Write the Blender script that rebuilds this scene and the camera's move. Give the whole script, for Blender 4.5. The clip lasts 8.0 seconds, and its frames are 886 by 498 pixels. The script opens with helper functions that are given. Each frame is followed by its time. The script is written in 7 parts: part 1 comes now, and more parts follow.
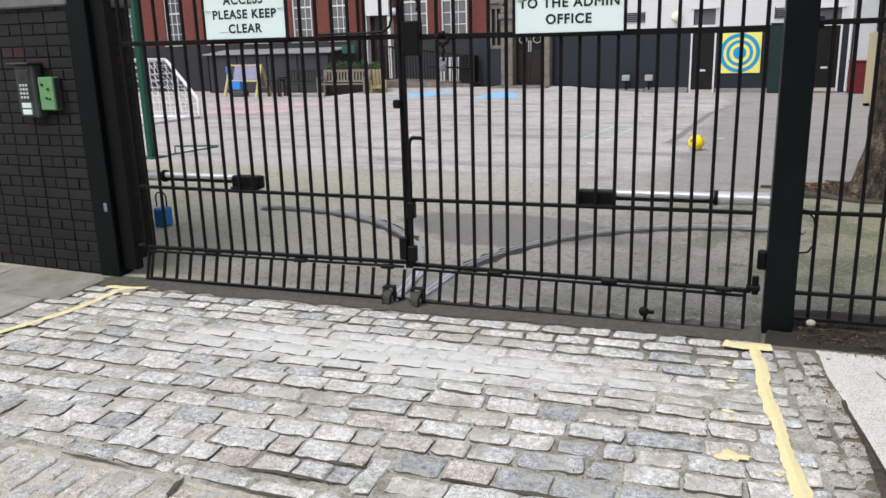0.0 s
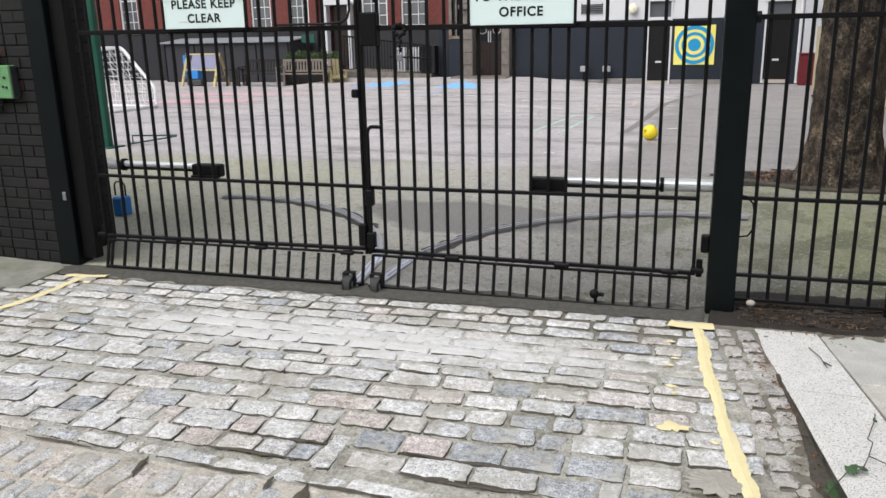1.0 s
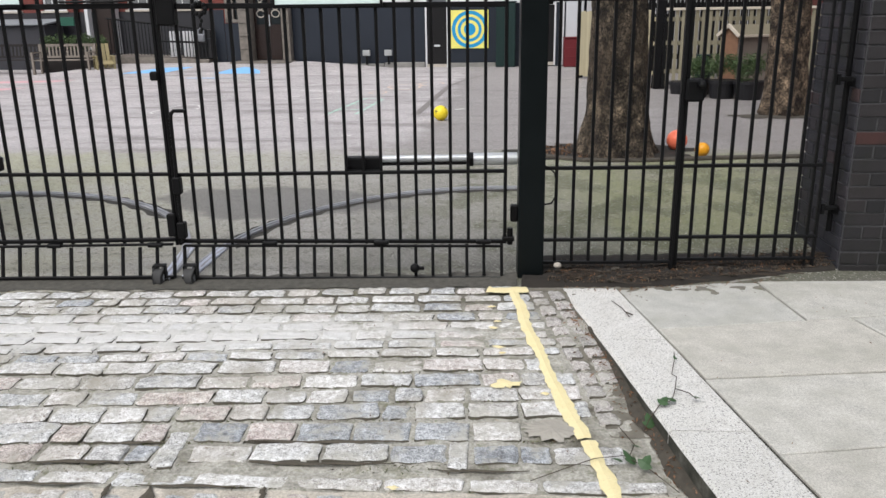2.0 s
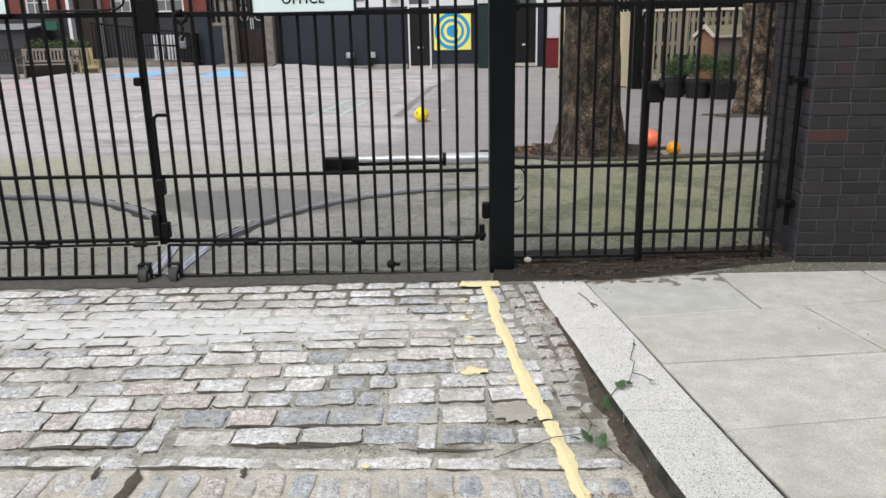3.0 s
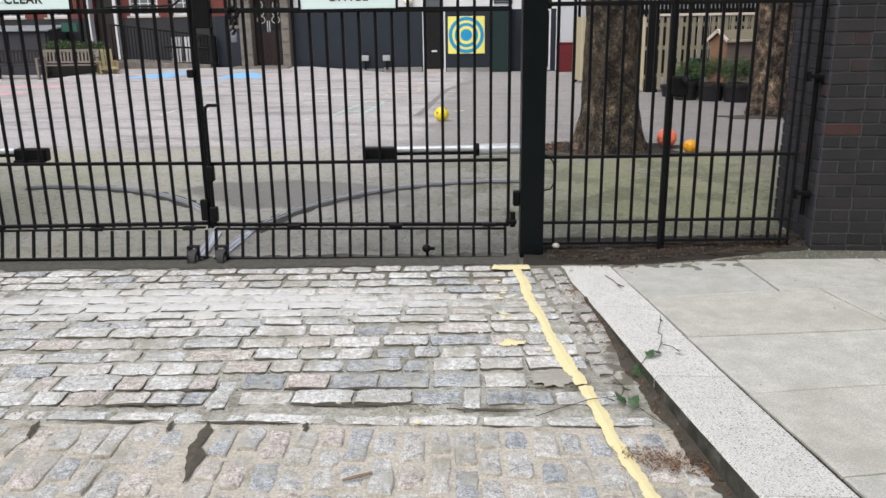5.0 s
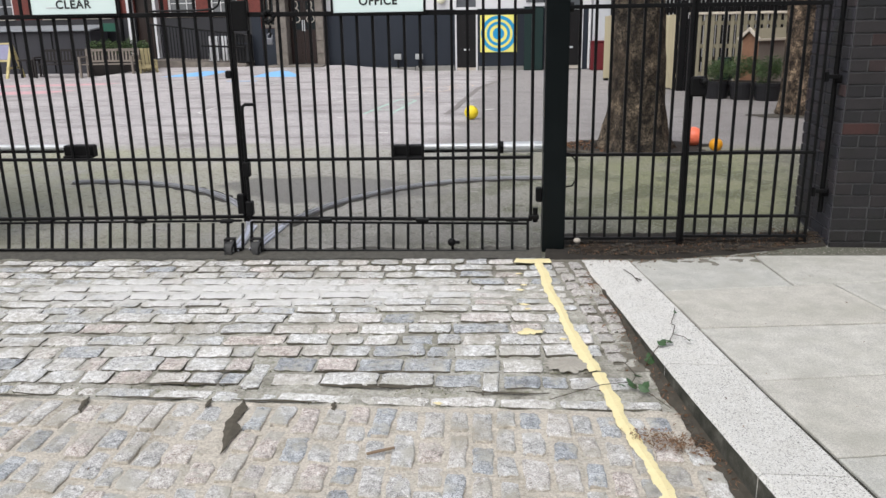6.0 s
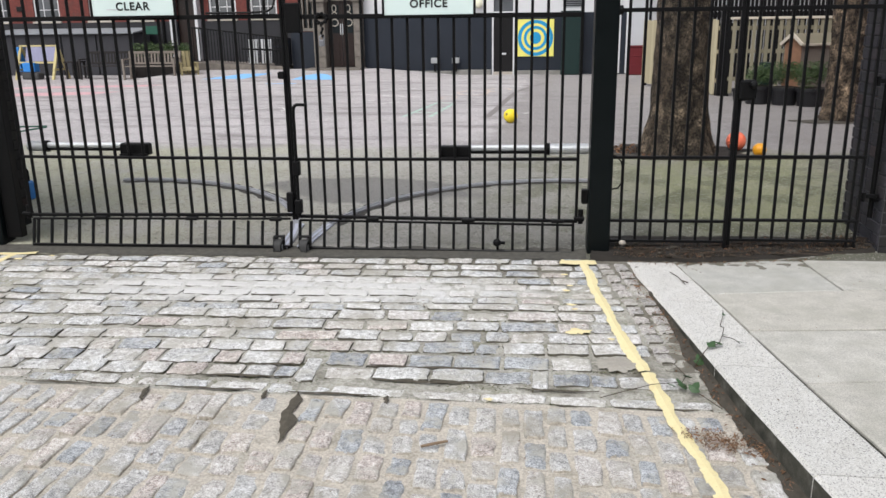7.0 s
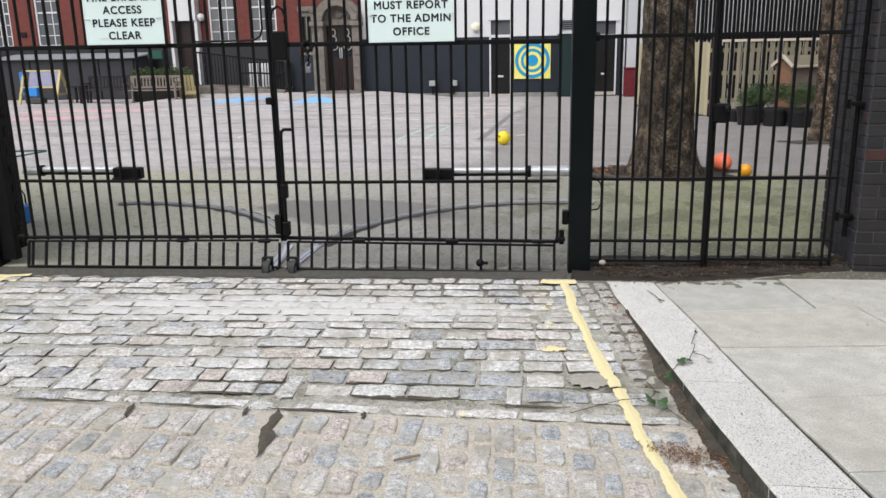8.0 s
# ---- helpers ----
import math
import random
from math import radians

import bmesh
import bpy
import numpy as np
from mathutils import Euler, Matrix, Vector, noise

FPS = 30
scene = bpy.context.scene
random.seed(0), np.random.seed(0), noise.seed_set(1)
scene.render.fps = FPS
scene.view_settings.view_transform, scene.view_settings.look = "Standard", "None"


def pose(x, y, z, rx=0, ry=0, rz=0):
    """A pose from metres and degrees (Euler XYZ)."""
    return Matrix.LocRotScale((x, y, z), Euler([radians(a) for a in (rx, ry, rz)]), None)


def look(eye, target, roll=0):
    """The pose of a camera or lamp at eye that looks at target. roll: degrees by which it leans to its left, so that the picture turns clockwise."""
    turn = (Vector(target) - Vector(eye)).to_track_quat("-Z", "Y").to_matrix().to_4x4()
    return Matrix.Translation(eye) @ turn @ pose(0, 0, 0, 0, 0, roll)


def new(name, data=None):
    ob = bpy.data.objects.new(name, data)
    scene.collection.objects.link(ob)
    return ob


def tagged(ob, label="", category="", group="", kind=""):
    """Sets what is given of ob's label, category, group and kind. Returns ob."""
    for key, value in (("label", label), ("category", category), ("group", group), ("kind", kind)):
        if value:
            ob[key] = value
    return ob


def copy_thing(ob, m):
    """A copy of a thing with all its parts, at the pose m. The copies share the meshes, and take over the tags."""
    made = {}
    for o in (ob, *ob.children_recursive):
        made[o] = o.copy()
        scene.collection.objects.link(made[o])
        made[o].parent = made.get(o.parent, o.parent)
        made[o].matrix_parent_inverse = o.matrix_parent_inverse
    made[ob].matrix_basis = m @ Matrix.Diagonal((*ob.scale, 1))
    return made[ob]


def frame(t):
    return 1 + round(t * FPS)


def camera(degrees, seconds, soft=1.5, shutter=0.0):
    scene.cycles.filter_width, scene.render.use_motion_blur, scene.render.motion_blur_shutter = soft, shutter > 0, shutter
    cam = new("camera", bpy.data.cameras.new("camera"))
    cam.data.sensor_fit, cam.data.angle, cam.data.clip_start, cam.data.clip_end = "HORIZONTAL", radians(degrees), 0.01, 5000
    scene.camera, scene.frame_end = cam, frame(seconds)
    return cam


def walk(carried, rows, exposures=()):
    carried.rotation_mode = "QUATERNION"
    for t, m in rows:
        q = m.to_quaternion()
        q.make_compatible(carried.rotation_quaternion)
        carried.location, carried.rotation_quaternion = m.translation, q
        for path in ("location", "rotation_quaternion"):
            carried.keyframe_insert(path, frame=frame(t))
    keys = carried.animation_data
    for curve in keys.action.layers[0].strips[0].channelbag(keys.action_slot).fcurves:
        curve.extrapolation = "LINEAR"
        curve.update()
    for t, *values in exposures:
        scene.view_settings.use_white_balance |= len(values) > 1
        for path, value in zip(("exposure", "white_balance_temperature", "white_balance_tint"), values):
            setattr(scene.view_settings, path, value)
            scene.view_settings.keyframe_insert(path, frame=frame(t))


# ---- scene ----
cam = camera(58.2, 8.0)
PATH = [
    (0, (0.604, -0.315, 1.535), (-0.149, 1.469, 1.035), -1.6),
    (0.5, (0.69, -0.397, 1.542), (-0.028, 1.398, 1.03), -1.6),
    (1, (0.677, -0.433, 1.542), (0.015, 1.379, 1.017), -1.2),
    (1.5, (0.567, -0.457, 1.526), (0.168, 1.427, 0.986), -0.8),
    (2, (0.514, -0.518, 1.518), (0.365, 1.394, 0.950), -0.8),
    (2.2, (0.540, -0.569, 1.532), (0.406, 1.343, 0.962), -1.0),
    (3.3, (0.609, -0.753, 1.547), (0.497, 1.164, 0.987), -1.0),
    (3.5, (0.554, -0.78, 1.53), (0.442, 1.139, 0.976), -0.8),
    (4, (0.445, -0.864, 1.501), (0.309, 1.053, 0.947), -0.8),
    (4.5, (0.392, -0.939, 1.497), (0.267, 0.978, 0.941), -0.8),
    (4.7, (0.415, -0.963, 1.496), (0.285, 0.954, 0.943), -0.8),
    (5.8, (0.517, -1.193, 1.53), (0.349, 0.72, 0.974), -0.9),
    (6, (0.522, -1.219, 1.531), (0.306, 0.69, 0.974), -1.0),
    (6.5, (0.464, -1.254, 1.539), (0.193, 0.647, 0.981), -0.7),
    (7, (0.431, -1.293, 1.521), (0.138, 0.609, 0.975), -0.8),
    (7.5, (0.486, -1.333, 1.536), (0.184, 0.569, 0.995), -1.0),
    (8, (0.577, -1.392, 1.548), (0.276, 0.522, 1.053), -1.1),
]
walk(cam, [(t, look(eye, target, roll)) for t, eye, target, roll in PATH])

# ---- light ----
world = bpy.data.worlds.new("overcast_sky")
scene.world = world
world.use_nodes = True
wn = world.node_tree
sky = wn.nodes.new("ShaderNodeTexSky")
sky.sky_type = "NISHITA"
sky.sun_disc = False
sky.sun_elevation, sky.sun_rotation = radians(52), radians(200)
sky.air_density, sky.dust_density = 1.0, 2.0
greyed = wn.nodes.new("ShaderNodeHueSaturation")
greyed.inputs["Saturation"].default_value = 0.30
wn.links.new(sky.outputs["Color"], greyed.inputs["Color"])
wn.links.new(greyed.outputs["Color"], wn.nodes["Background"].inputs["Color"])
wn.nodes["Background"].inputs["Strength"].default_value = 0.15
sun_data = bpy.data.lights.new("sun", "SUN")
sun_data.energy, sun_data.angle, sun_data.color = 1.3, radians(50), (1.0, 0.985, 0.965)
sun = new("sun", sun_data)
sun.matrix_world = look((-6, -6.5, 14), (0, 4, 0))
scene.view_settings.exposure = 0.68

rng = random.Random(7)


# ---- mesh helpers ----
def thing(name, label, category, at=(0, 0, 0), turn=0.0, group="", kind=""):
    ob = new(name)
    ob.empty_display_size = 0.1
    ob.matrix_world = pose(*at, 0, 0, turn)
    return tagged(ob, label, category, group, kind)


def finish(name, bm, mat, smooth=False):
    me = bpy.data.meshes.new(name)
    bm.normal_update()
    bm.to_mesh(me)
    bm.free()
    if smooth:
        for p in me.polygons:
            p.use_smooth = True
    if mat:
        me.materials.append(mat)
    return me


def part(name, bm, mat, parent=None, label="", smooth=False):
    ob = new(name, finish(name, bm, mat, smooth))
    ob.parent = parent
    if label:
        ob["label"] = label
    return ob


def again(ob, m, parent=None):
    """A further piece on the same mesh."""
    o = new(ob.name.split(".")[0], ob.data)
    o.parent = parent if parent else ob.parent
    o.matrix_basis = m
    return o


def box(bm, c, s, m=None, bevel=0.0, seg=1):
    """A box round c with sides s."""
    r = bmesh.ops.create_cube(bm, size=1.0)
    vs = r["verts"]
    for v in vs:
        v.co = Vector((v.co.x * s[0] + c[0], v.co.y * s[1] + c[1], v.co.z * s[2] + c[2]))
    if bevel:
        es = list({e for v in vs for e in v.link_edges})
        g = bmesh.ops.bevel(bm, geom=es, offset=bevel, segments=seg, affect="EDGES", profile=0.5)
        vs = list({v for f in g["faces"] for v in f.verts} | {v for v in vs if v.is_valid})
    if m is not None:
        for v in vs:
            v.co = m @ v.co
    return vs


def span(bm, a, b, bevel=0.0):
    """A box from corner a to corner b."""
    return box(bm, [(p + q) / 2 for p, q in zip(a, b)], [abs(q - p) for p, q in zip(a, b)], None, bevel)


def rod(bm, a, b, r, r2=None, n=12):
    """A round bar from a to b."""
    a, b = Vector(a), Vector(b)
    d = b - a
    m = Matrix.Translation((a + b) / 2) @ d.to_track_quat("Z", "Y").to_matrix().to_4x4()
    g = bmesh.ops.create_cone(bm, cap_ends=True, segments=n, radius1=r, radius2=r if r2 is None else r2, depth=d.length)
    for v in g["verts"]:
        v.co = m @ v.co
    return g["verts"]


def tube(bm, points, r, n=10):
    """A round bar bent along points."""
    ps = [Vector(p) for p in points]
    rings = []
    side = None
    for i, p in enumerate(ps):
        d = (ps[min(i + 1, len(ps) - 1)] - ps[max(i - 1, 0)]).normalized()
        if side is None:
            side = d.orthogonal().normalized()
        side = (side - d * side.dot(d)).normalized()
        other = d.cross(side)
        rr = r[i] if isinstance(r, (list, tuple)) else r
        rings.append([bm.verts.new(p + side * (rr * math.cos(2 * math.pi * k / n)) + other * (rr * math.sin(2 * math.pi * k / n))) for k in range(n)])
    for a, b in zip(rings, rings[1:]):
        for k in range(n):
            bm.faces.new((a[k], a[(k + 1) % n], b[(k + 1) % n], b[k]))
    bm.faces.new(list(reversed(rings[0])))
    bm.faces.new(rings[-1])


def ball(bm, c, r, s=(1, 1, 1), u=24, v=14):
    g = bmesh.ops.create_uvsphere(bm, u_segments=u, v_segments=v, radius=r)
    for w in g["verts"]:
        w.co = Vector((w.co.x * s[0] + c[0], w.co.y * s[1] + c[1], w.co.z * s[2] + c[2]))
    return g["verts"]


def sheet(bm, corners, thick=0.0):
    """A flat polygon, thickened downwards."""
    top = [bm.verts.new(c) for c in corners]
    bm.faces.new(top)
    if thick:
        low = [bm.verts.new((c[0], c[1], c[2] - thick)) for c in corners]
        bm.faces.new(list(reversed(low)))
        n = len(top)
        for i in range(n):
            bm.faces.new((top[i], low[i], low[(i + 1) % n], top[(i + 1) % n]))


# ---- materials ----
class Mat:
    """A procedural material on object or world coordinates."""

    def __init__(self, name, rough=0.7, metal=0.0):
        self.m = bpy.data.materials.new(name)
        self.m.use_nodes = True
        self.t = self.m.node_tree
        self.p = self.t.nodes["Principled BSDF"]
        self.p.inputs["Roughness"].default_value = rough
        self.p.inputs["Metallic"].default_value = metal
        self.place = self.t.nodes.new("ShaderNodeNewGeometry").outputs["Position"]
        self.p.inputs["Specular IOR Level"].default_value = 0.35
        self.bumps = None

    def node(self, kind, **sets):
        n = self.t.nodes.new(kind)
        for k, v in sets.items():
            n.inputs[k.replace("_", " ")].default_value = v
        return n

    def link(self, a, b):
        self.t.links.new(a, b)

    def local(self):
        self.place = self.t.nodes.new("ShaderNodeTexCoord").outputs["Object"]
        return self

    def stretch(self, s):
        n = self.t.nodes.new("ShaderNodeMapping")
        n.inputs["Scale"].default_value = s
        self.link(self.place, n.inputs["Vector"])
        return n.outputs["Vector"]

    def noise(self, scale, detail=4.0, rough=0.55, vector=None):
        n = self.node("ShaderNodeTexNoise", Scale=scale, Detail=detail, Roughness=rough)
        self.link(vector if vector is not None else self.place, n.inputs["Vector"])
        return n.outputs["Fac"]

    def cells(self, scale, feature="F1"):
        n = self.node("ShaderNodeTexVoronoi", Scale=scale)
        n.feature = feature
        self.link(self.place, n.inputs["Vector"])
        return n.outputs

    def ramp(self, fac, stops):
        n = self.t.nodes.new("ShaderNodeValToRGB")
        e = n.color_ramp.elements
        while len(e) < len(stops):
            e.new(0.5)
        for el, (pos, col) in zip(e, stops):
            el.position = pos
            el.color = (*col, 1) if not isinstance(col, (int, float)) else (col, col, col, 1)
        self.link(fac, n.inputs["Fac"])
        return n.outputs["Color"]

    def mix(self, fac, a, b, how="MIX"):
        n = self.t.nodes.new("ShaderNodeMix")
        n.data_type, n.blend_type = "RGBA", how
        for sock, val in ((n.inputs[0], fac), (n.inputs[6], a), (n.inputs[7], b)):
            if isinstance(val, (int, float)):
                sock.default_value = val if sock == n.inputs[0] else (val, val, val, 1)
            elif isinstance(val, tuple):
                sock.default_value = (*val, 1)
            else:
                self.link(val, sock)
        return n.outputs[2]

    def math(self, op, a, b=0.0, c=None):
        n = self.t.nodes.new("ShaderNodeMath")
        n.operation = op
        for i, val in enumerate((a, b) if c is None else (a, b, c)):
            if isinstance(val, (int, float)):
                n.inputs[i].default_value = val
            else:
                self.link(val, n.inputs[i])
        return n.outputs[0]

    def axes(self):
        n = self.t.nodes.new("ShaderNodeSeparateXYZ")
        self.link(self.place, n.inputs[0])
        return n.outputs

    def random(self):
        return self.t.nodes.new("ShaderNodeObjectInfo").outputs["Random"]

    def island(self):
        return self.t.nodes.new("ShaderNodeNewGeometry").outputs["Random Per Island"]

    def bump(self, height, strength=0.3, distance=0.01):
        n = self.node("ShaderNodeBump", Strength=strength, Distance=distance)
        self.link(height, n.inputs["Height"])
        if self.bumps is not None:
            self.link(self.bumps, n.inputs["Normal"])
        self.bumps = n.outputs["Normal"]
        self.link(self.bumps, self.p.inputs["Normal"])
        return self

    def colour(self, c):
        if isinstance(c, tuple):
            self.p.inputs["Base Color"].default_value = (*c, 1)
        else:
            self.link(c, self.p.inputs["Base Color"])
        return self

    def gloss(self, fac, low, high):
        n = self.t.nodes.new("ShaderNodeMapRange")
        n.inputs["To Min"].default_value, n.inputs["To Max"].default_value = low, high
        self.link(fac, n.inputs["Value"])
        self.link(n.outputs[0], self.p.inputs["Roughness"])
        return self


def plain(name, col, rough=0.6, metal=0.0, vary=0.25, scale=6.0, grain=60.0, bump=0.15, spec=0.35):
    """Paint, plastic or metal with slight wear at two scales."""
    m = Mat(name, rough, metal)
    m.p.inputs["Specular IOR Level"].default_value = spec
    big, fine = m.noise(scale, 5), m.noise(grain, 3)
    dark = tuple(c * (1 - vary) for c in col)
    lite = tuple(min(1, c * (1 + vary)) for c in col)
    c = m.mix(big, dark, lite)
    c = m.mix(m.math("MULTIPLY", fine, 0.35), c, tuple(c0 * (1 - vary) for c0 in col))
    m.colour(c).gloss(big, max(0.05, rough - 0.12), min(1, rough + 0.12))
    if bump:
        m.bump(fine, bump, 0.003)
    return m.m


def dust_film(m):
    """A pale dried film of cement dust, washed over the upper rows of the driveway."""
    x, y, z = m.axes()
    px = m.math("DIVIDE", m.math("ADD", x, 1.25), 1.75)
    py = m.math("DIVIDE", m.math("SUBTRACT", y, m.math("ADD", 3.22, m.math("MULTIPLY", x, 0.05))), 0.27)
    far = m.math("SQRT", m.math("ADD", m.math("MULTIPLY", px, px), m.math("MULTIPLY", py, py)))
    far = m.math("ADD", far, m.math("MULTIPLY", m.math("SUBTRACT", m.noise(5, 7, 0.7), 0.5), 1.7))
    return m.ramp(far, [(0.5, 0.85), (1.1, 0.0)])


def stone(name, stops, rough=0.8, speck=0.0, per="random", grime=(0.11, 0.1, 0.08), grime_at=(0.52, 0.7), cloudy=0.55, worn=0.0, dusty=False, spec=0.35):
    """Weathered stone whose tone differs from piece to piece."""
    m = Mat(name, rough)
    m.p.inputs["Specular IOR Level"].default_value = spec
    tone = m.random() if per == "random" else m.island()
    c = m.ramp(tone, stops)
    cloud = m.noise(9, 6, 0.6)
    c = m.mix(cloudy, c, m.ramp(cloud, [(0.25, 0.25), (0.75, 0.78)]), "OVERLAY")
    grit = m.noise(160, 4, 0.7)
    c = m.mix(0.62 if worn else 0.3, c, m.ramp(grit, [(0.36, 0.1), (0.64, 0.9)]), "OVERLAY")
    if speck:
        s = m.ramp(m.noise(150, 3, 0.6), [(0.36, 1.0), (0.44, 0.0)])
        c = m.mix(m.math("MULTIPLY", s, speck), c, (0.06, 0.06, 0.06))
    if worn:
        pit = m.noise(38, 6, 0.72)
        c = m.mix(min(0.9, worn * 1.05), c, m.ramp(pit, [(0.38, 0.05), (0.5, 0.5), (0.62, 0.92)]), "OVERLAY")
        chalky = m.ramp(m.noise(13, 7, 0.7), [(0.55, 0.0), (0.68, 0.55)])
        c = m.mix(chalky, c, (0.64, 0.635, 0.61))
        sand = m.ramp(m.noise(6.5, 8, 0.75), [(0.50, 0.0), (0.60, 0.75)])
        c = m.mix(sand, c, (0.44, 0.425, 0.375))
        m.bump(pit, 0.7, 0.010)
    stain = m.ramp(m.noise(3.2, 7, 0.65), [(grime_at[0], 0.0), (grime_at[1], 0.75)])
    c = m.mix(stain, c, grime)
    if dusty:
        c = m.mix(dust_film(m), c, (0.63, 0.62, 0.605))
    m.colour(c).gloss(cloud, rough - 0.15, min(1, rough + 0.1))
    m.bump(cloud, 0.35, 0.012).bump(grit, 0.35, 0.003)
    return m.m


BLACK = plain("black_gloss_paint", (0.0045, 0.0045, 0.005), 0.5, vary=0.4, scale=14, spec=0.16)
POST = plain("dark_green_black_paint", (0.003, 0.0050, 0.0056), 0.42, vary=0.3, scale=5, spec=0.16)
GALV = plain("galvanised_tube", (0.66, 0.68, 0.70), 0.35, 0.45, 0.12)
STEEL = plain("worn_bare_steel", (0.23, 0.235, 0.26), 0.45, 0.4, 0.4, 9)
BRIGHT = plain("polished_track_steel", (0.60, 0.63, 0.72), 0.35, 0.2, 0.2, 9)
RUBBER = plain("grey_rubber", (0.05, 0.05, 0.05), 0.7)
WHITE = plain("white_render", (0.56, 0.56, 0.57), 0.75, vary=0.06, scale=1.5)
SIGN = plain("pale_sign_enamel", (0.68, 0.80, 0.78), 0.35, vary=0.04, scale=3)
INK = plain("black_lettering", (0.015, 0.02, 0.02), 0.4, vary=0.1, bump=0)
GREY = plain("slate_grey_paint", (0.0125, 0.0170, 0.0260), 0.5, vary=0.35, scale=1.1, spec=0.3)
DARKGREEN = plain("dark_green_paint", (0.005, 0.020, 0.018), 0.45)
GREENPOST = plain("green_post_paint", (0.008, 0.07, 0.045), 0.4)
DARKDOOR = plain("near_black_door_paint", (0.006, 0.0055, 0.006), 0.35)
BROWNDOOR = plain("dark_brown_door_varnish", (0.018, 0.009, 0.007), 0.35)
RED = plain("dark_red_paint", (0.11, 0.009, 0.013), 0.5)
BLUEPAINT = plain("blue_court_paint", (0.22, 0.48, 0.80), 0.8, vary=0.2, scale=4)
PINKPAINT = plain("worn_pink_court_paint", (0.62, 0.37, 0.39), 0.85, vary=0.25, scale=2)
BLUEBOX = plain("blue_plastic", (0.03, 0.20, 0.55), 0.4)
ORANGEWOOD = plain("playhouse_orange_wood", (0.21, 0.11, 0.065), 0.7, vary=0.4, scale=9)
PORCHSTONE = plain("sooty_porch_stone", (0.17, 0.15, 0.13), 0.85, vary=0.65, scale=6, bump=0.6)
STONETRIM = plain("pale_portland_stone", (0.42, 0.38, 0.33), 0.8, vary=0.3, scale=4, bump=0.4)
CONCRETE = plain("stained_concrete", (0.21, 0.205, 0.19), 0.85, vary=0.5, scale=3.5, bump=0.4)
GREENBOX = plain("green_steel_plate", (0.13, 0.30, 0.13), 0.45, vary=0.25, scale=20)
YELLOWBOARD = plain("yellow_board_paint", (0.72, 0.66, 0.16), 0.5, vary=0.08)
CYANBOARD = plain("blue_board_paint", (0.012, 0.25, 0.49), 0.5, vary=0.12)


def wood(name, a, b, rough=0.75):
    m = Mat(name, rough)
    g = m.noise(4, 6, 0.6, m.stretch((14, 14, 1.2)))
    c = m.mix(g, a, b)
    c = m.mix(m.math("MULTIPLY", m.random(), 0.4), c, tuple(x * 0.6 for x in a))
    m.colour(c).bump(g, 0.3, 0.004)
    return m.m


FENCEWOOD = wood("weathered_pale_fence_wood", (0.17, 0.15, 0.10), (0.27, 0.245, 0.175))
PALEBOARD = wood("pale_yellow_fence_board", (0.36, 0.31, 0.20), (0.48, 0.43, 0.29))
YELLOWWOOD = wood("yellow_stained_wood", (0.40, 0.33, 0.15), (0.58, 0.50, 0.25))
WORNYELLOW = wood("worn_yellow_wood", (0.24, 0.20, 0.10), (0.40, 0.34, 0.19))
BENCHWOOD = wood("silvered_teak", (0.12, 0.10, 0.085), (0.27, 0.235, 0.20))
DARKBENCH = wood("dark_brown_bench_wood", (0.010, 0.008, 0.008), (0.026, 0.021, 0.019))
ROOFWOOD = wood("pale_roof_board", (0.48, 0.42, 0.34), (0.62, 0.56, 0.47))

GRANITE = [(0.0, (0.35, 0.37, 0.395)), (0.10, (0.47, 0.475, 0.48)), (0.28, (0.59, 0.57, 0.54)), (0.45, (0.50, 0.505, 0.505)), (0.62, (0.66, 0.65, 0.63)), (0.78, (0.58, 0.545, 0.51)), (0.92, (0.64, 0.63, 0.61)), (1.0, (0.54, 0.475, 0.445))]
SETT = stone("granite_sett", GRANITE, 0.8, 0.3, grime=(0.30, 0.27, 0.22), grime_at=(0.5, 0.72), worn=0.5, dusty=True)
SETTBLUE = stone("blue_grey_granite_sett", [(0.0, (0.30, 0.315, 0.335)), (0.5, (0.37, 0.385, 0.40)), (1.0, (0.43, 0.44, 0.45))], 0.75, 0.3, grime=(0.24, 0.225, 0.19), grime_at=(0.54, 0.75), worn=0.4, dusty=True)
SETTPINK = stone("pinkish_granite_sett", [(0.0, (0.48, 0.43, 0.40)), (0.5, (0.52, 0.465, 0.43)), (1.0, (0.55, 0.50, 0.46))], 0.8, 0.25, grime=(0.30, 0.26, 0.21), grime_at=(0.54, 0.75), worn=0.45, dusty=True)
SETTPALE = stone("pale_speckled_granite_sett", [(0.0, (0.56, 0.555, 0.54)), (1.0, (0.64, 0.635, 0.62))], 0.8, 0.75, grime=(0.38, 0.36, 0.31), grime_at=(0.58, 0.8), worn=0.5)
SETTBROWN = stone("brown_grey_kerbside_sett", [(0.0, (0.37, 0.355, 0.34)), (0.5, (0.45, 0.425, 0.40)), (1.0, (0.50, 0.465, 0.445))], 0.8, 0.2, grime=(0.20, 0.18, 0.145), grime_at=(0.5, 0.72), worn=0.35)
SETTROAD = stone("worn_road_sett", [(0.0, (0.41, 0.415, 0.42)), (0.3, (0.51, 0.495, 0.475)), (0.6, (0.47, 0.47, 0.465)), (0.8, (0.55, 0.525, 0.495)), (1.0, (0.49, 0.46, 0.44))], 0.8, 0.2, grime=(0.33, 0.295, 0.235), grime_at=(0.47, 0.68), worn=0.38)
SETTS_REST = stone("granite_sett_far", GRANITE, 0.8, 0.3, "island", grime=(0.30, 0.27, 0.22), grime_at=(0.5, 0.72), worn=0.55, dusty=True)
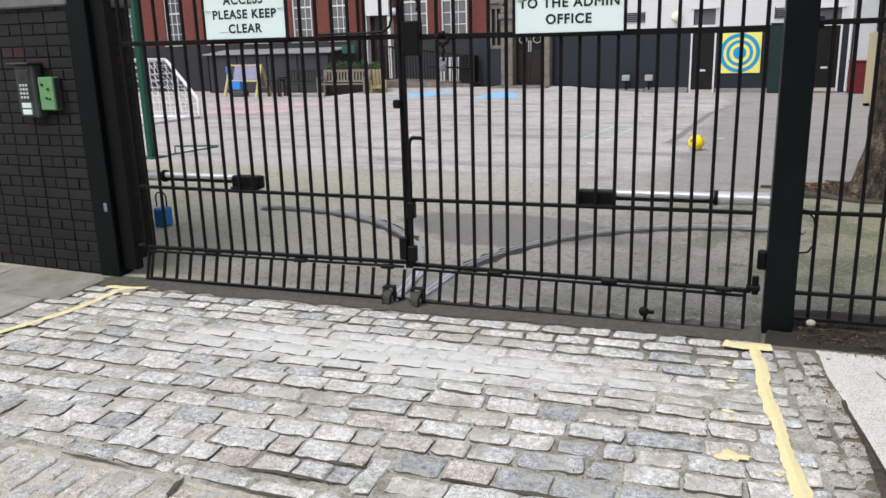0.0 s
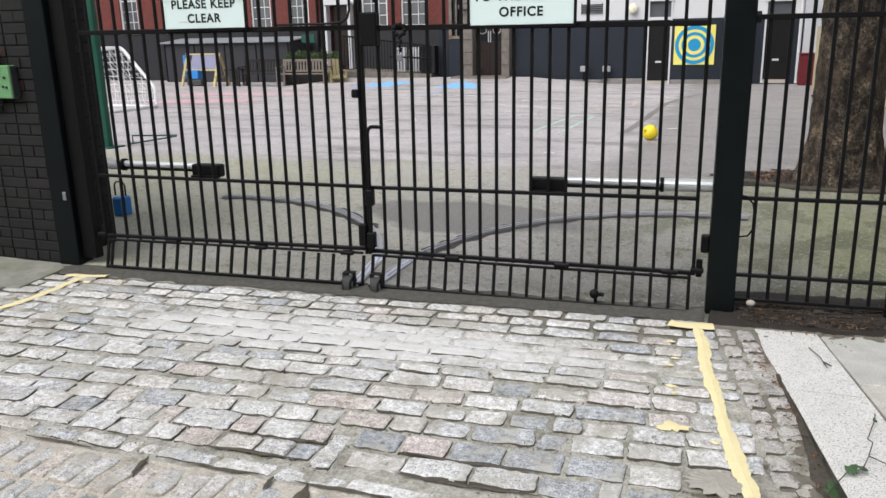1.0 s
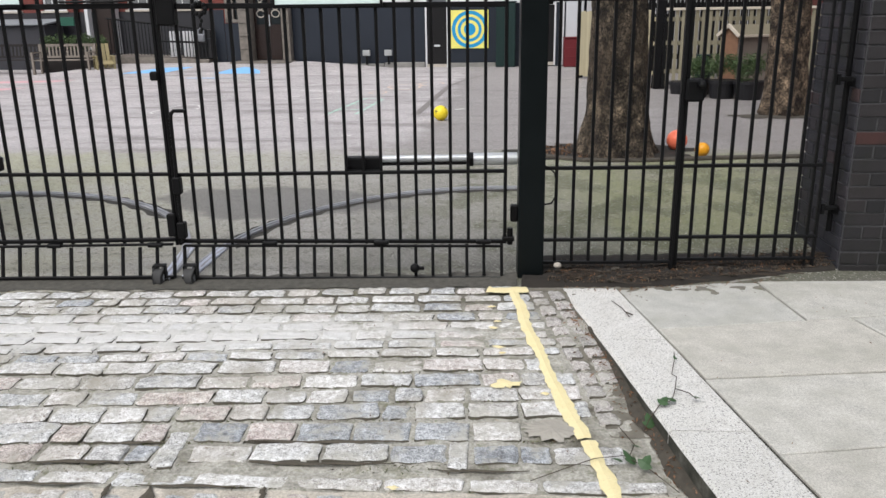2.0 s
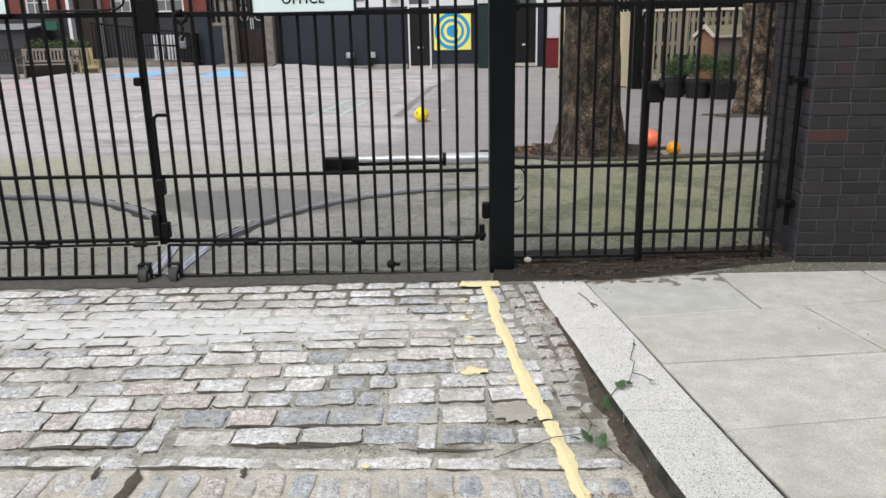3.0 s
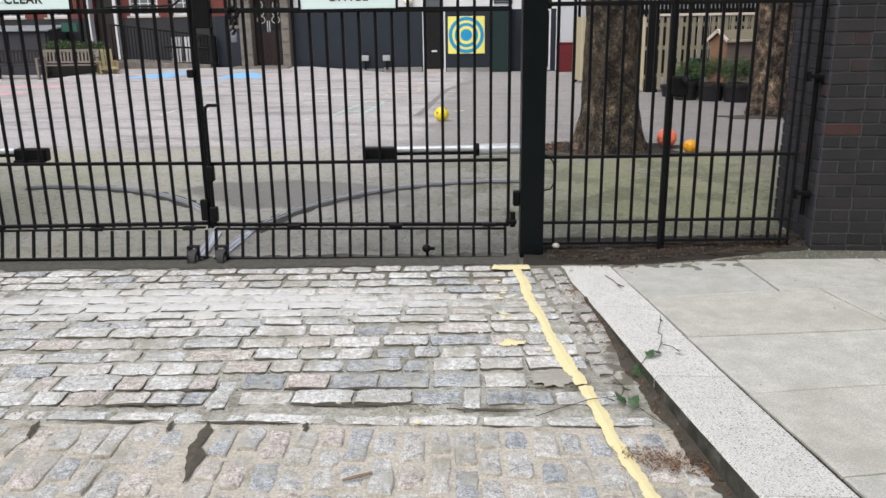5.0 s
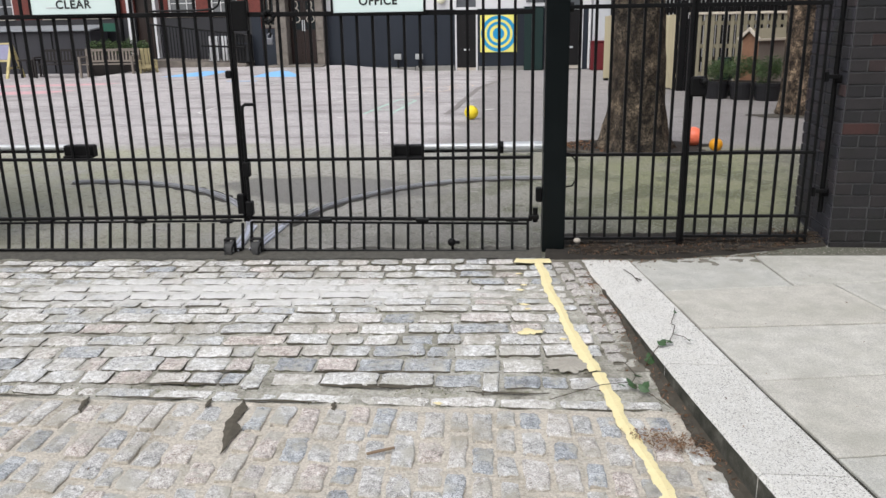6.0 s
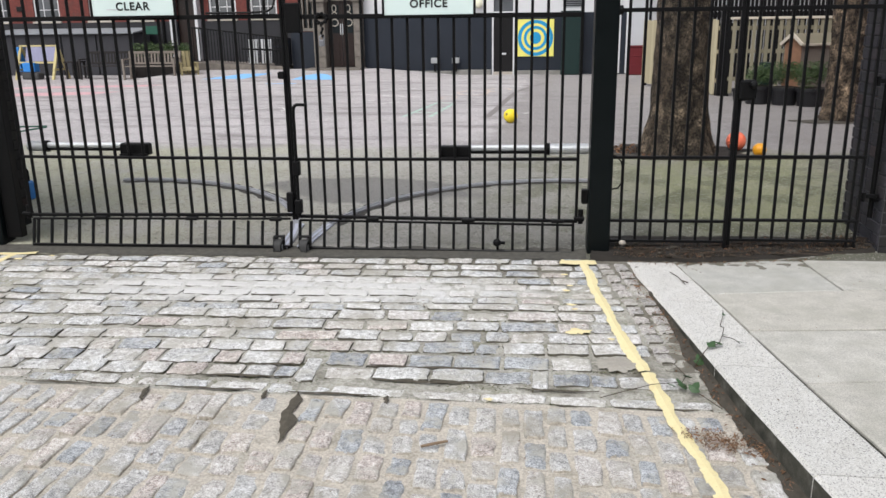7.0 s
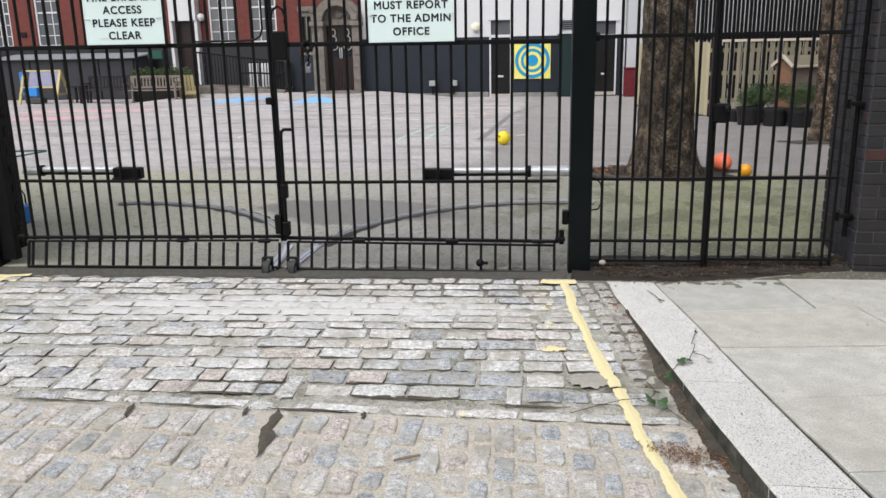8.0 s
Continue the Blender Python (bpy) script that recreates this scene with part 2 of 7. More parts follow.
KERB = stone("pale_granite_kerb", [(0.0, (0.56, 0.55, 0.52)), (1.0, (0.63, 0.615, 0.585))], 0.85, 0.75, grime=(0.34, 0.33, 0.30), grime_at=(0.6, 0.9), cloudy=0.2)
SLAB = stone("smooth_paving_slab", [(0.0, (0.41, 0.405, 0.375)), (0.35, (0.50, 0.485, 0.445)), (0.7, (0.44, 0.435, 0.405)), (1.0, (0.48, 0.46, 0.415))], 0.8, 0.0, grime=(0.36, 0.35, 0.30), grime_at=(0.45, 0.75), cloudy=0.32)
SLABDARK = stone("damp_mossy_slab", [(0.0, (0.25, 0.245, 0.215)), (1.0, (0.31, 0.30, 0.27))], 0.85, 0.0, grime=(0.13, 0.14, 0.075), grime_at=(0.45, 0.7), cloudy=0.4)
# right wall's end bricks, toned lighter as a face lit from the side
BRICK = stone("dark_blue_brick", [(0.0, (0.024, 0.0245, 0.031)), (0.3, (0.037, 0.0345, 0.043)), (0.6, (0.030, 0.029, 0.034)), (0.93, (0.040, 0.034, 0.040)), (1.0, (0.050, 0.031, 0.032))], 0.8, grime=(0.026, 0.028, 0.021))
BLACKBRICK = stone("black_painted_brick", [(0.0, (0.0095, 0.010, 0.010)), (0.5, (0.0125, 0.0122, 0.0125)), (0.965, (0.015, 0.0135, 0.0138)), (0.985, (0.028, 0.0145, 0.0135)), (1.0, (0.032, 0.015, 0.014))], 0.7, grime=(0.015, 0.017, 0.0125), spec=0.25)
# right wall's front bricks, toned darker as the shaded face, with grime
SHADEDBRICK = stone("sooty_brown_black_brick", [(0.0, (0.0125, 0.0125, 0.014)), (0.4, (0.020, 0.0185, 0.020)), (0.92, (0.0235, 0.0205, 0.0215)), (0.96, (0.040, 0.019, 0.017)), (1.0, (0.046, 0.020, 0.018))], 0.8, grime=(0.0135, 0.0145, 0.0105), grime_at=(0.46, 0.66))
REDBRICK = stone("red_school_brick", [(0.0, (0.11, 0.027, 0.021)), (0.5, (0.135, 0.034, 0.027)), (1.0, (0.085, 0.026, 0.023))], 0.8, grime=(0.085, 0.04, 0.034))


def make_dirt():
    m = Mat("joint_dirt_and_moss", 0.95)
    a, b = m.noise(4.5, 7, 0.72), m.noise(70, 4, 0.7)
    c = m.ramp(a, [(0.28, (0.10, 0.09, 0.07)), (0.40, (0.25, 0.238, 0.20)), (0.55, (0.42, 0.405, 0.36)), (0.64, (0.30, 0.29, 0.235)), (0.72, (0.15, 0.155, 0.09))])
    c = m.mix(0.5, c, m.ramp(b, [(0.3, 0.15), (0.7, 0.85)]), "OVERLAY")
    y = m.axes()[1]
    rank = m.math("ADD", y, m.math("MULTIPLY", m.math("SUBTRACT", a, 0.5), 0.7))
    c = m.mix(m.math("MULTIPLY", m.math("MINIMUM", m.math("MAXIMUM", m.math("MULTIPLY", m.math("SUBTRACT", rank, 3.48), 8.0), 0.0), 1.0), 0.7), c, (0.10, 0.088, 0.068))
    c = m.mix(dust_film(m), c, (0.60, 0.59, 0.57))
    moss = m.ramp(m.noise(16, 5, 0.7), [(0.56, 0.0), (0.66, 0.6)])
    c = m.mix(moss, c, (0.13, 0.14, 0.07))
    m.colour(c).bump(b, 0.6, 0.01)
    return m.m


def make_sand():
    m = Mat("sandy_road_joint", 0.95)
    a, b = m.noise(5, 6, 0.65), m.noise(90, 4, 0.7)
    c = m.ramp(a, [(0.3, (0.34, 0.31, 0.255)), (0.5, (0.52, 0.475, 0.41)), (0.66, (0.43, 0.40, 0.345)), (0.77, (0.26, 0.25, 0.18))])
    c = m.mix(0.5, c, m.ramp(b, [(0.3, 0.15), (0.7, 0.85)]), "OVERLAY")
    m.colour(c).bump(b, 0.6, 0.01)
    return m.m


def make_kerb_face():
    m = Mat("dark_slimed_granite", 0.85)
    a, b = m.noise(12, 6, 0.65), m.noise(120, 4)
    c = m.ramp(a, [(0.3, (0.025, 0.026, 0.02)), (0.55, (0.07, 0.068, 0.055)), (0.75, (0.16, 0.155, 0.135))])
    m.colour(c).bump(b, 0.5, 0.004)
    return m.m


def make_mortar():
    m = Mat("dark_mortar", 0.9)
    b = m.noise(50, 4)
    m.colour(m.mix(b, (0.045, 0.046, 0.050), (0.11, 0.108, 0.112))).bump(b, 0.4, 0.004)
    return m.m


def make_asphalt():
    """Pale worn playground asphalt, green with algae by the gate."""
    m = Mat("playground_asphalt", 0.85)
    x, y, z = m.axes()
    big, mid, fine = m.noise(0.35, 6, 0.6), m.noise(1.6, 6, 0.62), m.noise(120, 4, 0.7)
    c = m.ramp(big, [(0.3, (0.35, 0.325, 0.325)), (0.55, (0.435, 0.405, 0.403)), (0.75, (0.49, 0.46, 0.455))])
    c = m.mix(m.ramp(mid, [(0.5, 0.0), (0.72, 0.55)]), c, (0.25, 0.23, 0.22))
    newer = m.math("MINIMUM", m.math("MAXIMUM", m.math("MULTIPLY", m.math("ADD", m.math("ADD", x, 0.75), m.math("MULTIPLY", m.math("SUBTRACT", mid, 0.5), 1.2)), 3.0), 0.0), 1.0)
    c = m.mix(m.math("MULTIPLY", newer, 0.75), c, (0.23, 0.214, 0.204))
    streak = m.noise(0.9, 7, 0.7, m.stretch((0.45, 1.7, 1)))
    c = m.mix(m.ramp(streak, [(0.51, 0.0), (0.63, 0.75)]), c, (0.21, 0.195, 0.188))
    pits = m.noise(24, 5, 0.7)
    c = m.mix(0.45, c, m.ramp(pits, [(0.3, 0.22), (0.7, 0.78)]), "OVERLAY")
    edge = m.math("ADD", y, m.math("MULTIPLY", m.math("SUBTRACT", mid, 0.5), 1.6))
    near = m.math("MULTIPLY", m.math("SUBTRACT", 8.1, edge), 2.2)
    near = m.math("MINIMUM", m.math("MAXIMUM", near, 0.0), 1.0)
    algae = m.ramp(m.noise(0.9, 6, 0.6), [(0.3, (0.22, 0.21, 0.165)), (0.5, (0.205, 0.215, 0.110)), (0.7, (0.27, 0.265, 0.175))])
    side = m.math("MULTIPLY", m.math("SUBTRACT", m.math("ABSOLUTE", m.math("ADD", x, 1.3)), 1.3), 0.7)
    side = m.math("MINIMUM", m.math("MAXIMUM", side, 0.2), m.math("MINIMUM", m.math("MAXIMUM", m.math("ADD", m.math("MULTIPLY", x, 0.3), 0.75), 0.62), 1.0))
    c = m.mix(m.math("MULTIPLY", near, 0.4), c, (0.31, 0.30, 0.28))
    c = m.mix(m.math("MULTIPLY", m.math("MULTIPLY", near, side), 0.9), c, algae)
    damp = m.math("MINIMUM", m.math("MAXIMUM", m.math("MULTIPLY", m.math("SUBTRACT", 5.05, edge), 2.6), 0.0), 1.0)
    east = m.math("MINIMUM", m.math("MAXIMUM", m.math("ADD", x, 0.6), 0.0), 1.0)
    c = m.mix(m.math("MULTIPLY", damp, m.math("ADD", 0.12, m.math("MULTIPLY", east, 0.3))), c, (0.18, 0.175, 0.165))
    wet = m.ramp(m.noise(2.3, 6, 0.62), [(0.50, 0.0), (0.57, 0.75)])
    c = m.mix(m.math("MULTIPLY", m.math("MULTIPLY", wet, near), east), c, (0.115, 0.12, 0.07))
    grit = m.math("MINIMUM", m.math("MAXIMUM", m.math("MULTIPLY", m.math("SUBTRACT", m.math("ADD", m.math("MULTIPLY", x, 0.32), 4.25), edge), 2.4), 0.0), 1.0)
    c = m.mix(m.math("MULTIPLY", m.math("MULTIPLY", grit, east), 0.65), c, (0.075, 0.073, 0.06))
    # shade on the east side, painted into the asphalt colour
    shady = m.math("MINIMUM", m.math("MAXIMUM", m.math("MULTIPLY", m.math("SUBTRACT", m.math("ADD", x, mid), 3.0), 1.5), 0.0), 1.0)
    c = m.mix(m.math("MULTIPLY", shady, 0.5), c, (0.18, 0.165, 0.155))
    west = m.math("MINIMUM", m.math("MAXIMUM", m.math("SUBTRACT", m.math("MULTIPLY", x, -0.5), 0.35), 0.0), 1.0)
    c = m.mix(m.math("MULTIPLY", m.math("MULTIPLY", west, near), 0.5), c, m.ramp(m.noise(1.3, 6, 0.65), [(0.35, (0.42, 0.405, 0.37)), (0.55, (0.43, 0.42, 0.30)), (0.7, (0.36, 0.35, 0.25))]))
    tufts = m.ramp(m.noise(14, 6, 0.75), [(0.55, 0.0), (0.64, 0.6)])
    c = m.mix(m.math("MULTIPLY", tufts, near), c, (0.10, 0.098, 0.075))
    grains = m.ramp(m.noise(55, 4, 0.75), [(0.57, 0.0), (0.64, 0.85)])
    c = m.mix(m.math("MULTIPLY", grains, near), c, (0.44, 0.43, 0.39))
    holes = m.ramp(m.noise(42, 4, 0.75), [(0.58, 0.0), (0.66, 0.8)])
    c = m.mix(m.math("MULTIPLY", holes, near), c, (0.07, 0.068, 0.058))
    px = m.math("DIVIDE", m.math("ADD", x, 1.25), 0.95)
    py = m.math("DIVIDE", m.math("SUBTRACT", y, 5.62), 0.50)
    far = m.math("SQRT", m.math("ADD", m.math("MULTIPLY", px, px), m.math("MULTIPLY", py, py)))
    far = m.math("ADD", far, m.math("MULTIPLY", m.math("SUBTRACT", mid, 0.5), 1.2))
    c = m.mix(m.ramp(far, [(0.85, 0.75), (1.0, 0.0)]), c, (0.15, 0.145, 0.14))
    c = m.mix(0.55, c, m.ramp(fine, [(0.3, 0.15), (0.7, 0.85)]), "OVERLAY")
    bits = m.ramp(m.cells(5)["Distance"], [(0.02, 1.0), (0.035, 0.0)])
    c = m.mix(m.math("MULTIPLY", bits, 0.6), c, (0.55, 0.53, 0.48))
    m.colour(c).gloss(mid, 0.7, 0.95)
    m.bump(fine, 0.45, 0.006)
    return m.m


def make_bark(name, gain):
    m = Mat(name, 0.9)
    plates = m.noise(8, 7, 0.68, m.stretch((1, 1, 0.75)))
    fine = m.noise(45, 5, 0.7)
    c = m.ramp(plates, [(0.38, (0.014, 0.011, 0.009)), (0.45, (0.05, 0.041, 0.032)), (0.50, (0.115, 0.096, 0.074)), (0.56, (0.16, 0.136, 0.106)), (0.64, (0.36, 0.30, 0.225))])
    c = m.mix(0.9, c, m.ramp(fine, [(0.38, 0.08), (0.62, 0.92)]), "OVERLAY")
    tan = m.ramp(m.noise(2.2, 6, 0.7, m.stretch((1, 1, 0.5))), [(0.48, 0.0), (0.62, 0.32)])
    c = m.mix(tan, c, (0.24, 0.185, 0.13), "MIX")
    c = m.mix(1.0, c, gain, "MULTIPLY")
    n = m.node("ShaderNodeTexVoronoi", Scale=13.0)
    n.feature = "DISTANCE_TO_EDGE"
    warp = m.t.nodes.new("ShaderNodeVectorMath")
    warp.operation = "ADD"
    soft = m.node("ShaderNodeTexNoise", Scale=9.0, Detail=4.0)
    m.link(m.place, soft.inputs["Vector"])
    m.link(m.stretch((1, 1, 0.6)), warp.inputs[0])
    m.link(soft.outputs["Color"], warp.inputs[1])
    m.link(warp.outputs[0], n.inputs["Vector"])
    crack = m.ramp(n.outputs["Distance"], [(0.0, 0.0), (0.09, 1.0)])
    c = m.mix(m.math("SUBTRACT", 1.0, crack), c, (0.012, 0.010, 0.008))
    m.colour(c).bump(plates, 1.0, 0.09).bump(crack, 0.9, 0.03).bump(fine, 0.8, 0.02)
    return m.m


def make_paint():
    m = Mat("worn_yellow_line_paint", 0.75)
    w, f = m.noise(22, 6, 0.7), m.noise(140, 3)
    c = m.mix(w, (0.72, 0.60, 0.30), (0.84, 0.76, 0.48))
    c = m.mix(m.ramp(f, [(0.62, 0.0), (0.75, 0.6)]), c, (0.34, 0.28, 0.16))
    m.colour(c).bump(w, 0.4, 0.006).bump(f, 0.4, 0.003)
    return m.m


def make_glass():
    m = Mat("window_glass", 0.06)
    m.colour((0.02, 0.024, 0.026))
    m.p.inputs["IOR"].default_value = 1.5
    m.bump(m.noise(2, 2), 0.05, 0.01)
    return m.m


def leafy(name, a, b):
    m = Mat(name, 0.5)
    m.colour(m.mix(m.island(), a, b))
    return m.m


SAND, KERBFACE = make_sand(), make_kerb_face()
SASHGLASS = plain("pale_reflecting_window_glass", (0.10, 0.107, 0.115), 0.12, vary=0.5, scale=1.2, bump=0, spec=0.6)
DIRT, MORTAR, ASPHALT, BARK, YELLOW, GLASS = make_dirt(), make_mortar(), make_asphalt(), make_bark("plane_tree_bark", (0.80, 0.74, 0.68)), make_paint(), make_glass()
LEAF = leafy("shrub_leaf", (0.022, 0.05, 0.016), (0.09, 0.13, 0.05))
IVY = leafy("ivy_leaf", (0.02, 0.05, 0.02), (0.05, 0.10, 0.04))
DARKTWIG = wood("dark_damp_twig", (0.035, 0.025, 0.018), (0.085, 0.06, 0.042))
DARKLITTER = leafy("dark_leaf_litter", (0.035, 0.026, 0.018), (0.11, 0.075, 0.045))
LITTER = leafy("brown_litter", (0.08, 0.043, 0.022), (0.24, 0.125, 0.065))
BARKBITS = leafy("reddish_bark_crumb", (0.11, 0.06, 0.033), (0.31, 0.18, 0.10))
PALEBARK = make_bark("pale_plane_tree_bark", (1.15, 1.0, 0.88))
GUTTER = plain("grey_brown_gutter_earth", (0.072, 0.063, 0.05), 0.95, vary=0.6, scale=25, bump=0.6)
SOIL = plain("damp_soil", (0.028, 0.024, 0.020), 0.95, vary=0.5, scale=12, bump=0.6)
CHALK = plain("pale_chalk_line", (0.66, 0.65, 0.62), 0.9, vary=0.25, scale=8)

# ---- ground, street and walls ----
TILT = 0.05          # fall of the driveway from the gate to the road
GX, GY, GA = 0.677, 4.075, 3.0   # middle of the gate's closing post, and the gate line's turn
GC, GS = math.cos(radians(GA)), math.sin(radians(GA))


def drive(y):
    return TILT * (y - 3.9)


def yard(y):
    if y < 6.0:
        return 0.05 * (y - 3.95)
    return 0.1025 if y < 8.0 else 0.1025 - 0.0133 * (min(y, 40) - 8.0)


def gate_y(x):
    return GY + (x - GX) * math.tan(radians(GA))


def flat_ground():
    bm = bmesh.new()
    ys = [3.86, 4.05, 4.5, 6, 8, 12, 18, 25, 40, 90, 400, 1500]
    xs = [-1500, -300, -60, -25, -12, -6, -3, 0, 3, 6, 12, 25, 60, 300, 1500]
    def height(x, y):
        return yard(y) if y > 4.02 else -0.02
    rows = [[bm.verts.new((x, y + (gate_y(max(-6, min(6, x))) - GY if y < 4.6 else 0), height(x, y))) for x in xs] for y in ys]
    front = [-1500, -200, -30, -5, 0, 3.72]
    low = [[bm.verts.new((x, y, drive(max(y, -5)) - 0.05)) for x in xs] for y in front]
    rows = low + rows
    for a, b in zip(rows, rows[1:]):
        for i in range(len(xs) - 1):
            bm.faces.new((a[i], a[i + 1], b[i + 1], b[i]))
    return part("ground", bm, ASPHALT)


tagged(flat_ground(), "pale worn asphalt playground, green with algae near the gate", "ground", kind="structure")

# ---- gates ----
def gate_frame(name, label, category, group=""):
    return thing(name, label, category, (GX, GY, 0), GA, group)


def post(name, u, w, label):
    t = gate_frame(name, label, "gate post")
    bm = bmesh.new()
    box(bm, (u, 0, 1.3), (w, 0.15, 2.7), None, 0.006)
    part("shaft", bm, POST, t)
    bm = bmesh.new()
    box(bm, (u, 0, 2.66), (w + 0.02, 0.17, 0.02), None, 0.004)
    part("cap", bm, POST, t)
    return t


closing_post = post("gate_post", 0.0, 0.15, "tall square dark green-black steel gate post")
bm = bmesh.new()
box(bm, (-0.095, 0.03, 0.375), (0.045, 0.06, 0.10), None, 0.008)
part("latch_box", bm, BLACK, closing_post)
bm = bmesh.new()
tube(bm, [(0.076, 0, 0.66), (0.10, -0.01, 0.655), (0.135, -0.01, 0.62), (0.15, -0.01, 0.55), (0.145, -0.01, 0.48), (0.12, -0.01, 0.44), (0.076, 0, 0.43)], 0.005, 6)
part("cable", bm, BLACK, closing_post)
hinge_post = post("gate_post", -4.37, 0.17, "square dark green-black steel gate post beside a brick wall")
bm = bmesh.new()
box(bm, (-4.22, 0.0, 1.3), (0.12, 0.07, 2.5), None, 0.006)
part("hinge_channel", bm, BLACK, hinge_post)
# small grey lock, built as a plain plate
bm = bmesh.new()
box(bm, (-4.33, -0.078, 0.50), (0.03, 0.006, 0.06), None, 0.003)
part("maker_plate", bm, STEEL, hinge_post)

BAR_TOP = 2.45


def vertical_bar(u, z0, z1, parent, mesh=None, lean=0.0):
    if mesh is None:
        bm = bmesh.new()
        box(bm, (0, 0, 0.5), (0.0185, 0.0185, 1.0), None, 0.003)
        ob = part("bar", bm, BLACK, parent)
    else:
        ob = new("bar", mesh)
        ob.parent = parent
    tip = math.degrees(math.atan2(lean, z1 - z0))
    out = -0.01 - lean if lean else 0.0
    ob.matrix_basis = pose(u, out, z0, -tip) @ Matrix.Diagonal((1, 1, z1 - z0, 1))
    return ob


def rail(name, u0, u1, z, h, d, parent, v=0.0, zb=None):
    bm = bmesh.new()
    z2 = z if zb is None else zb
    vs = box(bm, (0, v, 0), (u1 - u0, d, h), None, 0.003)
    for w in vs:
        k = w.co.x / (u1 - u0) + 0.5
        w.co.x += (u0 + u1) / 2
        w.co.z += z + (z2 - z) * k
    return part(name, bm, BLACK, parent)


def leaf(us, u0, u1, label, zs):
    t = gate_frame("gate_leaf", label, "gate", "leaves of the vehicle gate")
    top, mid, low, bottom = zs
    rail("top_rail", u0, u1, top[0], 0.030, 0.03, t, 0, top[1])
    rail("middle_rail", u0, u1, mid[0], 0.020, 0.03, t, 0, mid[1])
    rail("lower_rail", u0, u1, low[0], 0.022, 0.03, t, 0, low[1])
    rail("crown_rail", u0, u1, BAR_TOP, 0.04, 0.035, t)
    first = vertical_bar(us[0], 0.2, BAR_TOP, t)
    for u in us[1:]:
        vertical_bar(u, 0.2, BAR_TOP, t, first.data)
    # apron below the lower rail, leaning out to the street
    rail("apron_top_rail", u0 + 0.03, u1 - 0.03, low[0] - 0.024, 0.014, 0.02, t, -0.022, low[1] - 0.024)
    rail("apron_bottom_rail", u0 + 0.03, u1 - 0.03, bottom[0], 0.018, 0.024, t, -0.07, bottom[1])
    for u in us:
        vertical_bar(u - 0.01, bottom[0] + 0.005, low[0] - 0.02, t, first.data, 0.05)
    for u in (u0 + 0.03, u1 - 0.03):
        vertical_bar(u, bottom[0], low[0] - 0.02, t, first.data, 0.05)
    for k in (0.28, 0.62, 0.93):
        bm = bmesh.new()
        box(bm, (u0 + (u1 - u0) * k, -0.02, low[0] - 0.012), (0.09, 0.045, 0.024), None, 0.006)
        part("clamp", bm, BLACK, t)
    return t


right_bars = [-1.991 + 0.1015 * k for k in range(18)]
left_bars = [-2.232 - 0.105 * k for k in range(18)]
right_leaf = leaf(right_bars, -2.105, -0.14, "black steel vertical-bar gate leaf, closed, with drop bolt", ((1.575, 1.562), (0.628, 0.634), (0.224, 0.208), (0.008, 0.0)))
left_leaf = leaf(left_bars, -4.09, -2.108, "black steel vertical-bar gate leaf, closed, sagging slightly", ((1.585, 1.58), (0.643, 0.632), (0.217, 0.234), (0.012, 0.018)))
for t, us in ((right_leaf, (-2.097, -0.15)), (left_leaf, (-2.119, -4.085))):
    for i, u in enumerate(us):
        bm = bmesh.new()
        box(bm, (u, 0, (0.2 + BAR_TOP) / 2), (0.020, 0.03, BAR_TOP - 0.2), None, 0.004)
        part("stile", bm, BLACK, t)

# furniture of the closing stiles
bm = bmesh.new()
box(bm, (-2.035, -0.01, 1.568), (0.105, 0.07, 0.19), None, 0.008)
part("lock_box", bm, BLACK, right_leaf)
bm = bmesh.new()
tube(bm, [(-2.09, -0.03, 1.64), (-2.09, -0.03, 1.74), (-2.07, -0.03, 1.80), (-2.035, -0.03, 1.825), (-2.0, -0.03, 1.80), (-1.985, -0.03, 1.75), (-1.995, -0.03, 1.715)], 0.009, 8)
part("pull_loop", bm, BLACK, right_leaf)
bm = bmesh.new()
tube(bm, [(-2.072, -0.035, 0.22), (-2.07, -0.035, 0.6), (-2.068, -0.035, 0.96), (-2.062, -0.035, 0.99), (-2.045, -0.035, 1.004), (-1.985, -0.04, 1.004), (-1.975, -0.05, 1.0)], 0.0115, 8)
part("drop_bolt", bm, BLACK, right_leaf)
for z in (0.30, 0.57):
    bm = bmesh.new()
    box(bm, (-2.072, -0.03, z), (0.05, 0.05, 0.10), None, 0.006)
    part("bolt_guide", bm, BLACK, right_leaf)
bm = bmesh.new()
box(bm, (-2.135, -0.03, 1.20), (0.045, 0.04, 0.05), None, 0.008)
part("catch", bm, BLACK, left_leaf)
bm = bmesh.new()
box(bm, (-2.13, -0.025, 0.33), (0.05, 0.04, 0.14), None, 0.006)
part("bolt_keeper", bm, BLACK, left_leaf)
bm = bmesh.new()
tube(bm, [(-2.62, -0.03, 1.605), (-2.3, -0.03, 1.605), (-2.2, -0.03, 1.612), (-2.165, -0.03, 1.635), (-2.15, -0.03, 1.68), (-2.15, -0.03, 1.95)], 0.007, 8)
part("conduit", bm, BLACK, left_leaf)


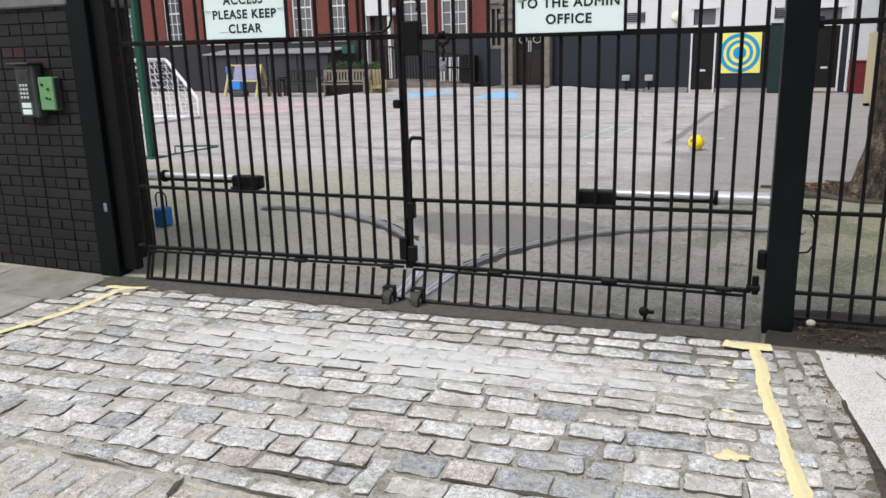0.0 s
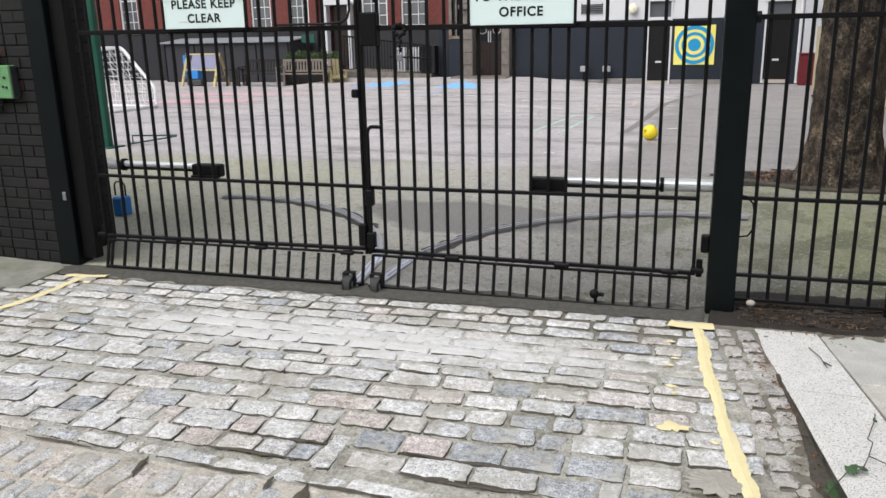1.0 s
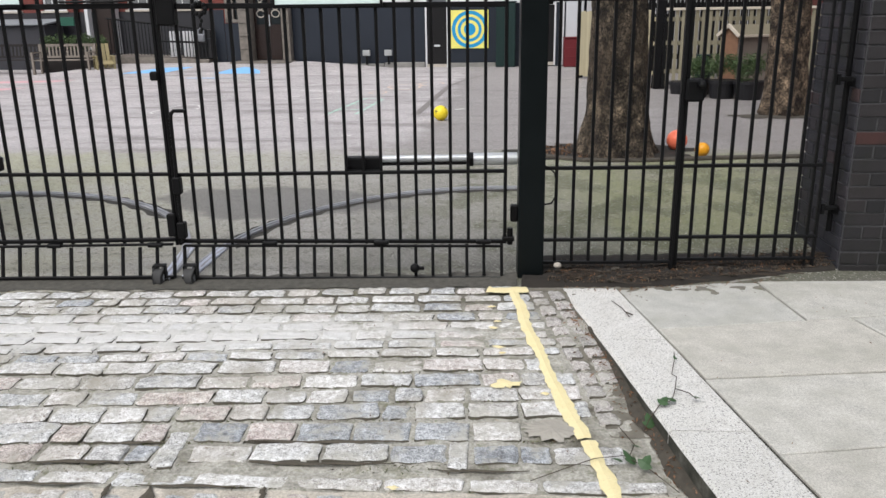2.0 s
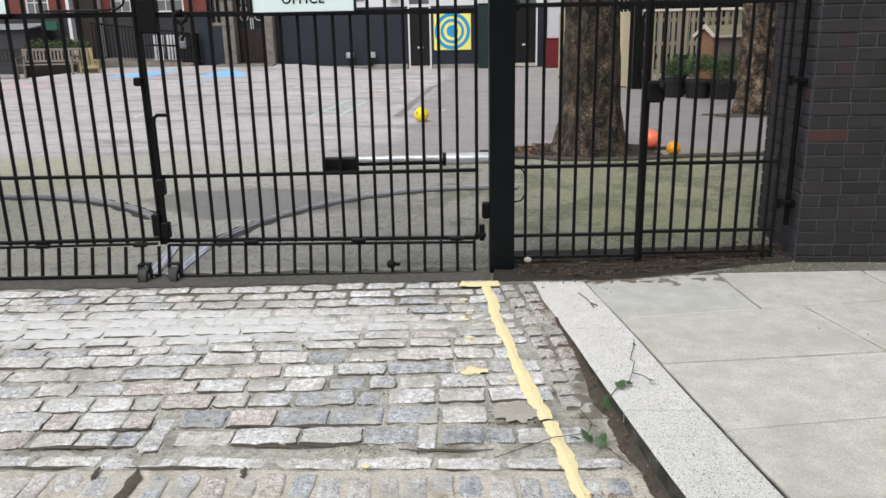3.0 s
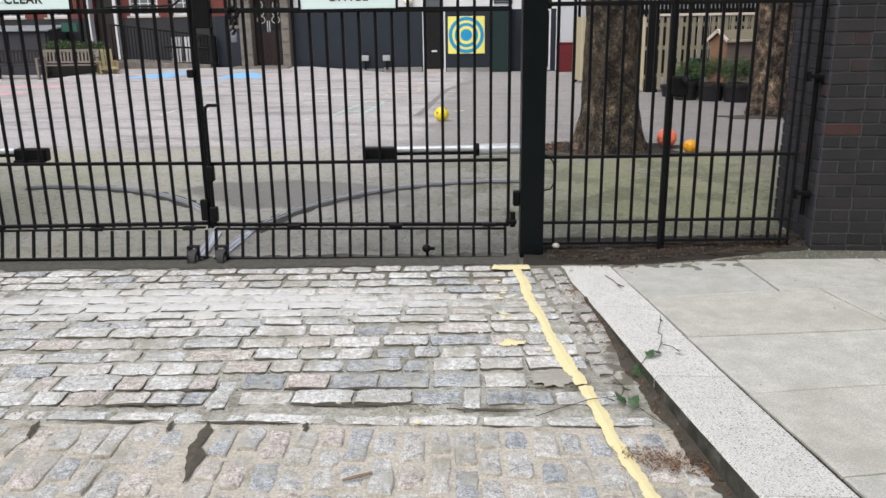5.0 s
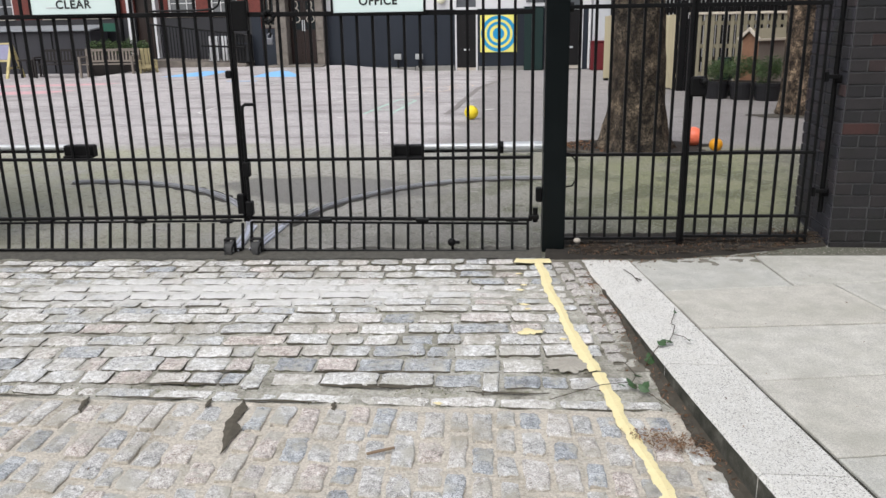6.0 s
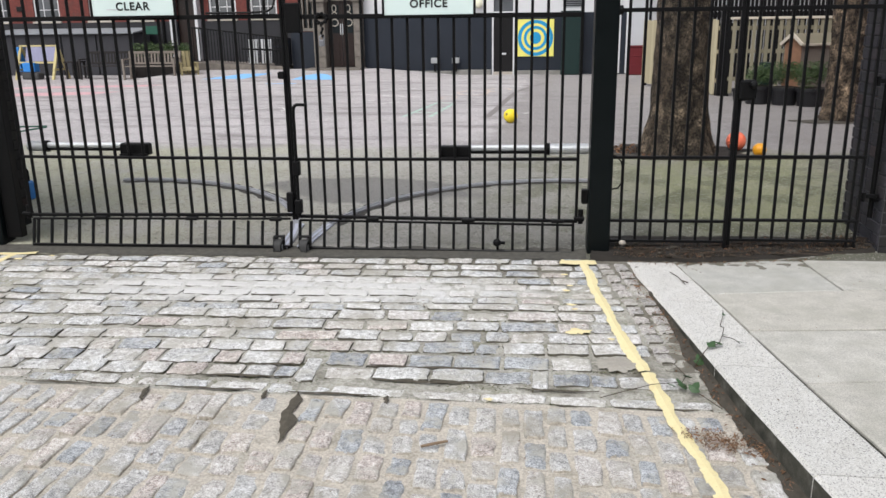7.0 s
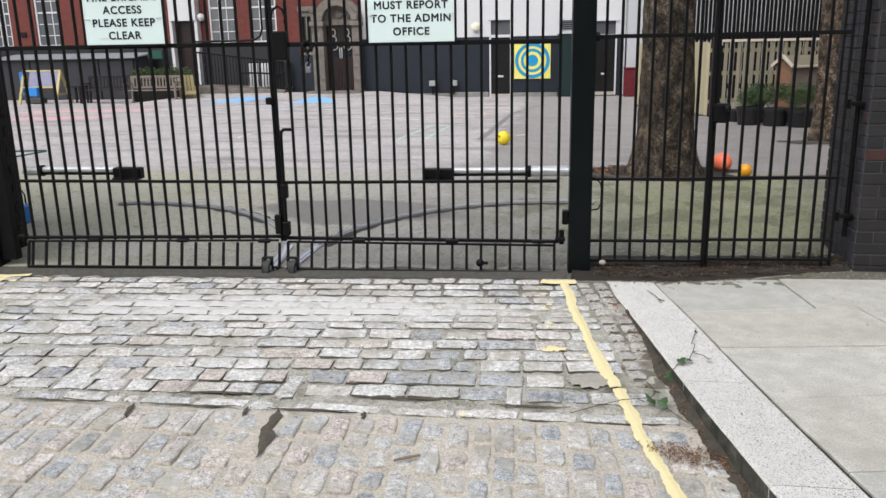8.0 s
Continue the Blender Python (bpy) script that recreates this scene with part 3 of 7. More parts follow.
def wheel(u, parent):
    bm = bmesh.new()
    for s in (-0.035, 0.035):
        box(bm, (u + s, -0.085, 0.05), (0.007, 0.04, 0.09), None, 0.003)
    box(bm, (u, -0.075, 0.095), (0.077, 0.05, 0.008), None, 0.003)
    rod(bm, (u - 0.05, -0.09, 0.02), (u + 0.05, -0.09, 0.02), 0.009)
    part("wheel_fork", bm, BLACK, parent)
    bm = bmesh.new()
    vs = rod(bm, (u - 0.024, -0.09, 0.02), (u + 0.024, -0.09, 0.02), 0.056, n=28)
    bmesh.ops.bevel(bm, geom=[e for e in bm.edges if len(e.link_faces) == 2 and any(len(f.verts) > 6 for f in e.link_faces)], offset=0.01, segments=2, affect="EDGES")
    w = part("wheel", bm, RUBBER, parent, "grey rubber gate wheel")
    bm = bmesh.new()
    rod(bm, (u - 0.028, -0.09, 0.02), (u + 0.028, -0.09, 0.02), 0.022, n=16)
    part("hub", bm, GALV, w)


wheel(-2.215, left_leaf)
wheel(-2.03, right_leaf)
for t, u in ((right_leaf, -0.13), (left_leaf, -4.11)):
    bm = bmesh.new()
    box(bm, (u, 0, 0.225), (0.07, 0.05, 0.03), None, 0.006)
    rod(bm, (u + 0.01, 0, 0.19), (u + 0.01, 0, 0.29), 0.017)
    part("hinge", bm, BLACK, t)
bm = bmesh.new()
ball(bm, (-0.685, -0.10, 0.075), 0.028, (1, 0.8, 1))
rod(bm, (-0.685, -0.10, 0.075), (-0.685, -0.06, 0.075), 0.012)
box(bm, (-0.655, -0.085, 0.07), (0.05, 0.02, 0.02), None, 0.004)
part("stop_knob", bm, BLACK, right_leaf)


def opener(u_post, u_gate, z, far, group="gate opener arms"):
    """A telescopic gate opener behind a leaf: sleeve, ram and end box."""
    s = 1 if u_gate > u_post else -1
    t = gate_frame("gate_opener", "galvanised telescopic gate opener arm with black end box", "gate opener", group)
    bm = bmesh.new()
    rod(bm, (u_post, 0.13, z), (u_post + s * far, 0.12, z), 0.037, n=20)
    part("sleeve", bm, GALV, t)
    bm = bmesh.new()
    rod(bm, (u_post + s * (far - 0.0), 0.12, z), (u_post + s * (far + 0.022), 0.12, z), 0.042, n=20)
    part("collar", bm, BLACK, t)
    bm = bmesh.new()
    rod(bm, (u_post + s * (far + 0.02), 0.12, z + 0.008), (u_gate, 0.10, z + 0.008), 0.021, n=16)
    part("ram", bm, GALV, t)
    bm = bmesh.new()
    rod(bm, (u_post + s * (far + 0.02), 0.12, z - 0.022), (u_gate, 0.10, z - 0.022), 0.010, n=10)
    part("guide_rod", bm, BLACK, t)
    bm = bmesh.new()
    box(bm, (u_gate - s * 0.10, 0.075, z - 0.013), (0.21, 0.075, 0.085), None, 0.008)
    part("end_box", bm, BLACK, t)
    bm = bmesh.new()
    box(bm, (u_gate - s * 0.10, 0.028, z - 0.05), (0.20, 0.03, 0.02), None, 0.003)
    part("bracket", bm, BLACK, t)


opener(-0.075, -1.085, 0.683, 0.26)
opener(-4.10, -3.165, 0.70, 0.13)


# signs
def sign(u, z0, w, h, lines, label):
    t = gate_frame("notice_sign", label, "sign", "signs on the gate")
    bm = bmesh.new()
    box(bm, (u, -0.034, z0 + h / 2), (w, 0.006, h), None, 0.002)
    part("panel", bm, SIGN, t)
    bm = bmesh.new()
    e = 0.014
    for a, b in (((u - w / 2 - e, z0 - e), (u + w / 2 + e, z0)), ((u - w / 2 - e, z0 + h), (u + w / 2 + e, z0 + h + e)), ((u - w / 2 - e, z0), (u - w / 2, z0 + h)), ((u + w / 2, z0), (u + w / 2 + e, z0 + h))):
        span(bm, (a[0], -0.042, a[1]), (b[0], -0.022, b[1]))
    part("frame", bm, BLACK, t)
    for text, up, size in lines:
        cu = bpy.data.curves.new("lettering", "FONT")
        cu.body, cu.size, cu.align_x, cu.extrude, cu.bevel_depth = text, size, "CENTER", 0.0003, 0.0020
        cu.bevel_resolution = 0
        cu.space_character = 1.13
        tmp = bpy.data.objects.new("lettering", cu)
        scene.collection.objects.link(tmp)
        me = bpy.data.meshes.new_from_object(tmp.evaluated_get(bpy.context.evaluated_depsgraph_get()))
        bpy.data.objects.remove(tmp)
        me.materials.clear()
        me.materials.append(INK)
        ob = new("lettering", me)
        ob.parent = t
        ob.matrix_basis = pose(u, -0.0385, z0 + up, 90, 0, 0)
    for s in (-1, 1):
        bm = bmesh.new()
        tube(bm, [(u + s * (w / 2 - 0.045), -0.04, z0 + 0.17), (u + s * (w / 2 - 0.03), -0.046, z0 + 0.172), (u + s * (w / 2 - 0.005), -0.046, z0 + 0.178)], 0.003, 6)
        part("wire_tie", bm, GALV, t)
    return t


sign(-1.134, 1.574, 0.578, 0.44, [("OFFICE", 0.047, 0.069), ("TO THE ADMIN", 0.131, 0.069), ("MUST REPORT", 0.215, 0.069), ("ALL VISITORS", 0.299, 0.069)], "pale enamel visitor notice wired to the gate bars")
small = sign(-3.117, 1.595, 0.565, 0.44, [("CLEAR", 0.037, 0.072), ("PLEASE KEEP", 0.121, 0.072), ("ACCESS", 0.205, 0.072), ("FIRE BRIGADE", 0.289, 0.072)], "pale enamel fire access notice wired to the gate bars")
bm = bmesh.new()
span(bm, (-3.30, -0.0385, 1.634), (-3.21, -0.0365, 1.640))
part("small_print", bm, GALV, small)

# key chain hanging from the rail
t = gate_frame("padlock_chain", "dark chain and padlock hanging from the gate rail", "chain")
bm = bmesh.new()
for k in range(9):
    a = 2 * math.pi * k / 9
    ball(bm, (-1.845 + 0.035 * math.cos(a), -0.03, 1.56 + 0.03 * math.sin(a)), 0.014, (1, 0.7, 1), 8, 6)
for k in range(4):
    ball(bm, (-1.845 + 0.008 * (k % 2), -0.035, 1.52 - 0.024 * k), 0.012, (0.8, 0.7, 1.2), 8, 6)
part("chain", bm, BLACK, t)
bm = bmesh.new()
box(bm, (-1.845, -0.035, 1.405), (0.036, 0.022, 0.042), None, 0.006)
tube(bm, [(-1.86, -0.035, 1.42), (-1.86, -0.035, 1.445), (-1.845, -0.035, 1.458), (-1.83, -0.035, 1.445), (-1.83, -0.035, 1.42)], 0.005, 6)
part("padlock", bm, STEEL, t, "dull steel padlock")

# fixed fence panel and side gate
fence = gate_frame("fence_panel", "black steel vertical-bar fence panel over bare soil", "fence")
fence_us = [0.148 + 0.1005 * k for k in range(7)]
for nm, z, h in (("top_rail", 1.585, 0.026), ("middle_rail", 0.647, 0.02), ("lower_rail", 0.215, 0.018), ("bottom_rail", 0.075, 0.018), ("crown_rail", BAR_TOP, 0.04)):
    rail(nm, 0.075, 0.84, z, h, 0.03, fence)
base_bar = None
for u in fence_us:
    ob = vertical_bar(u, 0.08, BAR_TOP, fence, base_bar)
    base_bar = base_bar or ob.data
bm = bmesh.new()
box(bm, (0.843, 0, 1.25), (0.024, 0.035, 2.46), None, 0.004)
part("end_post", bm, BLACK, fence)
bm = bmesh.new()
tube(bm, [(0.06, -0.02, 1.585), (0.10, -0.02, 1.585)], 0.03, 12)
part("bolt_head", bm, BLACK, fence)

side_gate = gate_frame("side_gate", "narrow black steel bar gate with lock box, shut", "gate")
side_us = [0.954 + 0.1005 * k for k in range(7)]
for nm, z, h in (("top_rail", 1.585, 0.026), ("middle_rail", 0.65, 0.02), ("lower_rail", 0.222, 0.018), ("bottom_rail", 0.085, 0.018), ("crown_rail", BAR_TOP, 0.04)):
    rail(nm, 0.868, 1.70, z, h, 0.03, side_gate, 0.02)
for u in side_us:
    ob = vertical_bar(u, 0.08, BAR_TOP, side_gate, base_bar)
    ob.matrix_basis = Matrix.Translation((0, 0.02, 0)) @ ob.matrix_basis
for u, w in ((0.870, 0.024), (1.640, 0.015), (1.69, 0.017)):
    bm = bmesh.new()
    box(bm, (u, 0.02, 1.25), (w, w + 0.008, 2.44), None, 0.004)
    part("stile", bm, BLACK, side_gate)
bm = bmesh.new()
box(bm, (0.905, -0.01, 1.085), (0.105, 0.07, 0.125), None, 0.012)
part("lock_box", bm, BLACK, side_gate)
bm = bmesh.new()
rod(bm, (0.925, -0.05, 1.12), (0.925, -0.075, 1.12), 0.02)
ball(bm, (0.925, -0.085, 1.12), 0.022)
part("knob", bm, BLACK, side_gate)
t = gate_frame("hinge_pole", "black steel pole carrying the side gate hinges", "pole")
bm = bmesh.new()
rod(bm, (1.81, 0.12, 0.225), (1.81, 0.12, 2.5), 0.017, n=16)
part("shaft", bm, BLACK, t)
for z in (1.13, 0.38):
    bm = bmesh.new()
    box(bm, (1.765, 0.07, z), (0.10, 0.025, 0.026), None, 0.005)
    rod(bm, (1.725, 0.05, z - 0.03), (1.725, 0.05, z + 0.03), 0.015)
    box(bm, (1.825, 0.12, z - 0.02), (0.05, 0.05, 0.05), None, 0.006)
    part("hinge", bm, BLACK, t)

# steel wheel tracks let into the ground
TRACKEDGE = plain("dark_track_grit", (0.06, 0.056, 0.05), 0.95, vary=0.6, scale=30, bump=0.6)
TRACKSTEEL = plain("grey_worn_track_steel", (0.40, 0.405, 0.43), 0.5, 0.25, 0.4, 7)


def track(cx, cy, r, a0, a1, label):
    bm = bmesh.new()
    n = 40
    rows = []
    for k in range(n + 1):
        a = a0 + (a1 - a0) * k / n
        w = 0.028
        ring = []
        for q, h in ((-w, 0.0), (-w, 0.020), (-w * 0.6, 0.021), (-w * 0.5, 0.006), (w * 0.3, 0.006), (w * 0.4, 0.021), (w, 0.020), (w, 0.0)):
            x, y = cx + (r + q) * math.cos(a), cy + (r + q) * math.sin(a)
            ring.append(bm.verts.new((x, y, yard(y) + 0.002 + h)))
        rows.append(ring)
    for a, b in zip(rows, rows[1:]):
        for i in range(len(a) - 1):
            bm.faces.new((a[i], a[i + 1], b[i + 1], b[i]))
    bmesh.ops.recalc_face_normals(bm, faces=bm.faces)
    # wider dark band under the steel paints its grit and shadow lines
    bm2 = bmesh.new()
    edge = [[bm2.verts.new((cx + (r + q) * math.cos(a0 + (a1 - a0) * k / n), cy + (r + q) * math.sin(a0 + (a1 - a0) * k / n), yard(cy + (r + q) * math.sin(a0 + (a1 - a0) * k / n)) + 0.005)) for q in (-0.085 + 0.02 * math.sin(k * 1.9), 0.08 + 0.02 * math.sin(k * 2.7))] for k in range(n + 1)]
    for a, b in zip(edge, edge[1:]):
        f = bm2.faces.new((a[0], a[1], b[1], b[0]))
        f.normal_update()
        if f.normal.z < 0:
            f.normal_flip()
    tagged(part("track_grit", bm2, TRACKEDGE), "dark band painting grit and shadow lines along a gate track", "ground", kind="structure")
    return tagged(part("wheel_track", bm, TRACKSTEEL), label, "gate track", "wheel tracks")


for u, s in ((-2.185, -0.07), (-2.06, 0.035)):
    bm = bmesh.new()
    a, b = Vector((GX + GC * u, GY + GS * u - 0.05, 0)), Vector((GX + GC * (u + s), GY + GS * (u + s) + 0.5, 0))
    d = (b - a).normalized()
    q = Vector((-d.y, d.x, 0)) * 0.036
    sheet(bm, [(p.x, p.y, yard(p.y) + 0.02) for p in (a - q, b - q, b + q, a + q)], 0.012)
    tagged(part("track_plate", bm, BRIGHT), "polished bare steel end of a gate track", "gate track", "track ends")
track(GX + GC * -4.12, GY + GS * -4.12, 1.935, radians(0), radians(100), "curved steel gate track worn bright, set in asphalt")
track(GX + GC * -0.10, GY + GS * -0.10, 1.955, radians(180), radians(82), "curved steel gate track worn bright, set in asphalt")

# ---- school building ----
FY = 25.5


def windows_in(bm, x0, x1, z0, z1, y, holes, depth):
    """A wall in the plane y with openings cut through, depth thick behind it."""
    holes = [(h[0], h[1], max(h[2], z0), min(h[3], z1)) for h in holes if h[2] < z1 and h[3] > z0]
    xs = sorted({x0, x1, *[h[0] for h in holes], *[h[1] for h in holes]})
    zs = sorted({z0, z1, *[h[2] for h in holes], *[h[3] for h in holes]})
    for a, b in zip(xs, xs[1:]):
        for c, d in zip(zs, zs[1:]):
            if any(h[0] <= a and b <= h[1] and h[2] <= c and d <= h[3] for h in holes):
                continue
            span(bm, (a, y, c), (b, y + depth, d))
    bmesh.ops.remove_doubles(bm, verts=bm.verts, dist=0.0005)


school = thing("school_building", "school with white and grey rendered wing and stone porch", "building", (0, FY, 0))
white_holes = [(-1.98, -1.25, 1.86, 2.32), (1.36, 2.12, 1.80, 2.24)]
bm = bmesh.new()
windows_in(bm, -6.25, 2.42, 1.80, 8.0, 0, white_holes, 0.35)
part("upper_wall", bm, WHITE, school, "white rendered upper wall")
bm = bmesh.new()
windows_in(bm, -6.25, 2.42, -0.3, 1.80, -0.02, [(-1.98, -1.25, -0.14, 1.80), (1.36, 2.12, -0.10, 1.80)], 0.37)
part("dado_wall", bm, GREY, school, "slate-grey painted lower wall")
bm = bmesh.new()
for a, b in ((-6.2, -4.4), (-4.38, -3.3), (-3.28, -2.0)):
    span(bm, (a, -0.16 + rng.uniform(0, 0.03), -0.3), (b, -0.021, 0.05 + rng.uniform(-0.06, 0.06)), 0.02)
part("plinth", bm, CONCRETE, school, "stained grey concrete plinth")
bm = bmesh.new()
span(bm, (-1.22, -0.10, -0.3), (0.25, -0.021, 0.0), 0.01)
part("plinth", bm, CONCRETE, school)


def school_door(x0, x1, z0, z1, top, colour):
    bm = bmesh.new()
    span(bm, (x0 + 0.05, 0.02, z0 + 0.10), (x1 - 0.05, 0.07, z1 - 0.03), 0.004)
    for z in (z0 + 0.66, z0 + 1.2):
        span(bm, (x0 + 0.13, 0.008, z), (x1 - 0.13, 0.02, z + 0.02))
    d = part("door", bm, colour, school, "near-black painted door")
    bm = bmesh.new()
    span(bm, (x0 + 0.28, -0.006, z0 + 0.64), (x0 + 0.46, 0.012, z0 + 0.70), 0.004)
    part("letter_plate", bm, GALV, d)
    bm = bmesh.new()
    for a, b in ((x0, x0 + 0.05), (x1 - 0.05, x1)):
        span(bm, (a, -0.03, z0), (b, 0.10, top))
    span(bm, (x0, -0.032, z1 - 0.03), (x1, 0.10, z1 + 0.04))
    span(bm, (x0 - 0.03, -0.06, top), (x1 + 0.03, 0.10, top + 0.06))
    part("door_frame", bm, WHITE, school, "white door frame")
    bm = bmesh.new()
    span(bm, (x0 + 0.05, 0.03, z1 + 0.04), (x1 - 0.05, 0.04, top))
    part("fanlight", bm, SASHGLASS, school)
    bm = bmesh.new()
    span(bm, (x0 + 0.05, -0.05, z0), (x1 - 0.05, 0.02, z0 + 0.10))
    part("threshold", bm, STONETRIM, school)


school_door(-1.98, -1.25, -0.14, 1.80, 2.32, DARKDOOR)
school_door(1.36, 2.12, -0.10, 1.76, 2.22, DARKDOOR)
bm = bmesh.new()
span(bm, (-1.975, -0.05, 0.95), (-1.93, -0.031, 1.25), 0.003)
part("entry_panel", bm, WHITE, school)
for x, z, w in ((0.33, 2.0, 0.55), (-4.0, 2.02, 0.62)):
    bm = bmesh.new()
    for k in range(5):
        span(bm, (x, -0.05, z + 0.06 * k), (x + w, -0.005, z + 0.06 * k + 0.022))
    span(bm, (x - 0.02, -0.02, z - 0.03), (x, -0.004, z + 0.3))
    span(bm, (x + w, -0.02, z - 0.03), (x + w + 0.02, -0.004, z + 0.3))
    v = part("wall_vent", bm, GREY, school, "dark louvred wall vent")
bm = bmesh.new()
rod(bm, (-2.42, 0, 2.12), (-2.42, -0.08, 2.12), 0.09, n=20)
ball(bm, (-2.42, -0.12, 2.12), 0.15, (1, 0.6, 1))
part("bulkhead_light", bm, plain("cream_lamp_glass", (0.72, 0.70, 0.55), 0.3), school, "round cream bulkhead light")
bm = bmesh.new()
span(bm, (2.42, -0.3, 0.5), (2.95, 0.35, 8), 0.01)
part("pier", bm, plain("pale_grey_render", (0.45, 0.46, 0.48), 0.7, vary=0.12, scale=2), school, "pale grey rendered pier")
bm = bmesh.new()
rod(bm, (2.33, -0.08, -0.1), (2.33, -0.08, 6), 0.045, n=14)
part("downpipe", bm, WHITE, school, "white downpipe")
bm = bmesh.new()
span(bm, (-6.25, 0.2, -0.3), (9, 6.0, 8.0))
part("inner_block", bm, GREY, school)

# porch
for a, b in ((-7.90, -7.50), (-6.52, -6.26)):
    bm = bmesh.new()
    span(bm, (a, -0.35, 0.12), (b, 0.3, 2.30), 0.015)
    for z in (0.5, 0.9, 1.3, 1.7, 2.1):
        span(bm, (a + 0.02, -0.375, z), (b - 0.02, -0.33, z + 0.05), 0.004)
    span(bm, (a - 0.05, -0.44, 2.24), (b + 0.05, 0.3, 2.40), 0.02)
    span(bm, (a + 0.03, -0.42, 2.40), (b - 0.03, 0.2, 2.62), 0.03)
    part("stone_pillar", bm, PORCHSTONE, school, "carved pale stone pillar")
bm = bmesh.new()
for k in range(12):
    a0, a1 = math.pi * k / 12, math.pi * (k + 1) / 12
    for r0, r1, y0 in ((0.50, 0.66, -0.40), (0.66, 0.80, -0.34)):
        ring = [(-7.01 + r * math.cos(a), z) for r, a, z in ((r0, a0, 0), (r1, a0, 0), (r1, a1, 0), (r0, a1, 0))]
        hs = [2.42 + r * 0.95 * math.sin(a) for r, a in ((r0, a0), (r1, a0), (r1, a1), (r0, a1))]
        f = [bm.verts.new((p[0], y0, h)) for p, h in zip(ring, hs)]
        g = [bm.verts.new((p[0], 0.2, h)) for p, h in zip(ring, hs)]
        bm.faces.new(f)
        bm.faces.new(list(reversed(g)))
        for i in range(4):
            bm.faces.new((f[i], g[i], g[(i + 1) % 4], f[(i + 1) % 4]))
span(bm, (-7.52, -0.1, 2.28), (-6.5, 0.2, 2.44))
bmesh.ops.recalc_face_normals(bm, faces=bm.faces)
part("stone_arch", bm, PORCHSTONE, school, "carved round stone arch")
bm = bmesh.new()
rim = [(-7.01 + 0.52 * math.cos(math.pi * k / 16), 2.42 + 0.50 * math.sin(math.pi * k / 16)) for k in range(17)]
front, back = [[bm.verts.new((px, y, pz)) for px, pz in rim] for y in (-0.06, 0.015)]
bm.faces.new(front)
bm.faces.new(list(reversed(back)))
for k in range(17):
    bm.faces.new((front[k], back[k], back[(k + 1) % 17], front[(k + 1) % 17]))
ball(bm, (-7.01, -0.06, 2.62), 0.16, (1.0, 0.45, 0.9), 14, 8)
for sx in (-1, 1):
    tube(bm, [(-7.01 + sx * (0.20 + 0.02 * q), -0.07, 2.50 + 0.05 * q) for q in range(5)], 0.035, 8)
    ball(bm, (-7.01 + sx * 0.31, -0.06, 2.54), 0.07, (1, 0.5, 1), 10, 6)
bmesh.ops.recalc_face_normals(bm, faces=bm.faces)
part("tympanum", bm, PORCHSTONE, school, "sooty carved stone panel within the arch")
bm = bmesh.new()
span(bm, (-8.42, -0.16, 2.74), (-7.78, 0.0, 2.90), 0.015)
for zc in (2.60, 2.68):
    span(bm, (-7.93, -0.40, zc), (-7.80, 0.0, zc + 0.05), 0.01)
    span(bm, (-6.24, -0.40, zc), (-6.34, 0.0, zc + 0.05), 0.01)
part("cornice", bm, PORCHSTONE, school, "weathered stone cornice beside the arch")
bm = bmesh.new()
span(bm, (-8.1, -0.9, -0.3), (-6.2, 0.3, 0.13), 0.02)
part("porch_step", bm, PORCHSTONE, school)
bm = bmesh.new()
for a, b in ((-7.48, -7.02), (-7.0, -6.54)):
    span(bm, (a, 0.02, 0.15), (b, 0.08, 2.28), 0.004)
    span(bm, (a + 0.09, 0.0, 0.3), (b - 0.09, 0.02, 1.0), 0.004)
d = part("porch_door", bm, BROWNDOOR, school, "dark varnished double door")
bm = bmesh.new()
for a, b in ((-7.40, -7.10), (-6.92, -6.62)):
    span(bm, (a, 0.004, 1.25), (b, 0.016, 2.15))
part("door_glass", bm, GLASS, d)
bm = bmesh.new()
for x in (-7.045, -6.975):
    rod(bm, (x, -0.03, 1.20), (x, -0.03, 1.55), 0.018, n=8)
part("pull_handle", bm, GALV, d)
for cx in (-7.25, -6.77):
    bm = bmesh.new()
    for k in range(3):
        tube(bm, [(cx + (0.13 - 0.03 * k) * math.cos(a), -0.008, 1.58 + 0.23 * k + 0.11 * math.sin(a)) for a in [i * math.pi / 6 for i in range(13)]], 0.018, 6)
    part("scroll_grille", bm, STONETRIM, d, "pale scrolled grille")
bm = bmesh.new()
windows_in(bm, -8.45, -7.90, 0.0, 8.0, -0.02, [(-8.30, -7.99, 1.42, 2.58)], 0.3)
part("porch_side_wall", bm, REDBRICK, school, "red brick wall beside the porch")
bm = bmesh.new()
span(bm, (-8.44, -0.022, 0.0), (-7.91, -0.05, 1.30))
part("porch_side_dado", bm, GREY, school)
bm = bmesh.new()
for a, b in (((-8.40, 1.38), (-8.30, 2.66)), ((-7.99, 1.38), (-7.91, 2.66)), ((-8.40, 1.32), (-7.91, 1.42)), ((-8.40, 2.58), (-7.91, 2.75)), ((-8.17, 1.42), (-8.12, 2.58))):
    span(bm, (a[0], -0.07, a[1]), (b[0], 0.05, b[1]), 0.006)
w = part("side_window", bm, PORCHSTONE, school, "narrow stone-framed window")
bm = bmesh.new()
span(bm, (-8.30, 0.06, 1.42), (-7.99, 0.07, 2.58))
part("pane", bm, GLASS, w)
bm = bmesh.new()
span(bm, (-7.9, 0.02, 2.44), (-6.25, 0.3, 8))
part("porch_upper_wall", bm, REDBRICK, school)

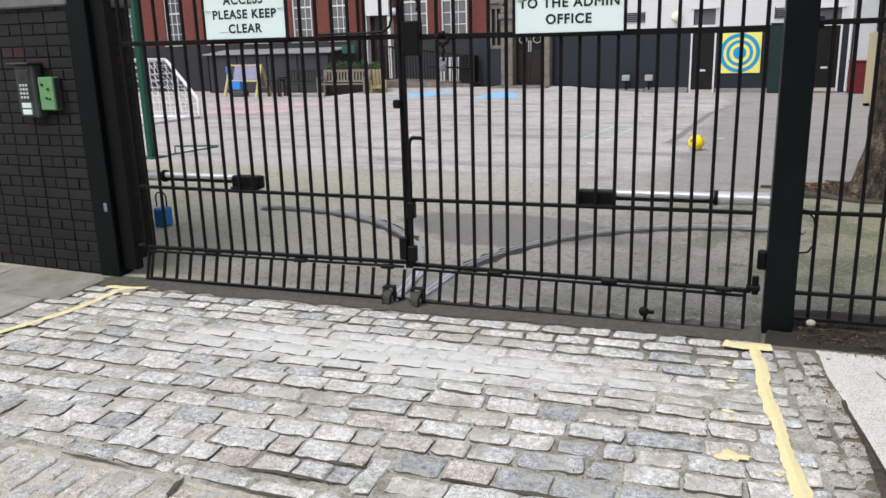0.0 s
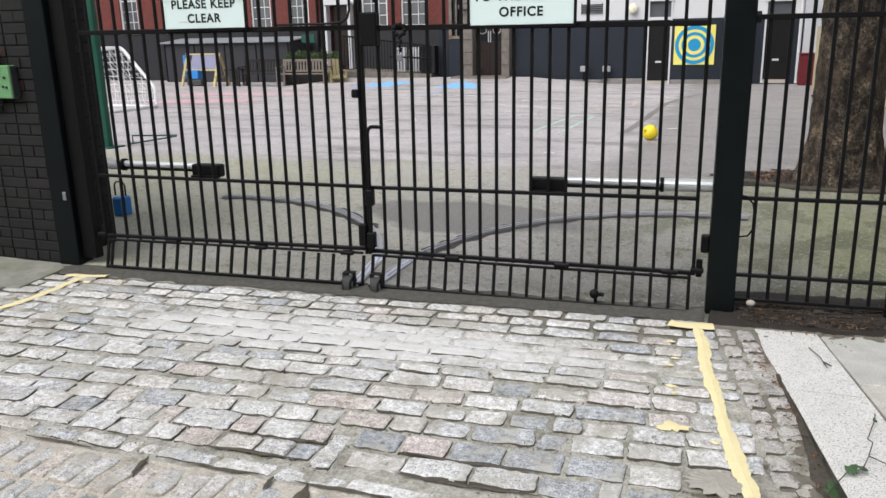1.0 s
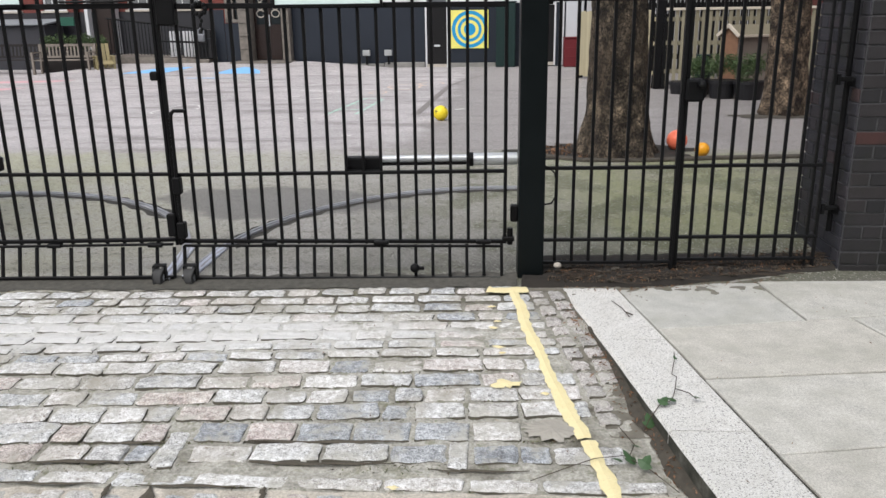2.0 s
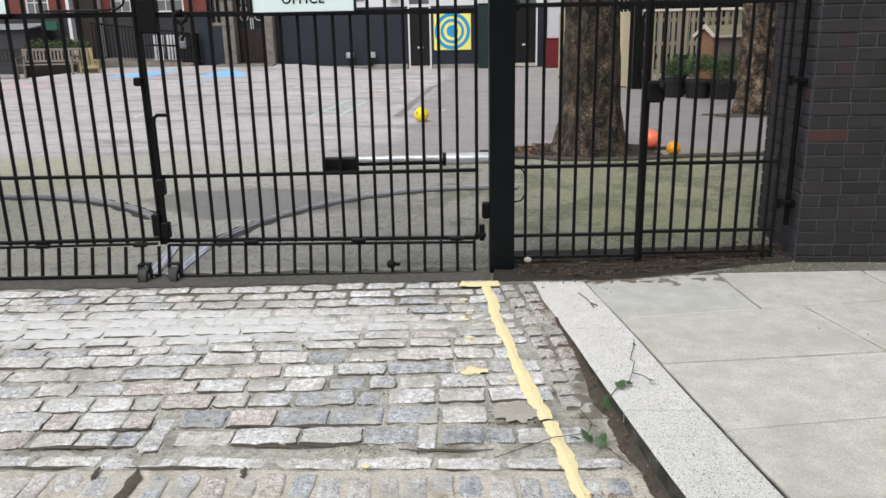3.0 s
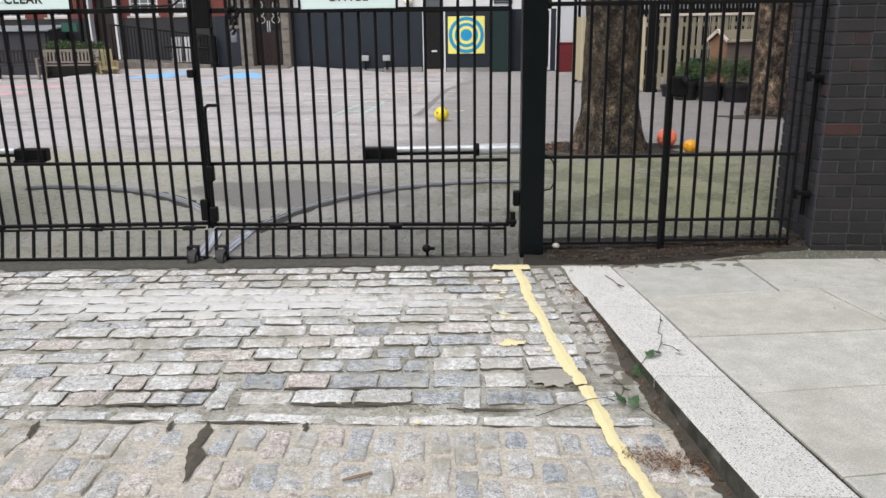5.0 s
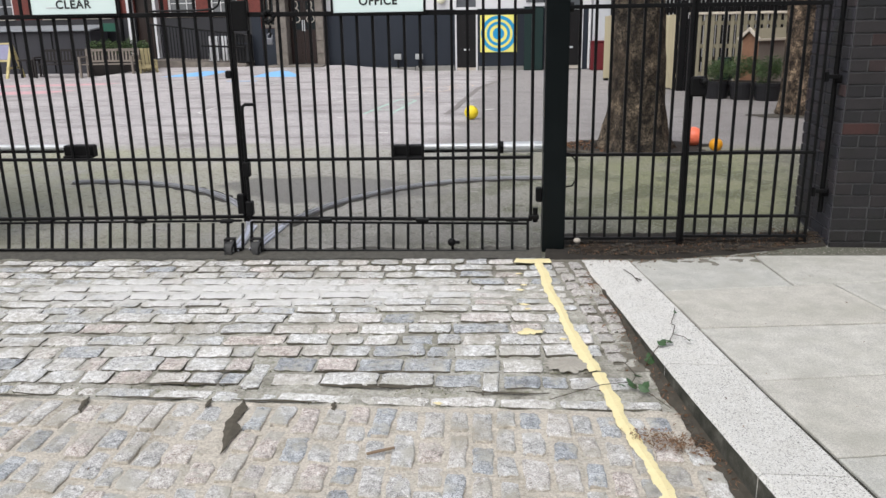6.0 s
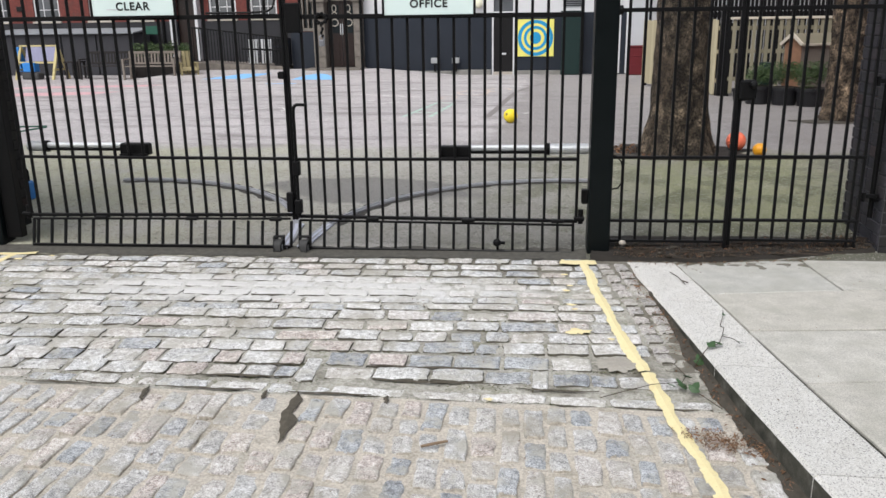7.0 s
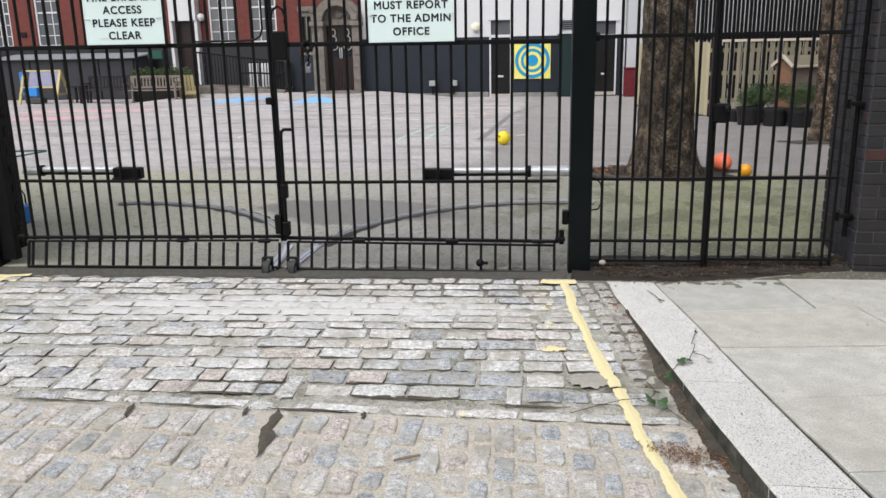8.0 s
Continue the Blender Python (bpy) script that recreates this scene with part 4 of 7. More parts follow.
# red brick wing
WY = 27.5
wing = thing("brick_wing", "red brick school wing with tall white sash windows", "building", (0, WY, 0))
sashes = [(-10.97, -9.95), (-12.55, -11.50), (-15.6, -14.75), (-17.3, -16.4), (-19.55, -18.50), (-21.4, -20.6), (-23.6, -22.7), (-25.8, -24.9)]
holes = [(a, b, 1.78, 4.3) for a, b in sashes] + [(-13.81, -13.05, 0.3, 2.60)]
bm = bmesh.new()
windows_in(bm, -34, -8.45, 1.72, 9.0, 0, holes, 0.3)
part("brick_wall", bm, REDBRICK, wing, "dark red brick wall")
bm = bmesh.new()
windows_in(bm, -34, -8.45, -0.4, 1.72, -0.03, holes, 0.33)
part("dado_wall", bm, plain("black_dado_paint", (0.02, 0.02, 0.024), 0.5), wing, "black painted lower wall")
bm = bmesh.new()
span(bm, (-8.75, -2.0, -0.4), (-8.45, 0.0, 9.0))
part("return_wall", bm, REDBRICK, wing)
bm = bmesh.new()
span(bm, (-8.78, -2.03, -0.4), (-8.46, -0.04, 1.72))
part("return_dado", bm, GREY, wing)
bm = bmesh.new()
span(bm, (-34, 0.31, -0.4), (-8.45, 6, 9))
part("inner_block", bm, GREY, wing)


def sash(x0, x1, z0, z1):
    bm = bmesh.new()
    e = 0.07
    for a, b in (((x0, z0), (x0 + e, z1)), ((x1 - e, z0), (x1, z1)), ((x0 + e, z0), (x1 - e, z0 + e)), ((x0 + e, z1 - e), (x1 - e, z1))):
        span(bm, (a[0], 0.05, a[1]), (b[0], 0.16, b[1]))
    mid = (z0 + z1) / 2
    span(bm, (x0 + e, 0.06, mid - 0.03), (x1 - e, 0.14, mid + 0.03))
    for k in (1, 2):
        x = x0 + e + (x1 - x0 - 2 * e) * k / 3
        span(bm, (x - 0.014, 0.08, z0 + e), (x + 0.014, 0.12, z1 - e))
    for k in range(1, 6):
        if k != 3:
            z = z0 + (z1 - z0) * k / 6
            span(bm, (x0 + e, 0.082, z - 0.014), (x1 - e, 0.122, z + 0.014))
    w = part("sash_window", bm, WHITE, wing, "white multi-pane sash window")
    bm = bmesh.new()
    span(bm, (x0 + e, 0.10, z0 + e), (x1 - e, 0.105, z1 - e))
    part("pane", bm, SASHGLASS, w)
    bm = bmesh.new()
    span(bm, (x0 - 0.06, -0.08, z0 - 0.07), (x1 + 0.06, 0.05, z0), 0.01)
    part("sill", bm, STONETRIM, w)


for a, b in sashes:
    sash(a, b, 1.78, 4.3)
bm = bmesh.new()
span(bm, (-13.95, -0.35, 2.60), (-12.9, 0.1, 3.9), 0.01)
for x in (-13.98, -13.0):
    span(bm, (x, -0.3, 0.3), (x + 0.12, 0.05, 2.6), 0.01)
part("entrance_surround", bm, WHITE, wing, "white entrance surround")
bm = bmesh.new()
span(bm, (-13.8, 0.06, 0.3), (-13.06, 0.12, 2.58), 0.004)
for k in range(3):
    span(bm, (-13.70, 0.04, 1.5 + 0.34 * k), (-13.16, 0.058, 1.78 + 0.34 * k))
part("entrance_door", bm, BROWNDOOR, wing, "dark brown entrance door")
bm = bmesh.new()
ball(bm, (-12.78, -0.15, 2.72), 0.14)
rod(bm, (-12.78, 0.0, 2.72), (-12.78, -0.08, 2.72), 0.05)
part("globe_light", bm, WHITE, wing, "white globe wall light")
for x in (-14.35, -9.2):
    bm = bmesh.new()
    rod(bm, (x, -0.08, 0), (x, -0.08, 9), 0.05, n=12)
    part("downpipe", bm, BLACK, wing)
bm = bmesh.new()
box(bm, (-20.1, -0.04, 2.25), (0.26, 0.03, 0.18), None, 0.01)
part("wall_plaque", bm, DARKDOOR, wing)

# target board on the grey wall
t = thing("target_board", "square yellow board with blue target rings on grey wall", "target", (-0.57, FY - 0.045, 1.023))
bm = bmesh.new()
box(bm, (0, 0, 0), (1.18, 0.03, 1.16), None, 0.004)
part("board", bm, YELLOWBOARD, t)


def ring(name, r0, r1, y, mat, parent):
    bm = bmesh.new()
    n = 56
    vs = []
    for k in range(n):
        a = 2 * math.pi * k / n
        c, s = math.cos(a), math.sin(a)
        vs.append([bm.verts.new((r * c, yy, r * s)) for r, yy in ((max(r0, 0.001), y), (r1, y), (r1, y + 0.003), (max(r0, 0.001), y + 0.003))])
    for k in range(n):
        p, q = vs[k], vs[(k + 1) % n]
        for i in range(4):
            bm.faces.new((p[i], p[(i + 1) % 4], q[(i + 1) % 4], q[i]))
    bmesh.ops.recalc_face_normals(bm, faces=bm.faces)
    part(name, bm, mat, parent)


ring("ring", 0.455, 0.565, -0.0195, CYANBOARD, t)
ring("ring", 0.285, 0.375, -0.0195, CYANBOARD, t)
ring("ring", 0.0, 0.185, -0.0195, CYANBOARD, t)

# green cabinet, red drum and wall posts by the wall
t = thing("store_cabinet", "tall dark green steel store cabinet against the wall", "cabinet", (0.56, FY - 0.25, yard(25.2)))
bm = bmesh.new()
box(bm, (0, 0, 0.97), (0.60, 0.42, 1.94), None, 0.01)
part("body", bm, DARKGREEN, t)
bm = bmesh.new()
box(bm, (0.0, -0.216, 0.97), (0.56, 0.012, 1.86), None, 0.004)
part("door", bm, DARKGREEN, t)
bm = bmesh.new()
box(bm, (0.0, 0, 1.955), (0.66, 0.48, 0.03), None, 0.006)
part("lid", bm, DARKGREEN, t)
t = thing("red_bin", "dark red plastic storage bin by the wall", "bin", (2.62, FY - 0.55, yard(25)))
bm = bmesh.new()
box(bm, (0, 0, 0.43), (0.56, 0.45, 0.86), None, 0.03)
for z in (0.3, 0.58):
    box(bm, (0, 0, z), (0.575, 0.465, 0.03), None, 0.008)
part("body", bm, RED, t)
bm = bmesh.new()
box(bm, (0, 0, 0.875), (0.60, 0.49, 0.04), None, 0.012)
part("lid", bm, RED, t)
for x in (-3.85, -3.15):
    t = thing("socket_post", "grey weatherproof socket box on a short stand", "socket", (x, FY - 0.22, 0.02), group="socket posts")
    bm = bmesh.new()
    box(bm, (0, 0, 0.32), (0.24, 0.12, 0.18), None, 0.015)
    part("box", bm, plain("pale_grey_plastic", (0.30, 0.31, 0.31), 0.6), t)
    bm = bmesh.new()
    box(bm, (0, 0.02, 0.10), (0.06, 0.05, 0.28), None, 0.004)
    rod(bm, (0.08, 0, 0.4), (0.08, 0, 0.48), 0.015)
    part("stand", bm, BLACK, t)

# ramp with black railing
t = thing("entrance_ramp", "concrete ramp with black bar railing before the brick wing", "ramp", (0, 25.0, 0))
bm = bmesh.new()
vs = span(bm, (-12.2, 0.0, -0.3), (-8.9, 1.6, 0.30), 0.01)
for v in vs:
    if v.co.z > 0:
        v.co.z += (-(v.co.x + 8.9) / 3.3) * 0.14 - 0.10
part("slope", bm, PORCHSTONE, t)
first = None
for k in range(30):
    x = -12.1 + k * 0.108
    h = 1.50 - 0.38 * (x + 12.1) / 3.15
    b = 0.40 - 0.14 * (x + 12.1) / 3.15
    if first is None:
        bm = bmesh.new()
        box(bm, (0, 0, 0.5), (0.022, 0.022, 1.0))
        first = part("baluster", bm, BLACK, t)
        first.matrix_basis = pose(x, 0.05, b) @ Matrix.Diagonal((1, 1, h - b, 1))
    else:
        again(first, pose(x, 0.05, b) @ Matrix.Diagonal((1, 1, h - b, 1)))
bm = bmesh.new()
rod(bm, (-12.15, 0.05, 1.50), (-8.92, 0.05, 1.12), 0.03)
part("handrail", bm, BLACK, t)
bm = bmesh.new()
rod(bm, (-10.4, 0.02, 0.78), (-8.92, 0.02, 0.72), 0.03)
part("middle_rail", bm, BLACK, t)
t = thing("panel_stack", "white slatted panels leaning behind the ramp railing", "panels", (-9.9, 25.35, 0.26))
for x in (-0.22, 0.24):
    bm = bmesh.new()
    for k in range(4):
        box(bm, (x + (k - 1.5) * 0.095, 0, 0.42), (0.08, 0.02, 0.80), pose(0, 0, 0, -4), 0.003)
    part("panel", bm, WHITE, t)
t = thing("litter_bin", "black square litter bin on the ramp", "bin", (-9.05, 25.3, 0.22))
bm = bmesh.new()
box(bm, (0, 0, 0.45), (0.5, 0.4, 0.9), None, 0.02)
part("body", bm, DARKDOOR, t)
bm = bmesh.new()
box(bm, (0, -0.02, 0.62), (0.46, 0.42, 0.03), None, 0.006)
part("rim", bm, GREY, t)

# long black store shed
t = thing("store_shed", "long black store shed with pale sloping roof", "shed", (-17.6, 26.0, -0.13))
bm = bmesh.new()
box(bm, (0, 0.6, 0.72), (5.6, 1.2, 1.44), None, 0.01)
part("body", bm, plain("charcoal_boards", (0.03, 0.03, 0.036), 0.6), t)
for k in range(5):
    bm = bmesh.new()
    box(bm, (-2.75 + k * 1.37, -0.012, 0.72), (0.05, 0.02, 1.40), None, 0.003)
    part("batten", bm, BLACK, t)
bm = bmesh.new()
vs = box(bm, (0, 0.6, 1.52), (5.8, 1.5, 0.05), None, 0.008)
for v in vs:
    v.co.z += (v.co.y + 0.15) * 0.10 - 0.05
part("roof", bm, plain("pale_roof_felt", (0.22, 0.235, 0.25), 0.7), t)

# ---- playground things ----
def bench(name, label, at, turn, w, mat):
    t = thing(name, label, "bench", at, turn, "benches")
    for x in (-w / 2 + 0.04, w / 2 - 0.04):
        for nm, y0, h, tilt in (("front_leg", -0.27, 0.62, 0), ("back_leg", 0.20, 0.86, -6)):
            bm = bmesh.new()
            box(bm, (x, y0, h / 2), (0.065, 0.065, h), pose(0, 0, 0, tilt), 0.006)
            part(nm, bm, mat, t)
        bm = bmesh.new()
        box(bm, (x, -0.05, 0.64), (0.07, 0.52, 0.035), None, 0.006)
        part("armrest", bm, mat, t)
    for k in range(4):
        bm = bmesh.new()
        box(bm, (0, -0.24 + k * 0.115, 0.42), (w, 0.10, 0.025), None, 0.004)
        part("seat_slat", bm, mat, t)
    for z, h in ((0.84, 0.08), (0.50, 0.06)):
        bm = bmesh.new()
        box(bm, (0, 0.25 if z < 0.6 else 0.285, z), (w, 0.04, h), None, 0.006)
        part("back_rail", bm, mat, t)
    n = int(w / 0.115)
    slat = None
    for k in range(n):
        m = pose(-w / 2 + 0.1 + (w - 0.2) * k / (n - 1), 0.265, 0.66, -6)
        if slat is None:
            bm = bmesh.new()
            box(bm, (0, 0, 0), (0.055, 0.018, 0.32), None, 0.003)
            slat = part("back_slat", bm, mat, t)
            slat.matrix_basis = m
        else:
            again(slat, m)
    return t


BZ = yard(23.4)
bench("garden_bench", "weathered slatted teak garden bench", (-12.75, 23.3, BZ), 4, 1.75, BENCHWOOD)
bench("garden_bench", "dark brown slatted garden bench", (-14.55, 23.6, BZ), 4, 1.55, DARKBENCH)
t = thing("small_table", "low dark wooden table beside the benches", "table", (-15.7, 23.7, BZ))
bm = bmesh.new()
box(bm, (0, 0, 0.55), (0.5, 0.5, 0.05), None, 0.006)
part("tabletop", bm, DARKBENCH, t)
for x in (-0.2, 0.2):
    for y in (-0.2, 0.2):
        bm = bmesh.new()
        box(bm, (x, y, 0.27), (0.06, 0.06, 0.54), None, 0.004)
        part("leg", bm, DARKBENCH, t)


def leaves(bm, c, spread, n, size, r):
    """Many small bent leaves round c."""
    for _ in range(n):
        d = Vector((r.gauss(0, 1), r.gauss(0, 1), r.gauss(0, 1))).normalized() * (r.random() ** 0.45)
        p = Vector(c) + Vector((d.x * spread[0], d.y * spread[1], d.z * spread[2]))
        m = Matrix.Translation(p) @ Euler((r.uniform(-1.2, 1.2), r.uniform(-1.2, 1.2), r.uniform(0, 6.3))).to_matrix().to_4x4()
        l, w = size * r.uniform(0.6, 1.3), size * r.uniform(0.22, 0.4)
        v = [bm.verts.new(m @ Vector(q)) for q in ((0, -l, 0), (w, 0, 0.2 * w), (0, l, -0.25 * l), (-w, 0, 0.2 * w))]
        bm.faces.new((v[0], v[1], v[2], v[3]))


t = thing("planter", "long wooden planter with low evergreen shrubs", "planter", (-12.9, 24.25, BZ))
bm = bmesh.new()
box(bm, (0, 0, 0.33), (2.1, 0.5, 0.66), None, 0.01)
part("trough", bm, DARKBENCH, t)
bm = bmesh.new()
for k in range(5):
    leaves(bm, (-0.85 + k * 0.42, 0, 0.86 + 0.07 * (k % 2)), (0.27, 0.25, 0.27), 420, 0.05, rng)
part("foliage", bm, LEAF, t)
t = thing("adirondack_chair", "worn yellow wooden slatted chair", "chair", (-11.62, 23.5, BZ), 35)
for k in range(4):
    bm = bmesh.new()
    box(bm, (-0.18 + k * 0.12, 0.18, 0.55), (0.10, 0.02, 0.78), pose(0, 0, 0, -14), 0.004)
    part("back_slat", bm, WORNYELLOW, t)
bm = bmesh.new()
box(bm, (0, -0.05, 0.33), (0.5, 0.5, 0.03), pose(0, 0, 0, 8), 0.005)
part("seat", bm, WORNYELLOW, t)
for x in (-0.25, 0.25):
    for y in (-0.27, 0.22):
        bm = bmesh.new()
        box(bm, (x, y, 0.25), (0.06, 0.05, 0.5), None, 0.004)
        part("leg", bm, WORNYELLOW, t)
    bm = bmesh.new()
    box(bm, (x, -0.03, 0.51), (0.09, 0.62, 0.025), None, 0.004)
    part("armrest", bm, WORNYELLOW, t)

# yellow trestle playhouse with blue panels
t = thing("easel_stand", "yellow wooden A-frame easel stand with lilac and blue panels", "easel", (-16.85, 23.6, BZ))
for x in (-0.66, 0.66):
    for s in (-1, 1):
        bm = bmesh.new()
        box(bm, (x, s * 0.22, 0.55), (0.09, 0.06, 1.12), Matrix.Translation((0, 0, 0)) @ pose(0, 0, 0, 0), 0.006)
        for v in bm.verts:
            v.co.y += s * (0.55 - v.co.z) * 0.42
        part("leg", bm, YELLOWWOOD, t)
    bm = bmesh.new()
    box(bm, (x, 0, 0.32), (0.06, 0.75, 0.06), None, 0.005)
    part("brace", bm, YELLOWWOOD, t)
bm = bmesh.new()
box(bm, (0, 0, 1.08), (1.3, 0.05, 0.05), None, 0.005)
box(bm, (0, -0.2, 0.55), (1.3, 0.05, 0.06), None, 0.005)
part("beam", bm, YELLOWWOOD, t)
bm = bmesh.new()
box(bm, (0.1, -0.12, 0.82), (1.05, 0.02, 0.46), None, 0.004)
for v in bm.verts:
    v.co.y += (0.82 - v.co.z) * -0.35
part("chalk_panel", bm, plain("lilac_grey_panel", (0.20, 0.20, 0.30), 0.5), t, "lilac-grey panel")
bm = bmesh.new()
box(bm, (-0.25, -0.2, 0.40), (0.42, 0.30, 0.30), None, 0.02)
part("tub", bm, BLUEBOX, t, "blue plastic tub")
bm = bmesh.new()
box(bm, (-0.74, 0.05, 0.65), (0.12, 0.3, 0.8), None, 0.02)
part("side_panel", bm, BLUEBOX, t, "blue side panel")
bm = bmesh.new()
box(bm, (-0.2, -0.22, 0.12), (0.6, 0.35, 0.2), None, 0.03)
part("tyre_tray", bm, RUBBER, t)
t = thing("hanging_sign", "small dark green sign box on the black shed", "sign", (-13.95, 25.9, 1.42))
bm = bmesh.new()
box(bm, (0, 0, 0), (0.55, 0.06, 0.28), None, 0.01)
part("panel", bm, GREENPOST, t)
bm = bmesh.new()
for x in (-0.2, 0.2):
    box(bm, (x, 0.05, 0.0), (0.03, 0.10, 0.03))
part("bracket", bm, BLACK, t)

# goal with net
t = thing("football_goal", "small white tube football goal with torn net", "goal", (0, 0, 0))
WTUBE = plain("white_tube", (0.82, 0.82, 0.82), 0.4, vary=0.05)


def side_frame(y):
    z = yard(y) + 0.035
    bm = bmesh.new()
    tube(bm, [(-13.7, y, z), (-13.7, y, 1.30), (-13.66, y, 1.35), (-12.5, y, 1.35), (-12.42, y, 1.30), (-11.70, y, 0.50), (-11.67, y, 0.44), (-11.67, y, z), (-11.72, y, z - 0.0), (-13.7, y, z)], 0.036, 10)
    part("side_frame", bm, WTUBE, t)


side_frame(14.6)
side_frame(12.3)
for x, z in ((-13.7, 1.35), (-12.5, 1.35), (-11.67, yard(13) + 0.035)):
    bm = bmesh.new()
    rod(bm, (x, 12.3, z), (x, 14.6, z), 0.036)
    part("crossbar", bm, WTUBE, t)
bm = bmesh.new()
nr = random.Random(3)
prof = [(-12.5, 1.35), (-12.25, 1.08), (-12.0, 0.80), (-11.72, 0.5), (-11.66, 0.2), (-11.67, 0.05)]
for k in range(17):
    y = 12.3 + 2.3 * k / 16
    tube(bm, [(x + nr.uniform(-0.05, 0.02), y + nr.uniform(-0.06, 0.06), z + nr.uniform(-0.05, 0.0)) for x, z in prof], 0.004, 4)
for j in range(11):
    f = j / 10 * (len(prof) - 1)
    i = min(int(f), len(prof) - 2)
    x = prof[i][0] + (prof[i + 1][0] - prof[i][0]) * (f - i)
    z = prof[i][1] + (prof[i + 1][1] - prof[i][1]) * (f - i)
    tube(bm, [(x + nr.uniform(-0.05, 0.02), 12.3 + 2.3 * k / 8, z + nr.uniform(-0.06, 0)) for k in range(9)], 0.006, 4)
for k in range(13):
    x = -13.6 + 1.9 * k / 12
    top = 1.33 if x < -12.5 else 1.33 - (x + 12.5) * 1.07
    tube(bm, [(x + nr.uniform(-0.03, 0.03), 14.6, top - (top - 0.08) * q / 4) for q in range(5)], 0.006, 4)
for j in range(7):
    z = 0.2 + 0.17 * j
    x1 = -11.7 if z < 0.5 else -11.7 - (z - 0.5) * 0.94
    tube(bm, [(-13.65 + (x1 + 13.65) * q / 5, 14.6, z + nr.uniform(-0.03, 0.03)) for q in range(6)], 0.006, 4)
part("net", bm, WTUBE, t, "sagging white net")

# green post, blue dustpan
t = thing("green_post", "square green painted steel post", "post", (-7.42, 8.35, yard(8.4)))
bm = bmesh.new()
box(bm, (0, 0, 1.6), (0.09, 0.09, 3.2), None, 0.008)
part("shaft", bm, GREENPOST, t)
bm = bmesh.new()
box(bm, (0, 0, 0.01), (0.3, 0.3, 0.02), None, 0.004)
part("base_plate", bm, GREENPOST, t)
t = thing("barrier_stand", "low dark green tube barrier lying by the post", "barrier", (-7.05, 8.75, yard(8.6)))
bm = bmesh.new()
tube(bm, [(-0.3, 0, 0.02), (-0.3, 0, 0.12), (0.35, 0.15, 0.12)], 0.012, 8)
part("rail", bm, GREENPOST, t)
bm = bmesh.new()
tube(bm, [(0.35, 0.15, 0.11), (-0.25, -0.15, 0.02)], 0.012, 8)
part("stay", bm, GREENPOST, t)
t = thing("dustpan", "blue plastic lobby dustpan with black wire handle", "dustpan", (-4.27, 5.0, yard(5.0)))
bm = bmesh.new()
box(bm, (0, 0, 0.09), (0.11, 0.13, 0.17), None, 0.015)
part("pan", bm, BLUEBOX, t)
bm = bmesh.new()
tube(bm, [(-0.06, 0, 0.18), (-0.06, 0, 0.27), (-0.04, 0, 0.30), (0.03, 0, 0.30), (0.05, 0, 0.27), (0.05, 0, 0.18)], 0.007, 6)
part("handle", bm, BLACK, t)


# balls
def play_ball(at, r, mat, label, patch=None):
    t = thing("play_ball", label, "ball", (at[0], at[1], yard(at[1])), group="balls")
    bm = bmesh.new()
    ball(bm, (0, 0, r), r, (1, 1, 1), 32, 20)
    part("shell", bm, mat, t, smooth=True)
    if patch:
        pr = random.Random(5)
        for k in range(7):
            d = Vector((pr.gauss(0, 1), pr.gauss(0, 1) - 0.5, pr.gauss(0, 1))).normalized()
            bm = bmesh.new()
            m = Matrix.Translation((0, 0, r)) @ d.to_track_quat("Z", "Y").to_matrix().to_4x4()
            c = bm.verts.new(m @ Vector((0, 0, r * 1.012)))
            rim = []
            for q in range(5):
                a = 2 * math.pi * q / 5
                v = Vector((math.cos(a) * 0.30, math.sin(a) * 0.30, 1.0)).normalized() * (r * 1.008)
                rim.append(bm.verts.new(m @ v))
            for q in range(5):
                bm.faces.new((c, rim[q], rim[(q + 1) % 5]))
            part("patch", bm, patch, t)


play_ball((-0.37, 10.75), 0.105, plain("yellow_ball_vinyl", (0.80, 0.62, 0.03), 0.4, vary=0.08), "yellow football with dark patches", plain("ball_patch", (0.20, 0.17, 0.03), 0.5))
play_ball((2.33, 7.97), 0.107, plain("orange_red_ball_vinyl", (0.88, 0.20, 0.11), 0.35, vary=0.05), "bright orange-red vinyl ball beside the tree")
play_ball((2.50, 7.58), 0.072, plain("amber_ball_vinyl", (0.72, 0.32, 0.02), 0.35, vary=0.08), "small amber vinyl ball beside the tree")


